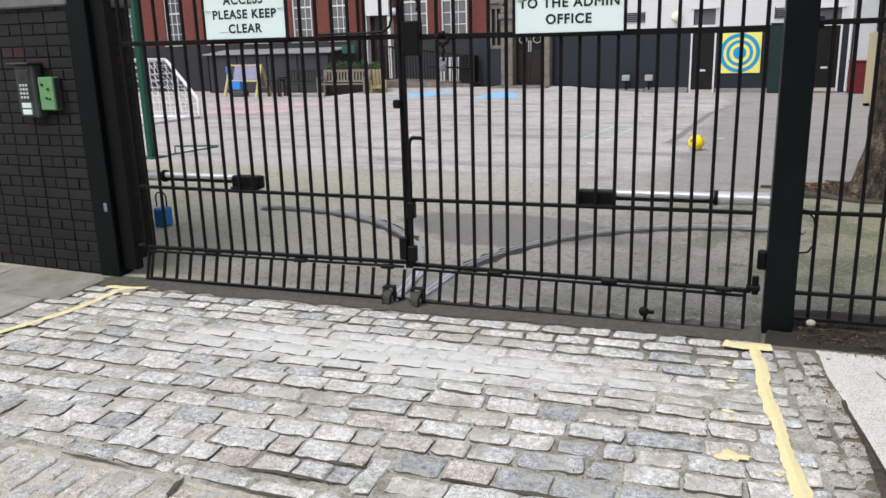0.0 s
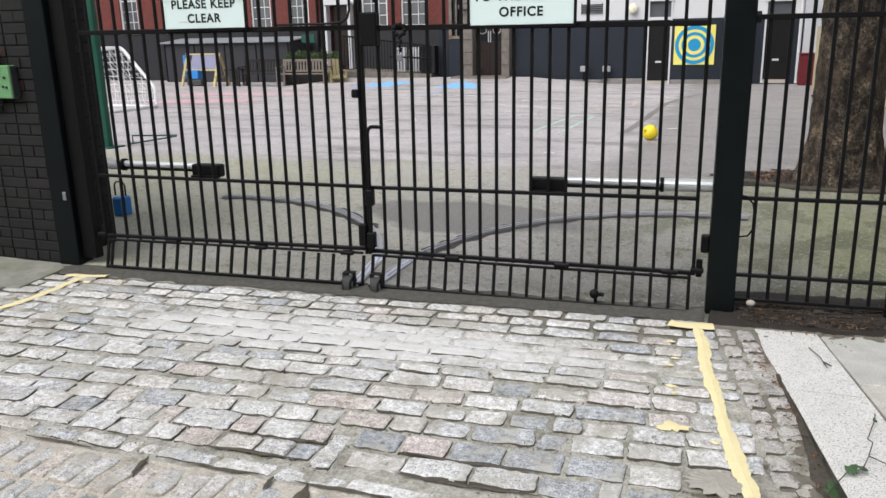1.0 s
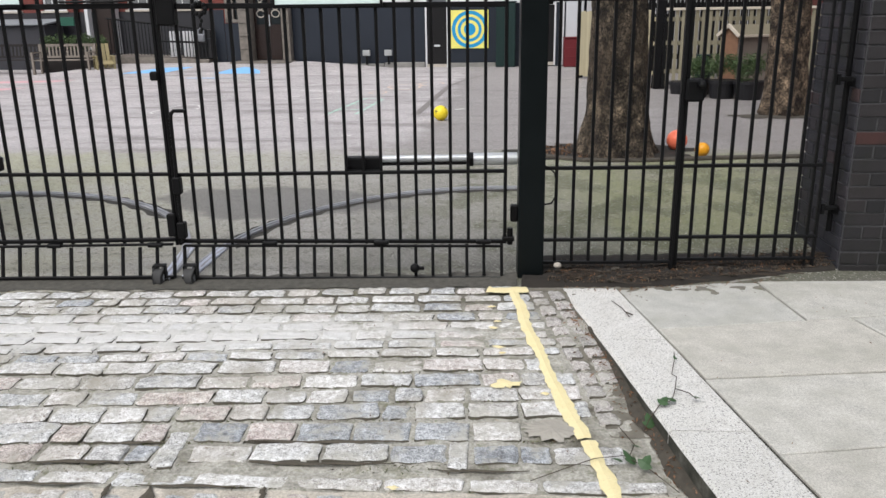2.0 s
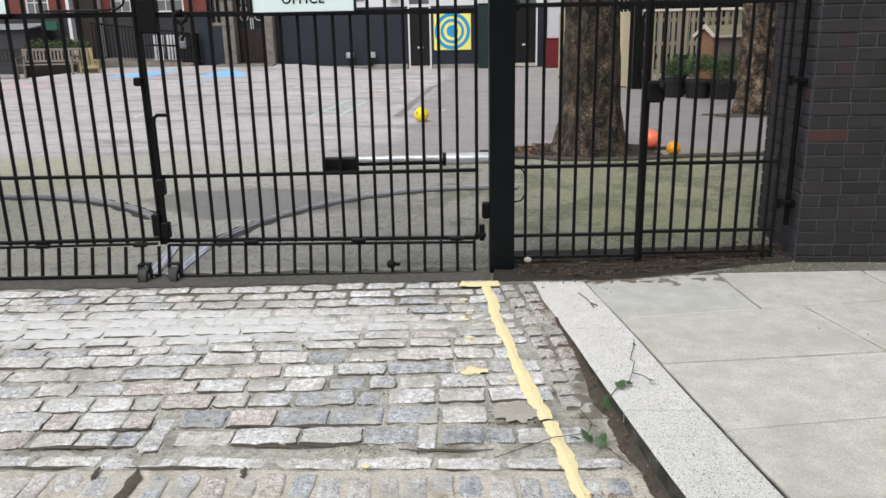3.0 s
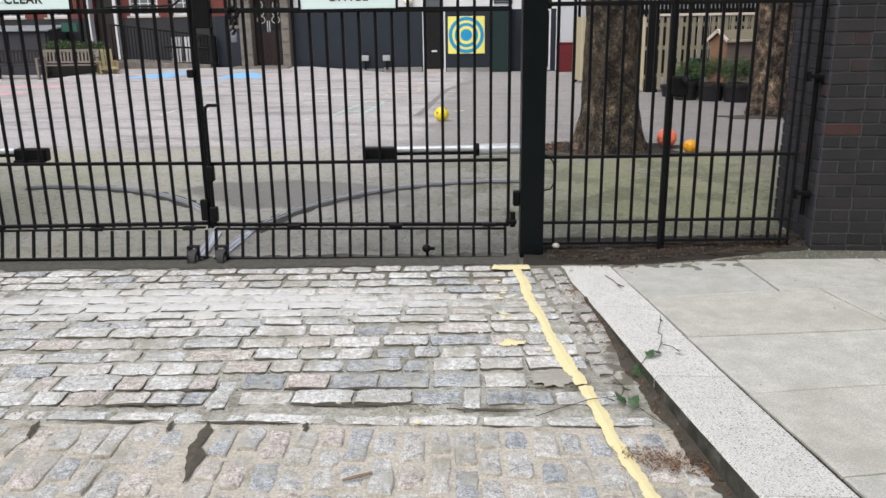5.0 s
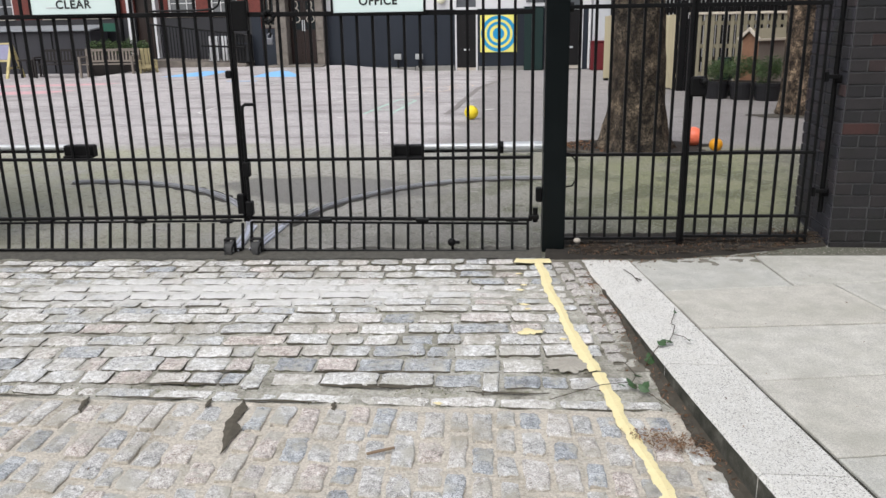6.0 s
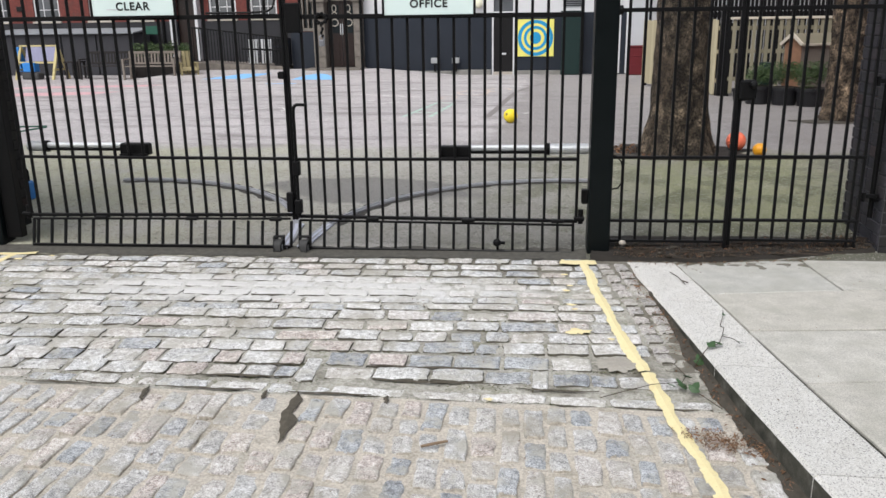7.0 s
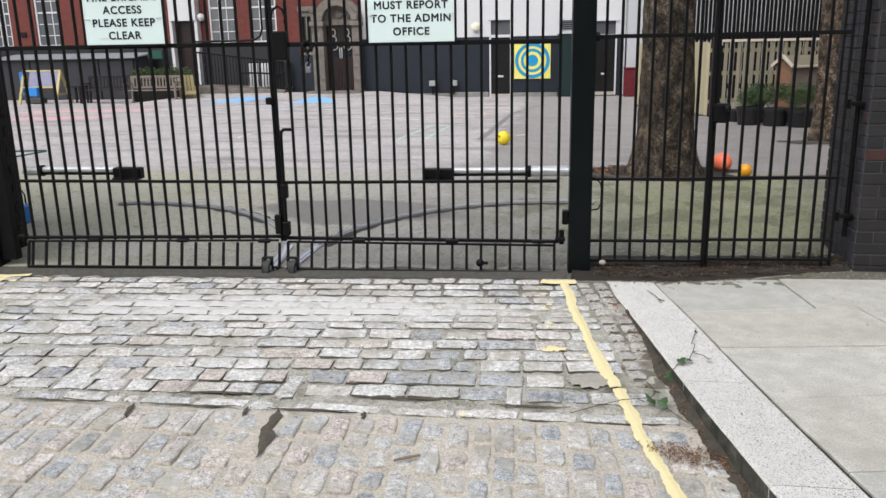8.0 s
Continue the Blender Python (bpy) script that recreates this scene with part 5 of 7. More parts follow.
# trees
def plane_tree(at, r, label, height, flare, seed, bark=BARK):
    t = thing("plane_tree", label, "tree", (at[0], at[1], yard(at[1])), group="trees")
    tr = random.Random(seed)
    bm = bmesh.new()
    n, zs = 110, [-0.05] + [0.03 * k for k in range(84)] + [2.6, 3.0, 3.8, 4.6, height]
    ph = [tr.uniform(0, 6.28) for _ in range(4)]
    rings = []
    for z in zs:
        base = r * (1 + flare * math.exp(-max(z, 0) / 0.22)) * (1 - 0.07 * z)
        row = []
        for k in range(n):
            a = 2 * math.pi * k / n
            lobe = 1 + 0.10 * math.exp(-max(z, 0) / 0.5) * math.sin(5 * a + ph[0]) + 0.035 * math.sin(3 * a + ph[1] + z * 0.7) + 0.03 * noise.noise((math.cos(a) * 3, math.sin(a) * 3, z * 2.5 + seed)) + 0.055 * noise.ridged_multi_fractal((math.cos(a) * 2.6, math.sin(a) * 2.6, z * 3.0 + seed), 1.0, 2.1, 4, 0.9, 2.0) - 0.05
            row.append(bm.verts.new((base * lobe * math.cos(a) - 0.03 * z, base * lobe * math.sin(a), z)))
        rings.append(row)
    for a, b in zip(rings, rings[1:]):
        for k in range(n):
            bm.faces.new((a[k], a[(k + 1) % n], b[(k + 1) % n], b[k]))
    bm.faces.new(rings[-1])
    part("trunk", bm, bark, t, smooth=True)
    for k in range(4):
        a = tr.uniform(0, 6.28)
        bm = bmesh.new()
        p = Vector((-0.03 * height, 0, height - 0.4 - 0.25 * k))
        pts, rad = [p], [r * 0.42]
        for q in range(5):
            p = p + Vector((math.cos(a) * 0.5, math.sin(a) * 0.5, 0.5 + 0.1 * q))
            a += tr.uniform(-0.4, 0.4)
            pts.append(p)
            rad.append(r * 0.42 * (1 - 0.17 * (q + 1)))
        tube(bm, pts, rad, 10)
        part("limb", bm, bark, t)


plane_tree((1.68, 7.72), 0.305, "broad plane tree trunk with flaking brown bark", 6.0, 0.42, 2)
plane_tree((4.52, 11.35), 0.29, "plane tree trunk with pale flaking bark", 6.0, 0.25, 9, PALEBARK)

# soil beds round the trees and along the fence foot
def patch_of(name, cx, cy, rx, ry, mat, label, zf, lift=0.006, seed=1, cat="soil"):
    bm = bmesh.new()
    pr = random.Random(seed)
    n = 36
    c = bm.verts.new((cx, cy, zf(cy) + lift + 0.01))
    rim = []
    for k in range(n):
        a = 2 * math.pi * k / n
        q = 1 + pr.uniform(-0.22, 0.2)
        x, y = cx + rx * q * math.cos(a), cy + ry * q * math.sin(a)
        rim.append(bm.verts.new((x, y, zf(y) + lift)))
    for k in range(n):
        bm.faces.new((c, rim[k], rim[(k + 1) % n]))
    return tagged(part(name, bm, mat), label, cat, kind="structure")


patch_of("tree_bed", 1.60, 7.85, 0.95, 0.62, SOIL, "brown soil and leaf litter round the tree foot", yard, 0.006, 1)
patch_of("tree_bed", 4.35, 11.1, 0.6, 0.33, GUTTER, "dark soil round the second tree foot", yard, 0.006, 4)
bm = bmesh.new()
pts = [(0.82, 7.62), (1.3, 7.32), (1.9, 7.30), (2.6, 7.44), (3.6, 7.55)]
for a, b in zip(pts, pts[1:]):
    d = Vector((b[0] - a[0], b[1] - a[1], 0))
    m = Matrix.Translation(((a[0] + b[0]) / 2, (a[1] + b[1]) / 2, yard(7.5) + 0.012)) @ pose(0, 0, 0, 0, 0, math.degrees(math.atan2(d.y, d.x)))
    box(bm, (0, 0, 0), (d.length + 0.02, 0.10, 0.035), m, 0.01)
tagged(part("tree_edging", bm, GUTTER), "low worn dark edging in front of the tree", "kerb", kind="structure")
bm = bmesh.new()
lr = random.Random(11)
for _ in range(260):
    a, q = lr.uniform(0, 6.28), lr.random() ** 0.5
    leaves(bm, (1.35 + 0.55 * q * math.cos(a), 7.85 + 0.45 * q * math.sin(a), yard(7.9) + 0.02), (0.01, 0.01, 0.005), 1, 0.03, lr)
tagged(part("leaf_litter", bm, LITTER), "scattered brown leaves at the tree foot", "litter", kind="stuff")


# pale board fences
def board_fence(a, b, h, w, gap, label, mat=FENCEWOOD, cap=False):
    a, b = Vector(a), Vector(b)
    d = b - a
    t = thing("board_fence", label, "fence", (a.x, a.y, yard(a.y)), math.degrees(math.atan2(d.y, d.x)), "wooden fences")
    n = int(d.length / (w + gap))
    first = None
    for k in range(n):
        m = pose((k + 0.5) * (w + gap), 0, h / 2 + 0.06 + 0.01 * (k % 3), 0, 0, 0)
        if first is None:
            bm = bmesh.new()
            box(bm, (0, 0, 0), (w, 0.022, h), None, 0.004)
            first = part("board", bm, mat, t)
            first.matrix_basis = m
        else:
            again(first, m)
    for z in (0.35, h * 0.62, h - 0.1):
        bm = bmesh.new()
        box(bm, (d.length / 2, 0.035, z), (d.length, 0.045, 0.08), None, 0.005)
        part("rail", bm, mat, t)
    for x in (0.0, d.length):
        bm = bmesh.new()
        box(bm, (x, 0.07, h / 2), (0.1, 0.1, h), None, 0.006)
        part("post", bm, BLACK, t)
    if cap:
        bm = bmesh.new()
        box(bm, (d.length / 2, 0.0, h + 0.09), (d.length + 0.05, 0.09, 0.05), None, 0.006)
        part("capping", bm, ROOFWOOD, t, "pale capping rail")


board_fence((2.32, 19.7), (3.50, 16.2), 1.5, 0.11, 0.008, "close-boarded pale wooden fence", PALEBOARD)
board_fence((3.70, 16.0), (7.2, 15.6), 1.45, 0.07, 0.055, "spaced pale wooden slat fence", cap=True)
t = thing("gate_pier", "black square timber post between wooden fences", "post", (3.58, 16.1, yard(16)))
bm = bmesh.new()
box(bm, (0, 0, 0.9), (0.14, 0.14, 1.8), None, 0.008)
part("shaft", bm, BLACK, t)

t = thing("playhouse", "small wooden playhouse with pale gabled roof", "playhouse", (4.78, 15.0, yard(15)), 38)
bm = bmesh.new()
box(bm, (0.37, 0, 0.525), (1.09, 0.36, 1.05), None, 0.008)
part("wall", bm, BENCHWOOD, t, "weathered board walls")
bm = bmesh.new()
box(bm, (-0.184, 0, 0.525), (0.014, 0.36, 1.05), None, 0.003)
part("end_wall", bm, ORANGEWOOD, t, "orange-brown end wall")
bm = bmesh.new()
v = [bm.verts.new(p) for p in ((-0.19, -0.18, 1.05), (-0.19, 0.18, 1.05), (-0.19, 0, 1.20), (-0.158, -0.18, 1.05), (-0.158, 0.18, 1.05), (-0.158, 0, 1.20))]
for f in ((0, 1, 2), (5, 4, 3), (0, 2, 5, 3), (2, 1, 4, 5), (1, 0, 3, 4)):
    bm.faces.new([v[i] for i in f])
bmesh.ops.recalc_face_normals(bm, faces=bm.faces)
part("gable", bm, ORANGEWOOD, t)
for s in (-1, 1):
    bm = bmesh.new()
    box(bm, (0.37, 0, 0), (1.22, 0.30, 0.025), Matrix.Translation((0, s * 0.115, 1.138)) @ pose(0, 0, 0, -s * 39), 0.004)
    part("roof_slope", bm, FENCEWOOD, t, "weathered boarded roof slope")
    bm = bmesh.new()
    box(bm, (-0.245, 0, 0), (0.035, 0.32, 0.06), Matrix.Translation((0, s * 0.115, 1.138)) @ pose(0, 0, 0, -s * 39), 0.004)
    part("barge_board", bm, ROOFWOOD, t, "pale barge board")
    bm = bmesh.new()
    box(bm, (0.37, s * 0.24, 1.035), (1.2, 0.02, 0.045), None, 0.004)
    part("eaves_board", bm, ROOFWOOD, t, "pale eaves board")


def pot(at, r, h, green, n, label):
    t = thing("plant_pot", label, "plant pot", (at[0], at[1], yard(at[1])), group="plant pots")
    bm = bmesh.new()
    rod(bm, (0, 0, 0), (0, 0, h), r * 0.82, r, 24)
    rod(bm, (0, 0, h - 0.05), (0, 0, h + 0.005), r * 1.05, r * 1.05, 24)
    part("pot", bm, plain("black_pot_plastic", (0.012, 0.012, 0.014), 0.5), t)
    bm = bmesh.new()
    rod(bm, (0, 0, h), (0, 0, h + 0.012), r * 0.92, n=20)
    part("soil", bm, SOIL, t)
    if n:
        bm = bmesh.new()
        for k in range(9):
            leaves(bm, (rng.uniform(-r, r) * 0.9, rng.uniform(-r, r) * 0.8, h + green * rng.uniform(0.3, 0.8)), (r * 0.6, r * 0.6, green * 0.38), n // 5, 0.027, rng)
        part("foliage", bm, LEAF, t, "leafy green shrub")


pot((3.80, 14.95), 0.19, 0.22, 0.0, 0, "empty black plastic plant pot")
pot((3.92, 14.2), 0.24, 0.32, 0.40, 900, "black pot with feathery green shrub")
pot((4.32, 13.95), 0.24, 0.31, 0.42, 900, "black pot with feathery green shrub")
pot((4.70, 13.7), 0.26, 0.31, 0.46, 900, "black pot with dense green shrub")
t = thing("watering_can", "dark green plastic watering can among the pots", "watering can", (4.15, 14.75, yard(14.7)))
bm = bmesh.new()
rod(bm, (0, 0, 0), (0, 0, 0.72), 0.15, 0.13, 20)
part("body", bm, DARKGREEN, t)
bm = bmesh.new()
tube(bm, [(0.12, 0, 0.3), (0.25, 0, 0.5), (0.28, 0, 0.7)], 0.02, 8)
part("spout", bm, DARKGREEN, t)

# tall black slat fence and white house behind
t = thing("slat_screen", "tall black vertical slat screen", "fence", (3.6, 22.0, yard(22)))
first = None
for k in range(44):
    m = pose(0.05 + k * 0.105, 0, 2.1)
    if first is None:
        bm = bmesh.new()
        box(bm, (0, 0, 0), (0.078, 0.03, 4.2), None, 0.003)
        first = part("slat", bm, BLACK, t)
        first.matrix_basis = m
    else:
        again(first, m)
for z in (0.4, 1.72, 3.6):
    bm = bmesh.new()
    box(bm, (2.3, 0.03, z), (4.7, 0.03, 0.14), None, 0.004)
    part("rail", bm, BLACK, t)
bm = bmesh.new()
span(bm, (3.0, 24.6, -0.3), (9.0, 24.9, 8.0))
tagged(part("wall_behind", bm, plain("dull_grey_render", (0.42, 0.42, 0.43), 0.8)), "pale rendered wall behind the slat screen", "wall", kind="structure")
bm = bmesh.new()
span(bm, (9.0, 4.95, -0.3), (9.3, 25.0, 6.0))
tagged(part("wall_east", bm, REDBRICK), "brick boundary wall of the playground", "wall", kind="structure")
bm = bmesh.new()
span(bm, (-34.3, 4.6, -0.3), (-34.0, 34.0, 6.0))
tagged(part("wall_west", bm, REDBRICK), "brick boundary wall of the playground", "wall", kind="structure")


# ---- painted and chalked marks on the playground ----
def mark(name, pts, mat, label, lift=0.004, rise=None):
    bm = bmesh.new()
    sheet(bm, [(x, y, yard(y) + lift + (rise(y) if rise else 0)) for x, y in pts], 0.002)
    return tagged(part(name, bm, mat), label, "court marking", kind="structure")


bm = bmesh.new()
lo = [bm.verts.new((x, 20.8, yard(20.8) + 0.002)) for x in (-13.2, -11.8, -5.2, -3.0)]
hi = [bm.verts.new((x, 25.2, yard(25.2) + h)) for x, h in ((-13.2, 0.002), (-11.8, 0.225), (-5.6, 0.225), (-3.0, 0.002))]
for i in range(3):
    bm.faces.new((lo[i], lo[i + 1], hi[i + 1], hi[i]))
tagged(part("apron", bm, ASPHALT), "asphalt ramping gently up to the porch", "ground", kind="structure")
apron = lambda y: max(0.0, (y - 20.8) / 3.8 * 0.195)
mark("court_paint", [(-7.62, 21.8), (-6.28, 21.75), (-6.5, 22.5), (-6.95, 23.3), (-7.3, 23.6), (-7.55, 23.0)], BLUEPAINT, "worn sky-blue painted shape on asphalt", 0.006, apron)
mark("court_paint", [(-10.5, 22.0), (-9.2, 22.1), (-8.9, 23.7), (-9.8, 23.6)], BLUEPAINT, "worn sky-blue painted shape on asphalt", 0.006, apron)
mark("court_paint", [(-13.3, 15.6), (-10.8, 16.6), (-10.6, 17.6), (-12.9, 17.1)], PINKPAINT, "worn pink painted patch on asphalt")
mark("court_paint", [(-14.6, 18.5), (-11.0, 19.6), (-10.9, 20.4), (-14.4, 19.6)], PINKPAINT, "worn pink painted patch on asphalt")


def line(a, b, w, mat=CHALK, lift=0.004):
    bm = bmesh.new()
    a, b = Vector((*a, 0)), Vector((*b, 0))
    d = (b - a).normalized()
    s = Vector((-d.y, d.x, 0)) * w / 2
    n = max(2, int((b - a).length / 0.4))
    for k in range(n):
        p, q = a.lerp(b, k / n), a.lerp(b, (k + 0.82) / n)
        sheet(bm, [(v.x, v.y, yard(v.y) + lift) for v in (p - s, q - s, q + s, p + s)], 0.002)
    return tagged(part("chalk_line", bm, mat), "faint chalk line on the playground", "court marking", kind="structure")


GREENCHALK = plain("green_chalk_line", (0.42, 0.58, 0.50), 0.9, vary=0.2)
PEACHCHALK = plain("peach_chalk_line", (0.60, 0.47, 0.38), 0.9, vary=0.25)
for a, b in (((-2.19, 11.6), (-2.04, 14.4)), ((-1.74, 11.6), (-1.69, 14.2)), ((-2.18, 12.3), (-1.74, 12.25)), ((-2.12, 13.2), (-1.72, 13.15)), ((-2.04, 14.35), (-1.69, 14.2))):
    line(a, b, 0.065, GREENCHALK)
for a, b in (((-4.2, 16.6), (-2.5, 15.7)), ((-2.4, 16.4), (-1.4, 16.6)), ((-3.95, 17.8), (-3.67, 18.4)), ((-3.67, 18.4), (-3.2, 18.55)), ((-3.56, 14.8), (-3.4, 14.82)), ((-2.49, 11.06), (-2.40, 11.06)), ((-1.48, 9.18), (-1.35, 9.18)), ((-0.25, 12.2), (-0.1, 12.35)), ((-3.2, 14.0), (-2.8, 14.6)), ((-11.3, 20.0), (-5.4, 19.4)), ((-11.0, 21.2), (-5.8, 20.9))):
    line(a, b, 0.07)
def chalk_loop(cx, cy, rx, ry, w, mat, part_of=1.0):
    """A hand-drawn chalk ring on the playground."""
    bm = bmesh.new()
    n = 40
    rows = []
    for k in range(int(n * part_of) + 1):
        a = 2 * math.pi * k / n
        q = 1 + 0.09 * math.sin(3 * a + cx) + 0.05 * math.sin(7 * a + cy)
        rows.append([bm.verts.new((cx + (rx * q + o) * math.cos(a), cy + (ry * q + o) * math.sin(a), yard(cy + ry * q * math.sin(a)) + 0.005)) for o in (-w / 2, w / 2)])
    for p, q in zip(rows, rows[1:]):
        bm.faces.new((p[0], p[1], q[1], q[0]))
    tagged(part("chalk_ring", bm, mat), "loose chalk ring drawn on the playground", "court marking", kind="structure")


chalk_loop(-1.62, 17.1, 0.34, 0.8, 0.055, PEACHCHALK)
chalk_loop(-1.12, 17.9, 0.26, 0.6, 0.05, PEACHCHALK, 0.8)
chalk_loop(-2.0, 15.6, 0.16, 0.35, 0.045, PEACHCHALK)
chalk_loop(-4.9, 12.5, 0.28, 0.75, 0.04, CHALK, 0.7)
mark("court_paint", [(-8.0, 20.7), (-7.1, 20.6), (-7.1, 20.95), (-8.0, 21.1)], BLUEPAINT, "worn sky-blue painted bar on asphalt")
SEAM = plain("tar_seam", (0.21, 0.19, 0.18), 0.7, vary=0.3)
bm = bmesh.new()
seam = [(-0.82, 11.5), (-0.78, 12.4), (-0.74, 15.0), (-0.68, 17.4), (-0.42, 19.2), (0.0, 21.0)]
for (x0, y0), (x1, y1) in zip(seam, seam[1:]):
    sheet(bm, [(x0 - 0.06, y0, yard(y0) + 0.003), (x0 + 0.06, y0, yard(y0) + 0.003), (x1 + 0.06, y1, yard(y1) + 0.003), (x1 - 0.06, y1, yard(y1) + 0.003)])
tagged(part("tar_seam", bm, SEAM), "dark repaired seam in the asphalt", "repair", kind="structure")
# ---- unseen houses added across the street, behind the walk, to block low sky ----
def unseen_terrace(x0, label):
    t = thing("terraced_house", label, "house", (x0, -11.0, -0.75), group="houses across the street")
    wins = [(x, x + 1.0, z, z + 1.7) for x in (0.9, 3.6) for z in (1.0, 4.0, 6.8)]
    bm = bmesh.new()
    windows_in(bm, 0, 5.6, 0, 9.5, -0.3, wins, 0.3)
    part("wall", bm, plain("grey_stock_brick", (0.10, 0.085, 0.07), 0.85, vary=0.3, scale=8), t)
    bm = bmesh.new()
    span(bm, (0, -6, 9.5), (5.6, 0.15, 10.2), 0.02)
    part("parapet", bm, STONETRIM, t)
    for a, b, c, d in wins:
        bm = bmesh.new()
        for p, q in (((a, c), (a + 0.07, d)), ((b - 0.07, c), (b, d)), ((a, c), (b, c + 0.08)), ((a, d - 0.08), (b, d)), ((a, (c + d) / 2 - 0.03), (b, (c + d) / 2 + 0.03))):
            span(bm, (p[0], -0.2, p[1]), (q[0], -0.12, q[1]))
        w = part("window", bm, WHITE, t)
        bm = bmesh.new()
        span(bm, (a, -0.17, c), (b, -0.165, d))
        part("pane", bm, GLASS, w)
    bm = bmesh.new()
    span(bm, (0, -6, 0), (5.6, -0.31, 9.5))
    part("inner_block", bm, GREY, t)
    return t


house = unseen_terrace(-19.6, "unseen grey brick house added across the street to block low sky")
for k in range(1, 7):
    copy_thing(house, pose(-19.6 + 5.62 * k, -11.0, -0.75))

KT = -0.012

# ---- street side: beds, kerb, marks and litter ----
def edge_x(y):
    """The kerb's face along the driveway's splayed edge."""
    return 0.855 + (3.85 - y) * 0.190 - 0.012 * max(0.0, 3.0 - y) * max(0.0, y - 1.0)


def bed(name, y0, y1, depth, mat, label, wave):
    bm = bmesh.new()
    n = int((y1 - y0) / 0.02) if wave else int((y1 - y0) / 0.25)
    m = 360 if wave else 40
    rows = []
    for k in range(n + 1):
        y = y0 + (y1 - y0) * k / n
        row = []
        for i in range(m + 1):
            x = -6.0 + 8.0 * i / m
            yy = y + (gate_y(x) - GY) * min(1, max(0, (y - 2.5) / 1.3)) + 0.025 * x * (1 if abs(y - 1.91) < 0.02 else 0)
            h = wave * noise.noise((x * 6, y * 6, 4.0)) + wave * 0.8 * noise.noise((x * 19, y * 19, 9.0)) + 0.0065 * math.exp(-((y - 3.27) / 0.16) ** 2) if wave else 0
            row.append(bm.verts.new((x, yy, drive(yy) + depth + h)))
        rows.append(row)
    for a, b in zip(rows, rows[1:]):
        for i in range(m):
            bm.faces.new((a[i], a[i + 1], b[i + 1], b[i]))
    tagged(part(name, bm, mat), label, "ground", kind="structure")


bed("joint_bed", 1.905, 3.86, -0.0110, DIRT, "dusty grey dirt and moss between the setts of the driveway", 0.009)
bed("road_joint_bed", -0.6, 1.915, -0.0090, SAND, "pale sandy filling between the setts of the road", 0.0075)
bed("road_joint_bed", -4.95, -0.6, -0.008, SAND, "pale sandy filling between the setts of the road", 0.0)

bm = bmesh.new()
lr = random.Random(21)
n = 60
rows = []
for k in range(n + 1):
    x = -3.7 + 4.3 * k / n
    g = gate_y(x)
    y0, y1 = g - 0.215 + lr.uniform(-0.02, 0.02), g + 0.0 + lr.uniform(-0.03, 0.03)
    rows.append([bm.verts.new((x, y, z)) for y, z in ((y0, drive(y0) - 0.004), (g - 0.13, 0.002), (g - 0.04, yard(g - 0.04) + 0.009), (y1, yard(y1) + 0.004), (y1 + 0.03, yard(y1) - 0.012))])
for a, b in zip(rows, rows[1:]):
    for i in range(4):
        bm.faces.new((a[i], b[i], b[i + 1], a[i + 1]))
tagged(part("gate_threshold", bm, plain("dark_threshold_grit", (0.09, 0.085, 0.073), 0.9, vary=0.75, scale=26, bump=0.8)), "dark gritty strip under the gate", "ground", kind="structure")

def soil_front(x):
    """The front edge of the bare soil, along the ends of the slabs."""
    return 3.872 + 0.25 * max(0.0, x - 1.3) + 0.006 * math.sin(x * 9) + 0.004 * math.sin(x * 23)


def soil_height(x, y):
    return yard(y) + 0.017 + 0.013 * noise.noise((x * 6, y * 6, 1)) + 0.008 * noise.noise((x * 23, y * 23, 5))


bm = bmesh.new()
rows = []
for k in range(121):
    x = 0.62 + 1.89 * k / 120
    row = []
    for j in range(17):
        y = soil_front(x) + (gate_y(x) + 0.30 + 0.05 * noise.noise((x * 5, 2, 2)) - soil_front(x)) * j / 16
        h = -0.03 if k == 0 else -0.022 if j == 0 else soil_height(x, y) - (0.008 if j == 1 else 0.0) - (0.035 if j == 16 else 0.0)
        row.append(bm.verts.new((x, y, h)))
    rows.append(row)
for a, b in zip(rows, rows[1:]):
    for i in range(16):
        bm.faces.new((a[i], b[i], b[i + 1], a[i + 1]))
tagged(part("soil_strip", bm, SOIL, smooth=True), "bare dark soil under the fence", "soil", kind="structure")
for nm, mat, count, big, label in (("leaf_litter", DARKLITTER, 1100, 0.017, "brown leaf litter on the soil under the fence"), ("leaf_litter", LITTER, 520, 0.014, "dry reddish crumbs of leaf under the fence")):
    bm = bmesh.new()
    for _ in range(count):
        x = lr.uniform(0.78, 2.48)
        y = soil_front(x) + 0.02 + lr.random() ** 1.3 * 0.34
        leaves(bm, (x, y, soil_height(x, y) + 0.004 + 0.006 * lr.random()), (0.01, 0.01, 0.004), 1, lr.uniform(0.005, big), lr)
    tagged(part(nm, bm, mat), label, "litter", kind="stuff")
bm = bmesh.new()
for _ in range(95):
    x, a = lr.uniform(0.8, 2.4), lr.uniform(-0.9, 0.9)
    y = soil_front(x) + lr.uniform(0.02, 0.3)
    l = lr.uniform(0.06, 0.32)
    z = soil_height(x, y) + 0.006
    tube(bm, [(x, y, z), (x + l * 0.5 * math.cos(a), y + l * 0.3 * math.sin(a), z + lr.uniform(0.004, 0.016)), (x + l * math.cos(a + 0.3), y + l * 0.5 * math.sin(a + 0.3), z + 0.004)], lr.uniform(0.0014, 0.003), 5)
tagged(part("twigs", bm, DARKTWIG), "thin brown twigs on the soil strip", "litter", kind="stuff")
bm = bmesh.new()
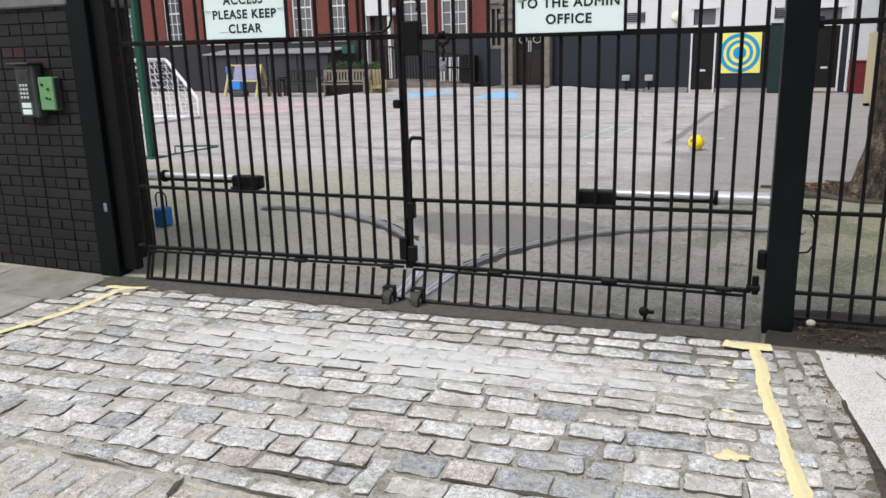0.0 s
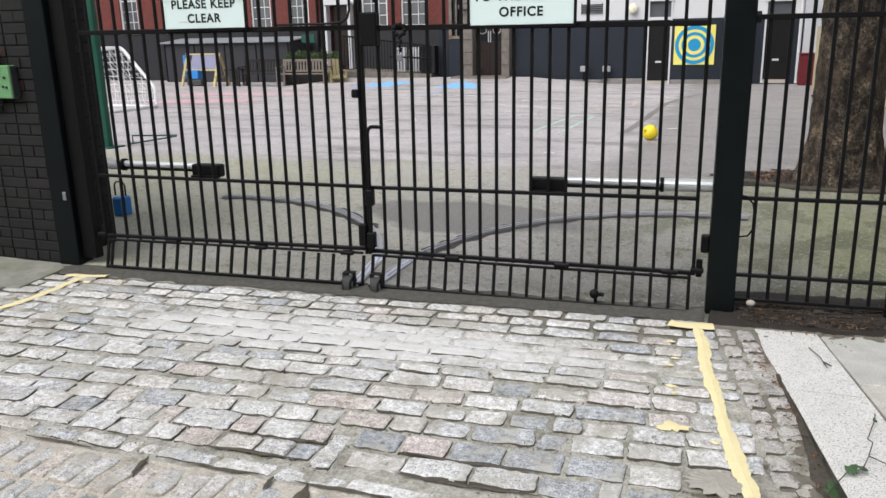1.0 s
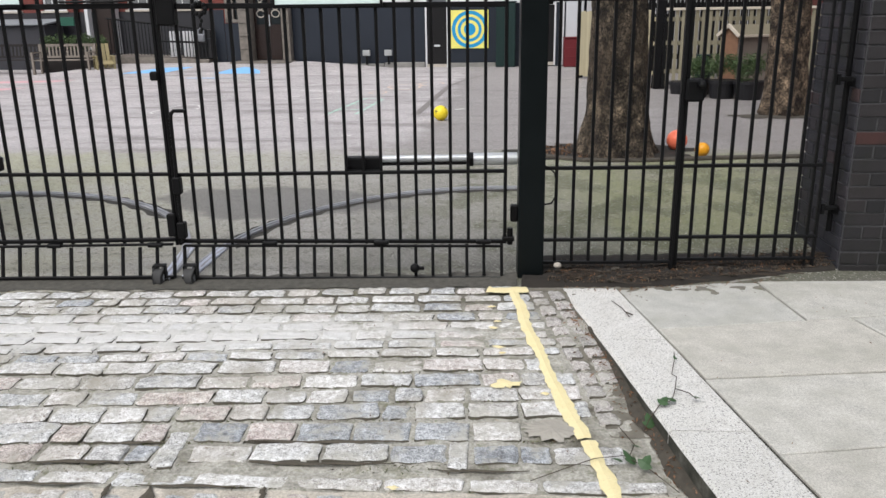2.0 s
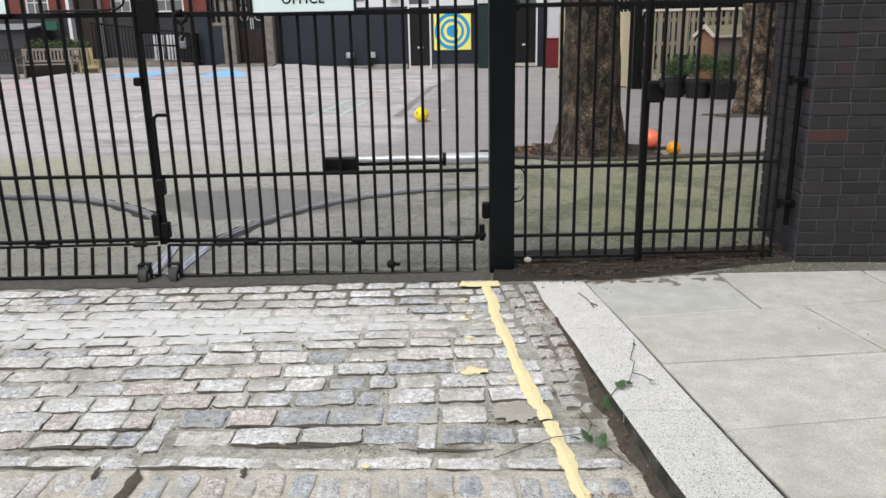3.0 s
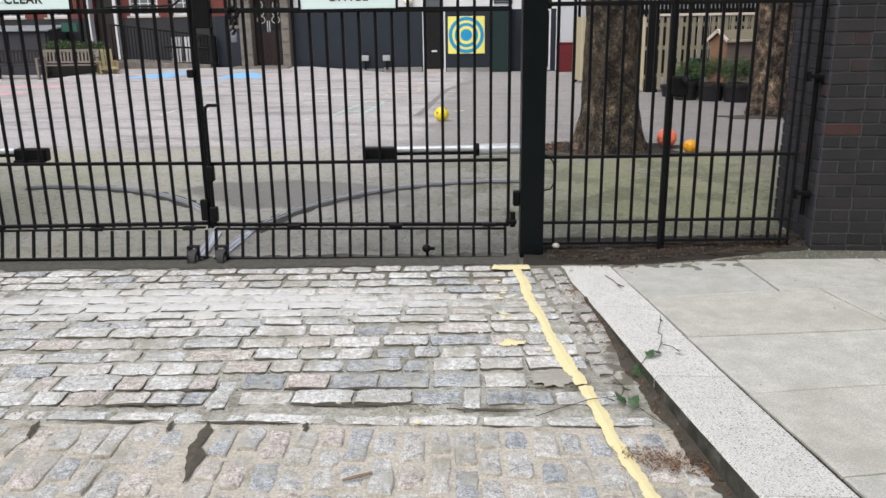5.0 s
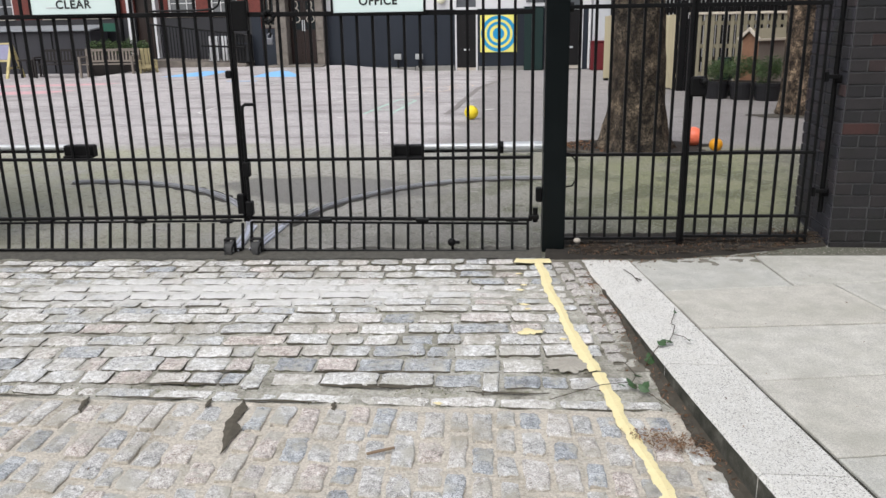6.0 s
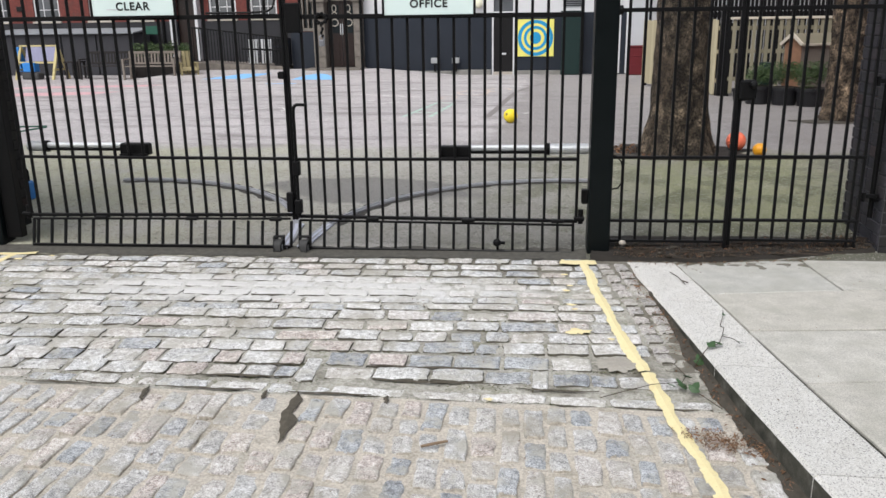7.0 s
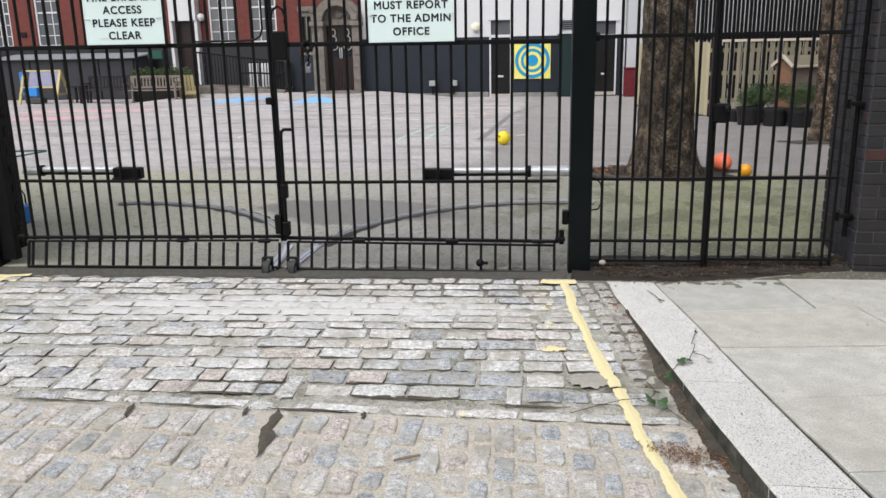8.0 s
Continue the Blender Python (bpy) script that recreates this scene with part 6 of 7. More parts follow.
for _ in range(70):
    x = lr.uniform(0.8, 2.45)
    y = soil_front(x) + lr.uniform(0.03, 0.32)
    r0 = lr.uniform(0.004, 0.016)
    ball(bm, (x, y, soil_height(x, y) + r0 * 0.3), r0, (1.3, 1.0, 0.6), 6, 4)
tagged(part("gravel", bm, GUTTER), "small dark stones and lumps on the soil strip", "gravel", kind="stuff")
# broken cement haunch between the slabs and the wall
bm = bmesh.new()
rows = []
for k in range(41):
    u = k / 40
    x = 1.84 + 0.70 * u
    y = soil_front(x) - 0.012
    wide = (0.02 + 0.10 * u) * (0.75 + 0.6 * noise.noise((u * 9, 3, 0)))
    rows.append([bm.verts.new((x, y + wide * q, KT + 0.002 + h * u + 0.006 * noise.noise((x * 20, q * 3, 7)))) for q, h in ((-0.3, 0.0), (0.1, 0.012), (0.5, 0.022), (0.9, 0.024), (1.05, -0.02))])
for a, b in zip(rows, rows[1:]):
    for i in range(4):
        bm.faces.new((a[i], b[i], b[i + 1], a[i + 1]))
tagged(part("cement_haunch", bm, plain("rough_grey_cement", (0.30, 0.29, 0.265), 0.9, vary=0.4, scale=16, bump=0.6)), "rough broken grey cement beside the wall foot", "cement", kind="structure")


# dark earth along the kerb's foot
bm = bmesh.new()
rows = []
for k in range(240):
    y = 3.3 - 4.4 * k / 239
    wdt = 0.012 + 0.058 * min(1, max(0, (2.95 - y) / 0.5)) * (0.75 + 0.5 * noise.noise((y * 5, 1, 1)) + 0.35 * noise.noise((y * 21, 3, 1)))
    x = edge_x(y)
    rows.append([bm.verts.new((x + 0.01, y, drive(y) + 0.010)), bm.verts.new((x - wdt * 0.5, y, drive(y) + 0.005 + lr.uniform(0, 0.004))), bm.verts.new((x - wdt, y, drive(y) - 0.006))])
for a, b in zip(rows, rows[1:]):
    for i in range(2):
        bm.faces.new((a[i], b[i], b[i + 1], a[i + 1]))
for f in bm.faces:
    f.normal_update()
    if f.normal.z < 0:
        f.normal_flip()
tagged(part("gutter_earth", bm, GUTTER), "dark damp earth along the foot of the kerb", "soil", kind="structure")


bm = bmesh.new()
rows = [[bm.verts.new((edge_x(y) - o + 0.006 * noise.noise((y * 9, o * 30, 0)), y, drive(y) - 0.0105)) for o in (0.0, 0.06, 0.12, 0.19)] for y in [3.84 - 0.03 * k for k in range(52)]]
for p, q in zip(rows, rows[1:]):
    for i in range(3):
        bm.faces.new((p[i], q[i], q[i + 1], p[i + 1]))
bm.normal_update()
for f in bm.faces:
    if f.normal.z < 0:
        f.normal_flip()
tagged(part("kerb_band_bed", bm, plain("dark_band_joint_dirt", (0.18, 0.165, 0.135), 0.95, vary=0.6, scale=18, bump=0.6)), "dark dirt between the small setts along the kerb", "ground", kind="structure")


patch_of("cement_patch", 0.715, 2.335, 0.11, 0.075, plain("brown_grey_cement", (0.38, 0.355, 0.31), 0.9, vary=0.35, scale=22, bump=0.6), "rough brownish cement fill in place of a lost sett", drive, 0.003, 12, "cement")


# yellow lines
def painted(path, w, label, seed, name="yellow_line"):
    pr = random.Random(seed)
    bm = bmesh.new()
    pts = []
    for (x0, y0), (x1, y1) in zip(path, path[1:]):
        k = max(1, int(math.hypot(x1 - x0, y1 - y0) / 0.022))
        pts += [(x0 + (x1 - x0) * i / k, y0 + (y1 - y0) * i / k) for i in range(k)]
    pts.append(path[-1])
    L, C, R = [], [], []
    wl = wr = 0.0
    for i, (x, y) in enumerate(pts):
        d = Vector((pts[min(i + 1, len(pts) - 1)][0] - pts[max(i - 1, 0)][0], pts[min(i + 1, len(pts) - 1)][1] - pts[max(i - 1, 0)][1]))
        d.normalize()
        wl, wr = 0.6 * wl + pr.uniform(-0.0065, 0.0065), 0.6 * wr + pr.uniform(-0.0065, 0.0065)
        a, b = w / 2 + wl, w / 2 + wr
        z = drive(y) + 0.0075
        L.append(bm.verts.new((x - d.y * a, y + d.x * a, z - 0.004)))
        C.append(bm.verts.new((x, y, z + 0.0008 * pr.random())))
        R.append(bm.verts.new((x + d.y * b, y - d.x * b, z - 0.004)))
    for i in range(len(pts) - 1):
        bm.faces.new((L[i], C[i], C[i + 1], L[i + 1]))
        bm.faces.new((C[i], R[i], R[i + 1], C[i + 1]))
    bmesh.ops.recalc_face_normals(bm, faces=bm.faces)
    for f in bm.faces:
        if f.normal.z < 0:
            f.normal_flip()
    return tagged(part(name, bm, YELLOW), label, "road marking", kind="structure")


painted([(0.572, 3.78), (0.588, 3.70), (0.61, 3.57), (0.638, 3.31), (0.675, 3.13), (0.728, 2.80), (0.788, 2.50), (0.842, 2.275)], 0.058, "thick worn yellow line painted over setts", 4)
painted([(0.852, 2.262), (0.885, 2.06), (0.925, 1.83), (0.968, 1.62), (1.02, 1.42), (1.06, 1.1), (1.2, 0.4), (1.4, -0.8)], 0.056, "thick worn yellow line painted over setts", 5)
painted([(0.43, 3.795), (0.53, 3.78), (0.66, 3.80)], 0.095, "yellow cross end of a painted line", 6)
painted([(-3.40, 3.60), (-3.41, 3.4), (-3.435, 3.17), (-3.50, 2.97), (-3.575, 2.77), (-3.80, 2.2), (-4.1, 1.3)], 0.060, "thin worn yellow line painted over setts", 7)
painted([(-3.55, 3.60), (-3.40, 3.62), (-3.25, 3.65)], 0.06, "yellow cross end of a painted line", 8)
for i, (x, y, r) in enumerate(((0.535, 2.70, 0.055), (0.50, 2.68, 0.03), (0.50, 3.06, 0.028), (0.47, 3.28, 0.022), (0.515, 3.0, 0.018), (0.49, 3.36, 0.02), (0.13, 1.93, 0.018), (0.70, 2.62, 0.02), (0.46, 3.55, 0.02), (-3.3, 3.52, 0.03), (-3.1, 3.6, 0.02))):
    bm = bmesh.new()
    pr = random.Random(40 + i)
    c = bm.verts.new((x, y, drive(y) + 0.0085))
    rim = []
    for k in range(14):
        a, q = 2 * math.pi * k / 14, r * pr.uniform(0.55, 1.25)
        rim.append(bm.verts.new((x + 1.25 * q * math.cos(a), y + 0.75 * q * math.sin(a), drive(y) + 0.004)))
    for k in range(14):
        bm.faces.new((c, rim[k], rim[(k + 1) % 14]))
    tagged(part("paint_splash", bm, YELLOW), "splash of yellow paint on the setts", "road marking", kind="structure")

# dark gaps where stones are missing or sunken
GAPEARTH = plain("dark_gap_earth", (0.095, 0.083, 0.064), 0.95, vary=0.6, scale=40, bump=0.6)
for k, (ax, ay, bx, by, wide) in enumerate(((-0.745, 1.91, -0.69, 1.48, 0.036), (-1.30, 1.895, -0.93, 1.905, 0.009), (-0.80, 1.908, -0.40, 1.915, 0.009), (-2.1, 1.87, -1.75, 1.88, 0.009), (-1.47, 1.89, -1.43, 1.74, 0.013), (-0.90, 1.91, -0.88, 1.82, 0.014), (-0.33, 1.92, -0.31, 1.84, 0.013), (0.25, 2.045, 0.62, 2.055, 0.008), (-0.48, 2.202, 0.14, 2.222, 0.013), (-0.44, 2.060, 0.12, 2.074, 0.012), (-1.30, 2.025, -0.82, 2.045, 0.013), (-1.02, 2.165, -0.80, 2.180, 0.011), (-0.02, 2.22, 0.0, 2.08, 0.009))):
    bm = bmesh.new()
    d = Vector((bx - ax, by - ay))
    side = Vector((-d.y, d.x)).normalized()
    L, C, R = [], [], []
    for q in range(19):
        u = q / 18
        taper = min(1.0, 4 * u, 3 * (1 - u)) * wide
        p = Vector((ax, ay)) + d * u + side * 0.012 * noise.noise((u * 4, k * 3.1, 0))
        wl, wr = [taper * (0.85 + 0.6 * noise.noise((u * 6, k * 5.3, e)) + 0.25 * noise.noise((u * 21, k * 5.3, e))) for e in (1.5, 7.5)]
        for row, o, h in ((L, wl, 0.0005), (C, 0, 0.0045), (R, -wr, 0.0005)):
            v = p + side * o
            row.append(bm.verts.new((v.x, v.y, drive(v.y) + h)))
    for q in range(18):
        bm.faces.new((L[q], C[q], C[q + 1], L[q + 1]))
        bm.faces.new((C[q], R[q], R[q + 1], C[q + 1]))
    bm.normal_update()
    for f in bm.faces:
        if f.normal.z < 0:
            f.normal_flip()
    tagged(part("earth_gap", bm, GAPEARTH), "dark damp earth where setts have sunk", "soil", kind="structure")

# ivy, twig, stick and bark beside the kerb
def ivy_leaf(bm, c, s, turn, tilt):
    m = Matrix.Translation(c) @ Euler((tilt, tilt * 0.6, turn)).to_matrix().to_4x4()
    out = [(0, -1), (0.55, -0.75), (0.95, -0.2), (0.5, 0.05), (0.45, 0.5), (0, 1.05), (-0.45, 0.5), (-0.5, 0.05), (-0.95, -0.2), (-0.55, -0.75)]
    mid = bm.verts.new(m @ Vector((0, -0.1 * s, 0.18 * s)))
    v = [bm.verts.new(m @ Vector((x * s, y * s, 0.0))) for x, y in out]
    for k in range(len(v)):
        bm.faces.new((mid, v[k], v[(k + 1) % len(v)]))


t = thing("ivy_trail", "trailing ivy stem with dark green leaves over the kerb", "plant", (0, 0, 0))
bm = bmesh.new()
tube(bm, [(1.31, 2.95, 0.0), (1.297, 2.87, 0.006), (1.25, 2.70, 0.005), (1.262, 2.66, 0.012), (1.232, 2.54, 0.014), (1.20, 2.44, 0.012), (1.15, 2.42, 0.004), (1.10, 2.37, -0.04), (1.075, 2.33, -0.07)], 0.002, 5)
tube(bm, [(1.235, 2.55, 0.01), (1.28, 2.50, 0.016), (1.30, 2.46, 0.01)], 0.002, 5)
part("stem", bm, DARKTWIG, t)
for c, s, a, tl in (((1.11, 2.39, -0.06), 0.045, 0.3, 0.45), ((1.195, 2.45, 0.012), 0.026, 1.4, 0.2), ((1.165, 2.43, 0.014), 0.028, -0.6, 0.3), ((1.30, 2.465, 0.015), 0.020, 2.0, 0.3), ((1.295, 2.86, 0.012), 0.013, 0.4, 0.4), ((1.245, 2.56, 0.012), 0.014, 2.6, 0.4)):
    bm = bmesh.new()
    ivy_leaf(bm, Vector(c), s, a, tl)
    part("leaf", bm, IVY, t)
t = thing("ivy_trail", "ivy sprig with curled leaves lying on the setts", "plant", (0, 0, 0))
bm = bmesh.new()
tube(bm, [(0.62, 1.98, drive(2.0) + 0.012), (0.74, 2.05, drive(2.0) + 0.02), (0.86, 2.12, drive(2.1) + 0.02), (0.97, 2.13, drive(2.1) + 0.03), (1.06, 2.05, drive(2.0) + 0.02), (1.13, 1.93, drive(1.9) + 0.02)], 0.0018, 5)
tube(bm, [(0.99, 2.13, drive(2.1) + 0.03), (1.02, 2.22, drive(2.2) + 0.02), (0.98, 2.34, drive(2.3) + 0.02)], 0.002, 5)
part("stem", bm, DARKTWIG, t)
for c, s, a, tl in (((0.985, 2.12, drive(2.1) + 0.03), 0.036, 0.8, 0.5), ((1.04, 2.08, drive(2.1) + 0.035), 0.032, -0.5, 0.6), ((1.02, 2.19, drive(2.2) + 0.03), 0.026, 2.2, 0.5), ((0.94, 2.10, drive(2.1) + 0.03), 0.022, 1.7, 0.3)):
    bm = bmesh.new()
    ivy_leaf(bm, Vector(c), s, a, tl)
    part("leaf", bm, IVY, t)
t = thing("ivy_trail", "short dry ivy stalk on the kerb", "plant", (0, 0, 0))
bm = bmesh.new()
tube(bm, [(1.11, 3.62, 0.002), (1.15, 3.50, 0.006), (1.17, 3.38, 0.004)], 0.0025, 5)
tube(bm, [(1.16, 3.44, 0.006), (1.19, 3.40, 0.006)], 0.0035, 5)
part("stem", bm, DARKTWIG, t)
bm = bmesh.new()
z = drive(1.53) + 0.016
tube(bm, [(-0.10, 1.50, z), (-0.05, 1.525, z + 0.002), (0.0, 1.555, z)], [0.006, 0.0068, 0.0055], 8)
tagged(part("stick", bm, wood("pale_dry_stick", (0.22, 0.15, 0.095), (0.38, 0.28, 0.19))), "short brown broken stick lying on the setts", "stick")
bm = bmesh.new()
for _ in range(520):
    a, q = lr.uniform(0, 6.28), lr.random() ** 0.6
    x, y = 1.10 + 0.17 * q * math.cos(a), 1.68 + 0.085 * q * math.sin(a) - 0.05 * math.cos(a) * q
    if x < edge_x(y) - 0.01:
        leaves(bm, (x, y, drive(y) + 0.008 + 0.012 * lr.random()), (0.004, 0.004, 0.003), 1, lr.uniform(0.005, 0.012), lr)
tagged(part("bark_litter", bm, BARKBITS), "heap of reddish-brown bark crumbs by the kerb", "litter", kind="stuff")
bm = bmesh.new()
for _ in range(360):
    y = lr.uniform(1.0, 3.6)
    x = edge_x(y) - abs(lr.gauss(0, 0.05)) - 0.01
    leaves(bm, (x, y, drive(y) + 0.006 + 0.01 * lr.random()), (0.004, 0.004, 0.003), 1, lr.uniform(0.005, 0.014), lr)
for _ in range(220):
    x = lr.uniform(0.85, 2.5)
    y = soil_front(x) - abs(lr.gauss(0, 0.035))
    leaves(bm, (x, y, KT + 0.006), (0.004, 0.004, 0.002), 1, lr.uniform(0.004, 0.014), lr)
for _ in range(50):
    x, y = lr.uniform(1.3, 2.6), lr.uniform(1.6, 3.8)
    leaves(bm, (x, y, KT + 0.004), (0.002, 0.002, 0.001), 1, lr.uniform(0.003, 0.008), lr)
for _ in range(260):
    x, y = lr.uniform(-2.6, 1.0), lr.uniform(1.1, 3.7)
    leaves(bm, (x, y, drive(y) + 0.006), (0.002, 0.002, 0.001), 1, lr.uniform(0.003, 0.009), lr)
tagged(part("gutter_litter", bm, LITTER), "scattered crumbs and bits of leaf on the setts", "litter", kind="stuff")
t = thing("round_pebble", "white round stone lying under the fence", "stone", (0.84, 4.02, 0.075))
bm = bmesh.new()
ball(bm, (0, 0, 0), 0.02, (1.2, 1, 0.9), 16, 10)
part("pebble", bm, STONETRIM, t, smooth=True)

# ---- brick walls, their fittings ----
def wall_block(name, a, b, label, mat=MORTAR):
    bm = bmesh.new()
    span(bm, a, b)
    return tagged(part(name, bm, mat), label, "wall", kind="structure")


LX, LY0, LY1 = -3.765, 3.795, 4.33
RX, RY0, RY1 = 2.524, 4.19, 4.92
wall_l = wall_block("wall_1", (-12.0, LY0, -0.3), (LX, LY1, 2.6), "black-painted brick wall with entry panel beside the gate", plain("black_painted_mortar", (0.013, 0.0135, 0.0135), 0.8, vary=0.4, scale=20, spec=0.2))
wall_r = wall_block("wall_2", (RX, RY0, -0.3), (12.0, RY1, 2.6), "dark brick wall with a few red bricks, end face toned lighter as lit")

bm = bmesh.new()
span(bm, (-12.0, LY0 - 0.035, 1.84), (LX + 0.03, LY1 + 0.03, 2.0), 0.012)
tagged(part("string_course", bm, plain("grey_weathered_cement_band", (0.15, 0.155, 0.155), 0.85, vary=0.45, scale=7, bump=0.5)), "weathered grey cement band along the brick wall", "trim", kind="structure")

DKMETAL = plain("dark_grey_metal_box", (0.035, 0.040, 0.042), 0.4, vary=0.2)
t = thing("entry_panel", "grey metal door-entry keypad panel with hood on brick wall", "entry panel", (-4.155, LY0 - 0.012, 1.295))
bm = bmesh.new()
box(bm, (0, -0.035, 0), (0.185, 0.07, 0.36), None, 0.01)
part("housing", bm, DKMETAL, t)
bm = bmesh.new()
box(bm, (0, -0.06, 0.185), (0.21, 0.12, 0.012), None, 0.004)
part("hood", bm, DKMETAL, t)
bm = bmesh.new()
box(bm, (-0.01, -0.072, -0.01), (0.115, 0.006, 0.31), None, 0.002)
part("face_plate", bm, plain("dull_face_plate", (0.12, 0.125, 0.125), 0.4, 0.6), t, "dull metal face plate")
bm = bmesh.new()
box(bm, (-0.01, -0.077, 0.03), (0.10, 0.005, 0.21), None, 0.002)
part("keypad_plate", bm, DKMETAL, t)
key = None
for i in range(3):
    for j in range(4):
        m = pose(-0.038 + i * 0.028, -0.081, 0.04 - j * 0.027)
        if key is None:
            bm = bmesh.new()
            box(bm, (0, 0, 0), (0.019, 0.006, 0.016), None, 0.002)
            key = part("key", bm, GALV, t)
            key.matrix_basis = m
        else:
            again(key, m)
for zz in (-0.095, -0.14):
    bm = bmesh.new()
    box(bm, (-0.01, -0.077, zz), (0.085, 0.004, 0.035), None, 0.002)
    part("name_card", bm, SIGN, t, "pale blank card")
bm = bmesh.new()
for k in range(4):
    box(bm, (-0.01, -0.081, 0.11 - k * 0.011), (0.06, 0.003, 0.004))
part("speaker_slot", bm, INK, t)
t = thing("switch_box", "green steel key-switch box on brick wall", "switch box", (-3.985, LY0 - 0.012, 1.277))
bm = bmesh.new()
box(bm, (0, -0.03, 0), (0.135, 0.06, 0.22), None, 0.006)
part("box", bm, GREENBOX, t)
for x, zz in ((-0.03, 0.06), (0.0, -0.03), (0.03, -0.035), (0.02, 0.03)):
    bm = bmesh.new()
    rod(bm, (x, -0.058, zz), (x, -0.068, zz), 0.009, n=10)
    part("lock_barrel", bm, DKMETAL, t)
bm = bmesh.new()
box(bm, (0.075, -0.03, 0.0), (0.012, 0.055, 0.21), None, 0.003)
part("side_flange", bm, DKMETAL, t)

# ---- pieces: bricks ----
def unit(name, s, bevel, mat):
    bm = bmesh.new()
    box(bm, (0, 0, 0), s, None, bevel)
    me = finish(name, bm, mat)
    return me


class Bricks:
    """Brick meshes of one size and colour: whole and half, for fronts and ends of a wall."""

    def __init__(self, length, height, course, mat):
        self.l, self.h, self.course, self.mat = length, height, course, mat
        self.front = {q: unit("brick", (q, 0.010, height), 0.003, mat) for q in (length, 0.102)}
        self.end = {q: unit("brick", (0.010, q, height), 0.003, mat) for q in (length, 0.102)}


LEFT_BRICKS = Bricks(0.215, 0.066, 0.0752, BLACKBRICK)
# right wall: light is in the colours, shaded front and lit jamb
RIGHT_BRICKS = Bricks(0.222, 0.070, 0.0795, SHADEDBRICK)
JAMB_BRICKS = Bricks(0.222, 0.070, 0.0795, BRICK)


def piece(name, mesh, parent, m):
    o = new(name, mesh)
    o.parent = parent
    o.matrix_basis = m
    return o


def lay_front(parent, kind, x0, x1, y, z0, z1, step, limit):
    """Courses of stretchers and headers on a front face, from the end x0 in the direction step."""
    count = 0
    rest = bmesh.new()
    z, row = z0, 0
    while z < z1:
        x = x0
        while (x - x1) * step < 0:
            l = 0.102 if row % 2 else kind.l
            cx = x + step * l / 2
            m = pose(cx, y + rng.uniform(-0.0025, 0.0025), z + kind.h / 2, rng.uniform(-0.5, 0.5), rng.uniform(-0.35, 0.35), rng.uniform(-0.5, 0.5))
            if count < limit and abs(cx - x0) < 1.5 and z < 1.80:
                piece("brick", kind.front[l], parent, m)
                count += 1
            else:
                box(rest, (0, 0, 0), (l, 0.010, kind.h), m)
            x += step * (l + 0.009)
        z += kind.course
        row += 1
    return tagged(part("brick_rest", rest, kind.mat, parent), kind="stuff")


def lay_end(parent, kind, x, y0, y1, z0, z1):
    """Courses on the end of a wall, the last brick of each cut to fit."""
    z, row = z0, 0
    while z < z1:
        y, k = y0, row % 2
        while y < y1 - 0.02:
            full = kind.l if k % 2 == 0 else 0.102
            l = min(full, y1 - y - 0.003)
            piece("brick", kind.end[full], parent, pose(x + rng.uniform(-0.002, 0.002), y + l / 2, z + kind.h / 2) @ Matrix.Diagonal((1, l / full, 1, 1)))
            y += l + 0.0105
            k += 1
        z += kind.course
        row += 1


lay_front(wall_l, LEFT_BRICKS, LX, -7.5, LY0 - 0.004, -0.06, 2.6, -1, 230)
lay_end(wall_l, LEFT_BRICKS, LX + 0.004, LY0 + 0.012, LY1, -0.05, 1.86)
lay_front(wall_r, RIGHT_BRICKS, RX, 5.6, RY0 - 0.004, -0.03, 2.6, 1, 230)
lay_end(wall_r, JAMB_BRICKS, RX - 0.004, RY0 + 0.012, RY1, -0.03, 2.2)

# ---- pieces: kerb and slabs ----
KT = -0.012
kerb = thing("kerb", "pale granite kerb stones along the driveway", "kerb", (0, 0, 0), kind="structure")
cuts = [3.86, 3.12, 2.24, 1.33, 0.45, -0.5, -1.6, -2.8, -3.9, -4.95]
for a, b in zip(cuts, cuts[1:]):
    bm = bmesh.new()
    n = 8
    rows = []
    for k in range(n + 1):
        y = a - 0.003 + (b + 0.003 - a) * k / n if 0 < k < n else (a - 0.003 if k == 0 else b + 0.003)
        x = edge_x(y)
        j = 0.003 * noise.noise((x * 7, y * 7, 2))
        rows.append([bm.verts.new(p) for p in ((x, y, -0.25), (x + j, y, KT - 0.014), (x + 0.014 + j, y, KT), (x + 0.31, y, KT + 0.002), (x + 0.318, y, KT - 0.006), (x + 0.318, y, -0.25))])
    for p, q in zip(rows, rows[1:]):
        for i in range(5):
            bm.faces.new((p[i], p[i + 1], q[i + 1], q[i]))
    bm.faces.new(list(reversed(rows[0])))
    bm.faces.new(rows[-1])
    bmesh.ops.recalc_face_normals(bm, faces=bm.faces)
    bm.normal_update()
    stone_ob = part("kerb_stone", bm, KERB, kerb)
    stone_ob.data.materials.append(KERBFACE)
    # the vertical face towards the driveway is darker than the top
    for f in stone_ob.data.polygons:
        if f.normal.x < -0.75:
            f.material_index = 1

JOINTGREY = plain("grey_pavement_joint", (0.05, 0.047, 0.038), 0.95, vary=0.7, scale=5, bump=0.5)
pavement = thing("pavement", "smooth grey paving slabs beside the kerb", "pavement", (0, 0, 0), kind="structure")
bm = bmesh.new()
sheet(bm, [(edge_x(4.1) + 0.32, 3.93, KT - 0.016), (edge_x(-5) + 0.32, -5.0, KT - 0.016), (8.4, -4.0, KT - 0.016), (8.4, 4.28, KT - 0.016), (2.5, 4.18, KT - 0.016)], 0.2)
part("slab_bed", bm, JOINTGREY, pavement)


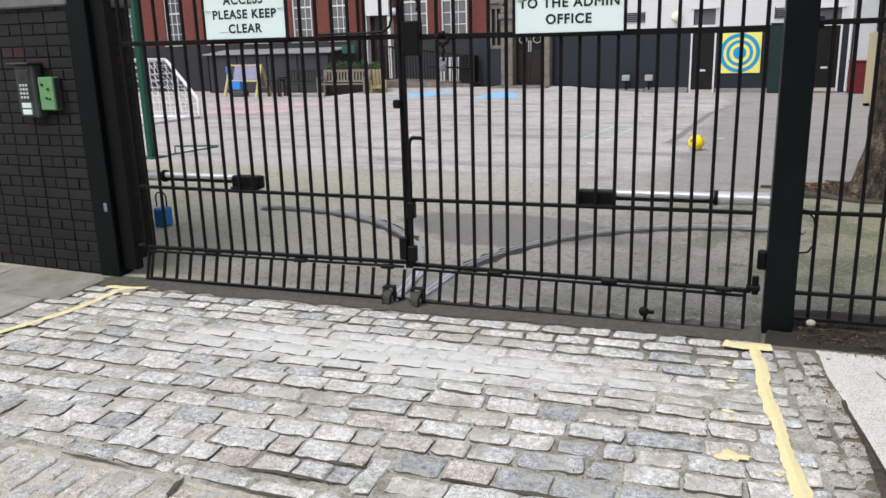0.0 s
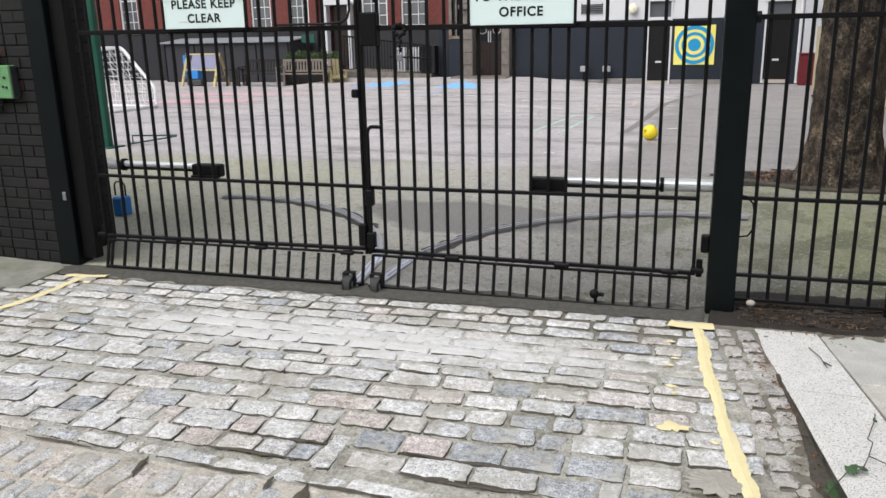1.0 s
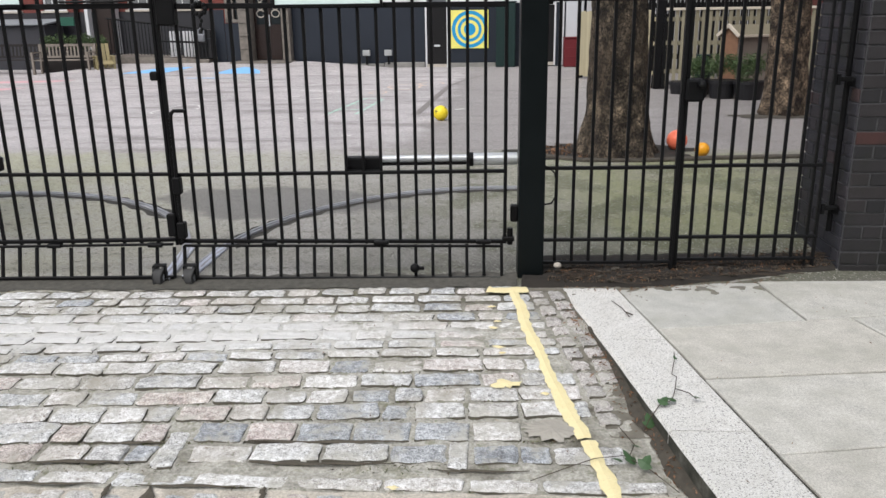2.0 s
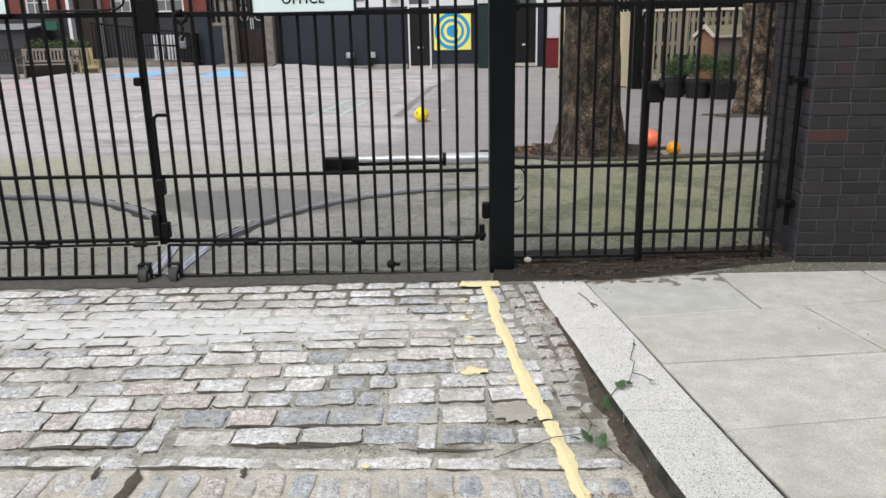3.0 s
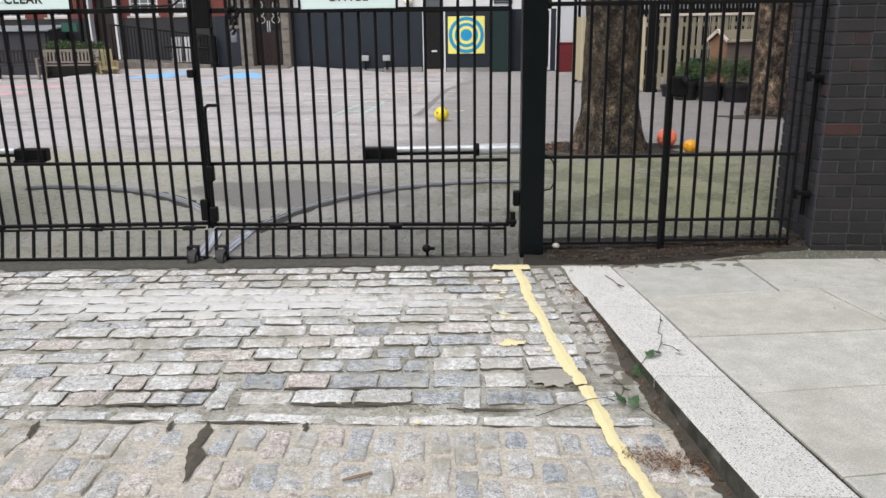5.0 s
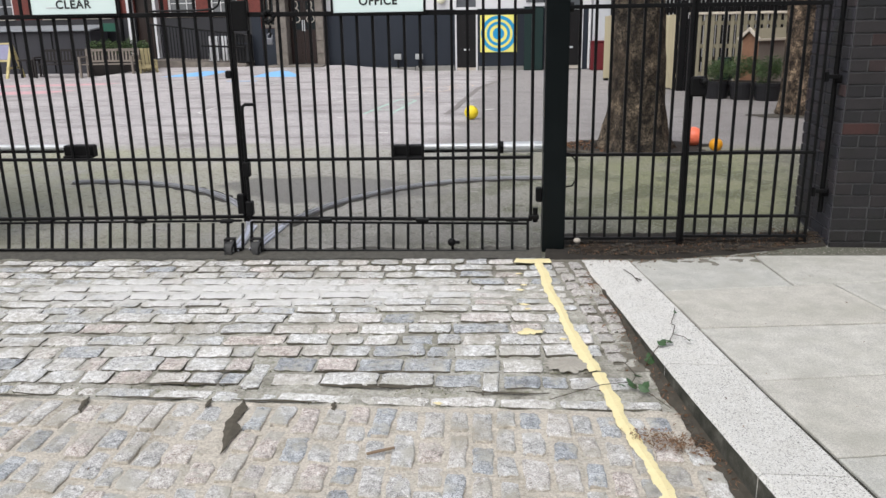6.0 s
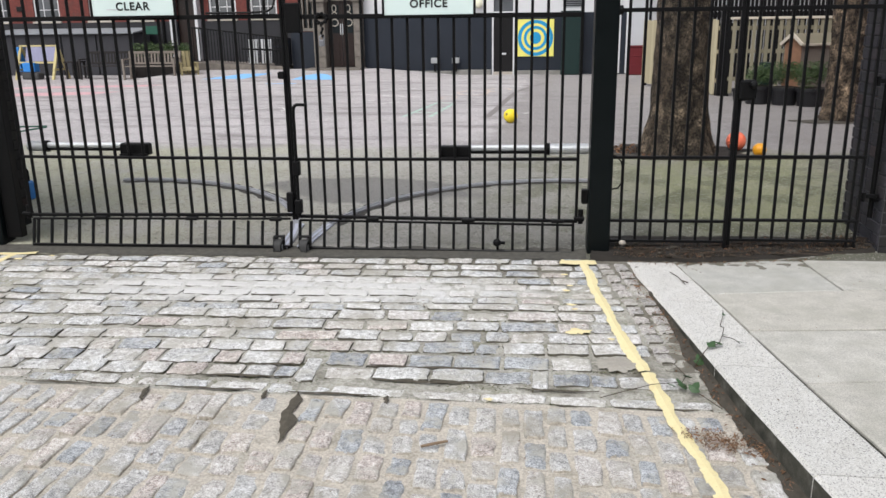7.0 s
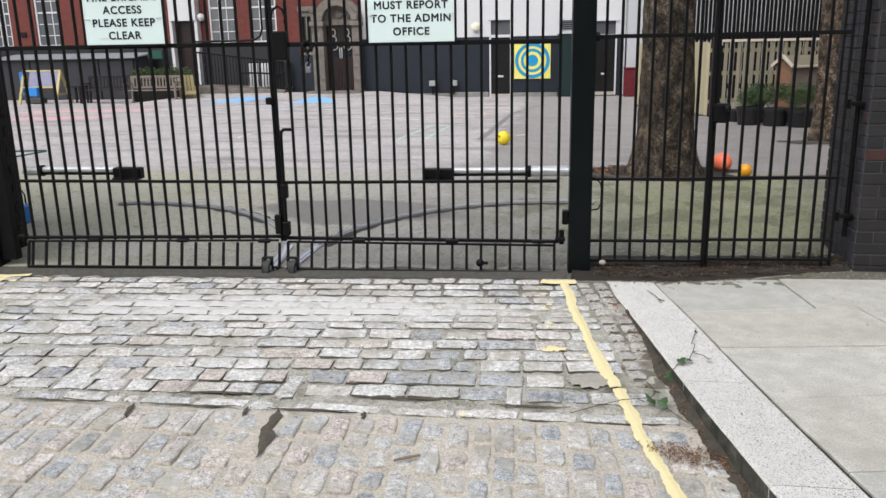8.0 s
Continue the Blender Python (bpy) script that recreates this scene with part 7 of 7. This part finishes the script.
def slab(corners, z=KT):
    """A slab with the four corners given, near edge first."""
    bm = bmesh.new()
    z += rng.uniform(-0.0035, 0.0035)
    mid = Vector((sum(p[0] for p in corners) / 4, sum(p[1] for p in corners) / 4))
    outer = [Vector(p) + Vector((math.copysign(0.006, mid.x - p[0]), math.copysign(0.0045, mid.y - p[1]))) for p in corners]
    rim = []
    for p, q in zip(outer, outer[1:] + outer[:1]):
        rim += [p.lerp(q, k / 9) + Vector((rng.uniform(-0.0015, 0.0015), rng.uniform(-0.0015, 0.0015))) for k in range(9)]
    a = [bm.verts.new((*(p + (mid - p).normalized() * rng.uniform(0.004, 0.008)), z)) for p in rim]
    b = [bm.verts.new((*p, z - 0.004)) for p in rim]
    d = [bm.verts.new((*p, z - 0.05)) for p in rim]
    n = len(rim)
    bm.faces.new(a)
    for i in range(n):
        bm.faces.new((b[i], b[(i + 1) % n], a[(i + 1) % n], a[i]))
        bm.faces.new((d[i], d[(i + 1) % n], b[(i + 1) % n], b[i]))
    bmesh.ops.recalc_face_normals(bm, faces=bm.faces)
    part("slab", bm, SLAB, pavement)


def ex(y):
    return edge_x(y) + 0.322


rows_y = [(3.872, 0.25), (3.262, 0.19), (2.685, 0.14), (2.05, 0.19), (1.40, 0.19), (0.75, 0.19), (0.0, 0.19), (-0.9, 0.19), (-1.8, 0.19)]
joints = [[(1.99, 2.07), (2.85, 2.95), (3.8, 3.9), (4.6, 4.7)], [(2.31, 2.47), (3.2, 3.35), (4.2, 4.35)], [(2.78, 2.88), (3.7, 3.8)], [(2.5, 2.6), (3.4, 3.5)], [(2.45, 2.55), (3.4, 3.5), (4.2, 4.3)], [(2.4, 2.5), (3.4, 3.5)], [(2.4, 2.5), (3.4, 3.5)], [(2.6, 2.7), (3.6, 3.7)]]


def row_y(row, x):
    return row[0] + row[1] * (x - 1.3)


for y in (-2.9, -3.9, -4.95):
    rows_y.append((y, 0.19))
    joints.append([(2.5, 2.6), (3.5, 3.6)])
for far, near, js in zip(rows_y, rows_y[1:], joints):
    xs = [(ex(far[0]), ex(near[0]))] + js
    while xs[-1][0] < 7.6:
        step = rng.uniform(0.8, 1.0)
        xs.append((xs[-1][0] + step, xs[-1][1] + step))
    for (f0, n0), (f1, n1) in zip(xs, xs[1:]):
        slab([(n0, row_y(near, n0)), (n1, row_y(near, n1)), (f1, row_y(far, f1)), (f0, row_y(far, f0))])
left_pave = thing("pavement", "worn grey slabs beneath the entry panel wall", "pavement", (0, 0, 0), kind="structure")
for i, (xa, xb) in enumerate(((-4.55, -3.66), (-5.4, -4.56), (-6.3, -5.41), (-7.2, -6.31))):
    for j, (ya, yb) in enumerate(((3.30, 3.785), (2.7, 3.29), (2.0, 2.69))):
        bm = bmesh.new()
        off = -0.12 * j
        m = Matrix.Translation(((xa + xb) / 2 + off, (ya + yb) / 2, drive((ya + yb) / 2) - 0.02)) @ pose(0, 0, 0, math.degrees(math.atan(TILT)), 0, 0)
        box(bm, (0, 0, 0), (xb - xa - 0.008, yb - ya - 0.008, 0.06), m, 0.004)
        part("slab", bm, SLABDARK, left_pave)

# ---- pieces: setts ----
def sett_mesh(l, w, seed, filling):
    """A cut stone with a worn, slightly hollow top, narrow chipped arrises and an uneven outline."""
    r = random.Random(seed)
    bm = bmesh.new()
    nx, ny = max(4, int(l / 0.032)), 3
    corner = [r.uniform(0.003, 0.014) for _ in range(4)]
    skew = r.uniform(-0.006, 0.006)

    def outline(inset, z, wob):
        a, b = l / 2 - inset, w / 2 - inset
        c0, c1, c2, c3 = corner
        pts = [(-a + c0 + (2 * a - c0 - c1) * k / nx, -b) for k in range(nx + 1)]
        pts += [(a, -b + c1 + (2 * b - c1 - c2) * k / ny) for k in range(ny + 1)]
        pts += [(a - c2 - (2 * a - c2 - c3) * k / nx, b) for k in range(nx + 1)]
        pts += [(-a, b - c3 - (2 * b - c3 - c0) * k / ny) for k in range(ny + 1)]
        return [(x + jx * wob + skew * y / w, y + jy * wob, z + jz * wob * 0.35) for (x, y), (jx, jy, jz) in zip(pts, wobble)]

    n = 2 * (nx + 1) + 2 * (ny + 1)
    wobble, wx, wy, wz = [], 0.0, 0.0, 0.0
    for _ in range(n):
        wx, wy, wz = [0.45 * q + r.uniform(-0.0052, 0.0052) for q in (wx, wy, wz)]
        wobble.append((wx, wy, wz))
    rings = [[bm.verts.new(p) for p in outline(*q)] for q in ((0.018, 0.0005, 0.8), (0.0075, -0.001, 1.35), (0.0015, -0.005, 1.1), (0.0, -0.012, 1.0), (-0.002, -0.05, 0.6))]
    mid = bm.verts.new((r.uniform(-0.02, 0.02), r.uniform(-0.01, 0.01), r.uniform(-0.003, 0.003)))
    for k in range(n):
        bm.faces.new((mid, rings[0][k], rings[0][(k + 1) % n]))
        for a, b in zip(rings, rings[1:]):
            bm.faces.new((a[k], b[k], b[(k + 1) % n], a[(k + 1) % n]))
    me = finish("sett", bm, SETT, False)
    me.materials.append(filling)
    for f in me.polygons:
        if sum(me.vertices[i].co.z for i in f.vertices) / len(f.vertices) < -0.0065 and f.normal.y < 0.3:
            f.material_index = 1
    return me


# dirt and joint shadow painted as one dark tone on the stone sides
DIRT_SHADOW = plain("dark_stone_edge", (0.105, 0.096, 0.076), 0.95, vary=0.6, scale=14, bump=0.5)
LENGTHS = (0.11, 0.14, 0.17, 0.20, 0.23, 0.26, 0.29, 0.33)
DRIVE_SETTS, ROAD_SETTS = {}, {}
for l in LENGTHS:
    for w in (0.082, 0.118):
        for kinds, filling in ((DRIVE_SETTS, DIRT_SHADOW), (ROAD_SETTS, SAND)):
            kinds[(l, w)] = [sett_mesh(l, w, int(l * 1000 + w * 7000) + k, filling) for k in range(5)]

driveway = thing("sett_driveway", "worn granite setts laid in rows before the gate", "driveway", (0, 0, 0), kind="structure")
road = thing("sett_road", "worn granite setts laid lengthwise along the road", "road", (0, 0, 0), kind="structure")
slope = math.degrees(math.atan(TILT))


class Layer:
    """Lays stones as pieces up to a number, and joins the others into one."""

    def __init__(self, parent, limit, region, kinds, filling):
        self.stones, self.filling = kinds, filling
        self.parent, self.limit, self.region, self.count = parent, limit, region, 0
        self.verts, self.faces, self.kinds = [], [], []

    def put(self, l, w, x, y, turn, lift=0.0, mat=None):
        key = (min(LENGTHS, key=lambda q: abs(q - l)), 0.082 if w < 0.1 else 0.118)
        z = drive(y) + rng.uniform(-0.005, 0.003) + lift
        tip = rng.uniform(-3.4, 0.6) if self.filling == DIRT_SHADOW else rng.uniform(-1.6, 1.6)
        m = pose(x, y, z, slope + tip, rng.uniform(-1.2, 1.2), turn + rng.uniform(-1.0, 1.0)) @ Matrix.Diagonal((l / key[0], w / key[1], 1, 1))
        me = rng.choice(self.stones[key])
        a, b, c, d = self.region
        if self.count < self.limit and a < x < b and c < y < d:
            ob = piece("sett", me, self.parent, m)
            if mat:
                ob.material_slots[0].link = "OBJECT"
                ob.material_slots[0].material = mat
            self.count += 1
        else:
            base = len(self.verts)
            self.verts += [tuple(m @ v.co) for v in me.vertices]
            self.faces += [[base + i for i in p.vertices] for p in me.polygons]
            self.kinds += [p.material_index for p in me.polygons]

    def done(self):
        me = bpy.data.meshes.new("sett_rest")
        me.from_pydata(self.verts, [], self.faces)
        me.materials.append(SETTS_REST)
        me.materials.append(self.filling)
        me.polygons.foreach_set("material_index", self.kinds)
        ob = new("sett_rest", me)
        ob.parent = self.parent
        tagged(ob, kind="stuff")


lay = Layer(driveway, 390, (-3.9, 1.2, 1.8, 4.0), DRIVE_SETTS, DIRT_SHADOW)
# near edge of each row where x is 0, and the joints of the rows next to the road
row_edges = [1.928, 2.083, 2.227, 2.395, 2.537, 2.671, 2.806, 2.946, 3.05, 3.146, 3.255, 3.37, 3.49, 3.61, 3.725, 3.84]
row_falls = [0.01, 0.037, 0.053, 0.074, 0.075, 0.064, 0.06, 0.072, 0.072, 0.067, 0.06]
row_joints = [
    (-1.65, -1.46, -1.19, -0.91, -0.61, -0.24, 0.09, 0.39),
    (-1.8, -1.61, -1.46, -1.27, -1.08, -0.93, -0.81, -0.69, -0.44, -0.17, 0.09, 0.31, 0.40, 0.59, 0.71),
    (-1.85, -1.68, -1.56, -1.28, -1.15, -0.94, -0.82, -0.71, -0.51, -0.3, -0.08, 0.16, 0.4, 0.61),
    (-1.87, -1.64, -1.37, -1.15, -0.97, -0.84, -0.62, -0.46, -0.26, 0.01, 0.14, 0.37, 0.59),
    (-2.02, -1.79, -1.47, -1.29, -1.07, -0.73, -0.51, -0.33, -0.14, 0.04, 0.18, 0.37, 0.59, 0.76),
    (-2.11, -1.91, -1.68, -1.39, -1.14, -0.84, -0.62, -0.38, -0.13, 0.12, 0.42, 0.6, 0.75),
    (-2.19, -1.86, -1.57, -1.34, -1.11, -0.81, -0.53, -0.28, -0.09, 0.15, 0.43, 0.62, 0.74),
]
pale_stones = {(1, -0.44), (1, -0.17), (1, 0.31), (4, -0.73), (3, -1.37)}
blue_stones = {(1, 0.09), (2, -0.71), (2, -0.3), (2, -0.08), (2, 0.16), (3, -0.26), (3, 0.01), (4, -0.14), (6, -0.28), (1, 0.4)}
pink_stones = {(5, -0.62), (3, -0.84), (2, -1.68), (1, -1.46), (4, -1.07), (2, -1.28)}
for i, (y0, y1) in enumerate(zip(row_edges, row_edges[1:])):
    fall = row_falls[min(i, len(row_falls) - 1)]
    w = 0.077 if i == 0 else y1 - y0 - 0.021
    end = edge_x((y0 + y1) / 2) - (0.215 if 2.30 < y0 else 0.09)
    known = list(row_joints[i]) if i < len(row_joints) else []
    xs = known[:] if known else [-0.3 + rng.uniform(-0.1, 0.1)]
    sizes = (0.24, 0.27, 0.30, 0.33) if i == 0 else (0.15, 0.18, 0.20, 0.22, 0.24, 0.26, 0.28)
    while xs[0] > -3.62 - (0.0 if i > 12 else 0.02 * (12 - i)):
        xs.insert(0, xs[0] - rng.choice(sizes) * rng.uniform(0.94, 1.06))
    stop = 0.60 if i == 2 else end
    while xs[-1] < stop - 0.09:
        xs.append(xs[-1] + rng.choice(sizes))
    xs[-1] = min(xs[-1], stop)
    for a, b in zip(xs, xs[1:]):
        if i in (1, 2) and a in (-0.81, -0.82):
            continue
        gap = rng.uniform(0.010, 0.022)
        l = b - a - gap
        if l < 0.05:
            continue
        cx = (a + b) / 2
        spot = (i, a)
        mat = SETTPALE if spot in pale_stones else SETTBLUE if spot in blue_stones else SETTPINK if spot in pink_stones else None
        wide = w * rng.uniform(0.93, 1.0) if not (i == 1 and a == 0.31) else 0.175
        cy = y0 + w / 2 + fall * cx + 0.006 * math.sin(cx * 1.7 + i) + (0.0 if wide < 0.16 else -0.01)
        lay.put(l, wide, cx, cy, math.degrees(math.atan(fall)), 0.003 if spot in pale_stones else -0.003 if i == 0 else 0.0, mat)
lay.put(0.27, 0.088, -0.765, 2.145, 94, 0.003, SETTPALE)
# a double band of small stones along the kerb
for col in (0, 1):
    y = 3.80
    while y > 2.30:
        l = rng.uniform(0.085, 0.125)
        yc = y - l / 2
        x = edge_x(yc) - 0.054 - col * 0.102
        if yc > (2.72 if col == 0 else 2.35):
            lay.put(l, 0.083, x + rng.uniform(-0.006, 0.006), yc, 90 + 10.5 + rng.uniform(-4, 4), 0.0, SETTBROWN)
        y -= l + 0.015
lay.done()

lay = Layer(road, 300, (-2.3, 1.1, 0.95, 2.0), ROAD_SETTS, SAND)
x = -6.0
while x < 2.2:
    w = rng.choice((0.074, 0.080, 0.086, 0.093, 0.10)) * rng.uniform(0.95, 1.05)
    y = 1.895 + 0.015 * x - rng.uniform(0, 0.03)
    bend = -0.06 + 0.10 * min(1.0, max(0.0, -x / 2.5))
    while y > -4.7:
        l = rng.choice((0.13, 0.15, 0.17, 0.19, 0.21, 0.23)) * rng.uniform(0.93, 1.05)
        yc = y - l / 2
        xc = x + w / 2 + bend * (yc - 1.5)
        if xc + w / 2 < edge_x(yc) - 0.02 and not (-0.78 < xc < -0.66 and 1.5 < yc < 1.92):
            tone = rng.random()
            lay.put(l, w, xc + rng.uniform(-0.006, 0.006), yc, 90 - math.degrees(math.atan(bend)) + rng.uniform(-2.5, 2.5), rng.uniform(-0.001, 0.003), SETTBLUE if tone < 0.14 else SETTPINK if tone < 0.30 else SETTROAD)
        y -= l + rng.uniform(0.012, 0.030)
    x += w + rng.uniform(0.014, 0.030)
lay.done()

# ---- moss and crumbs caught along the joints of the driveway ----
MOSS = leafy("joint_moss", (0.045, 0.055, 0.018), (0.14, 0.15, 0.06))
cr = random.Random(77)
for mat, count, label in ((MOSS, 1500, "small tufts of moss in the joints between the setts"), (DARKLITTER, 1300, "dark crumbs and bits of leaf in the joints between the setts")):
    bm = bmesh.new()
    for _ in range(count):
        i = cr.choice((0, 1, 1, 2, 2, 3, 4, 5, 6, 7, 12, 13, 14))
        x = cr.uniform(-2.9, 0.9) if mat == DARKLITTER else cr.gauss(-0.2, 1.0)
        if noise.noise((x * 2.2, i * 1.7, 3.0)) < -0.05:
            continue
        y = row_edges[i] + row_falls[min(i, 10)] * x + 0.006 * math.sin(x * 1.7 + i) - abs(cr.gauss(0, 0.010)) - (cr.uniform(0, 0.06) if i == 1 else 0.0)
        if x < edge_x(y) - 0.2 and y < gate_y(x) - 0.2:
            leaves(bm, (x, y, drive(y) - 0.004), (0.004, 0.004, 0.002), 1, cr.uniform(0.004, 0.010), cr)
    tagged(part("joint_litter", bm, mat), label, "litter", kind="stuff")
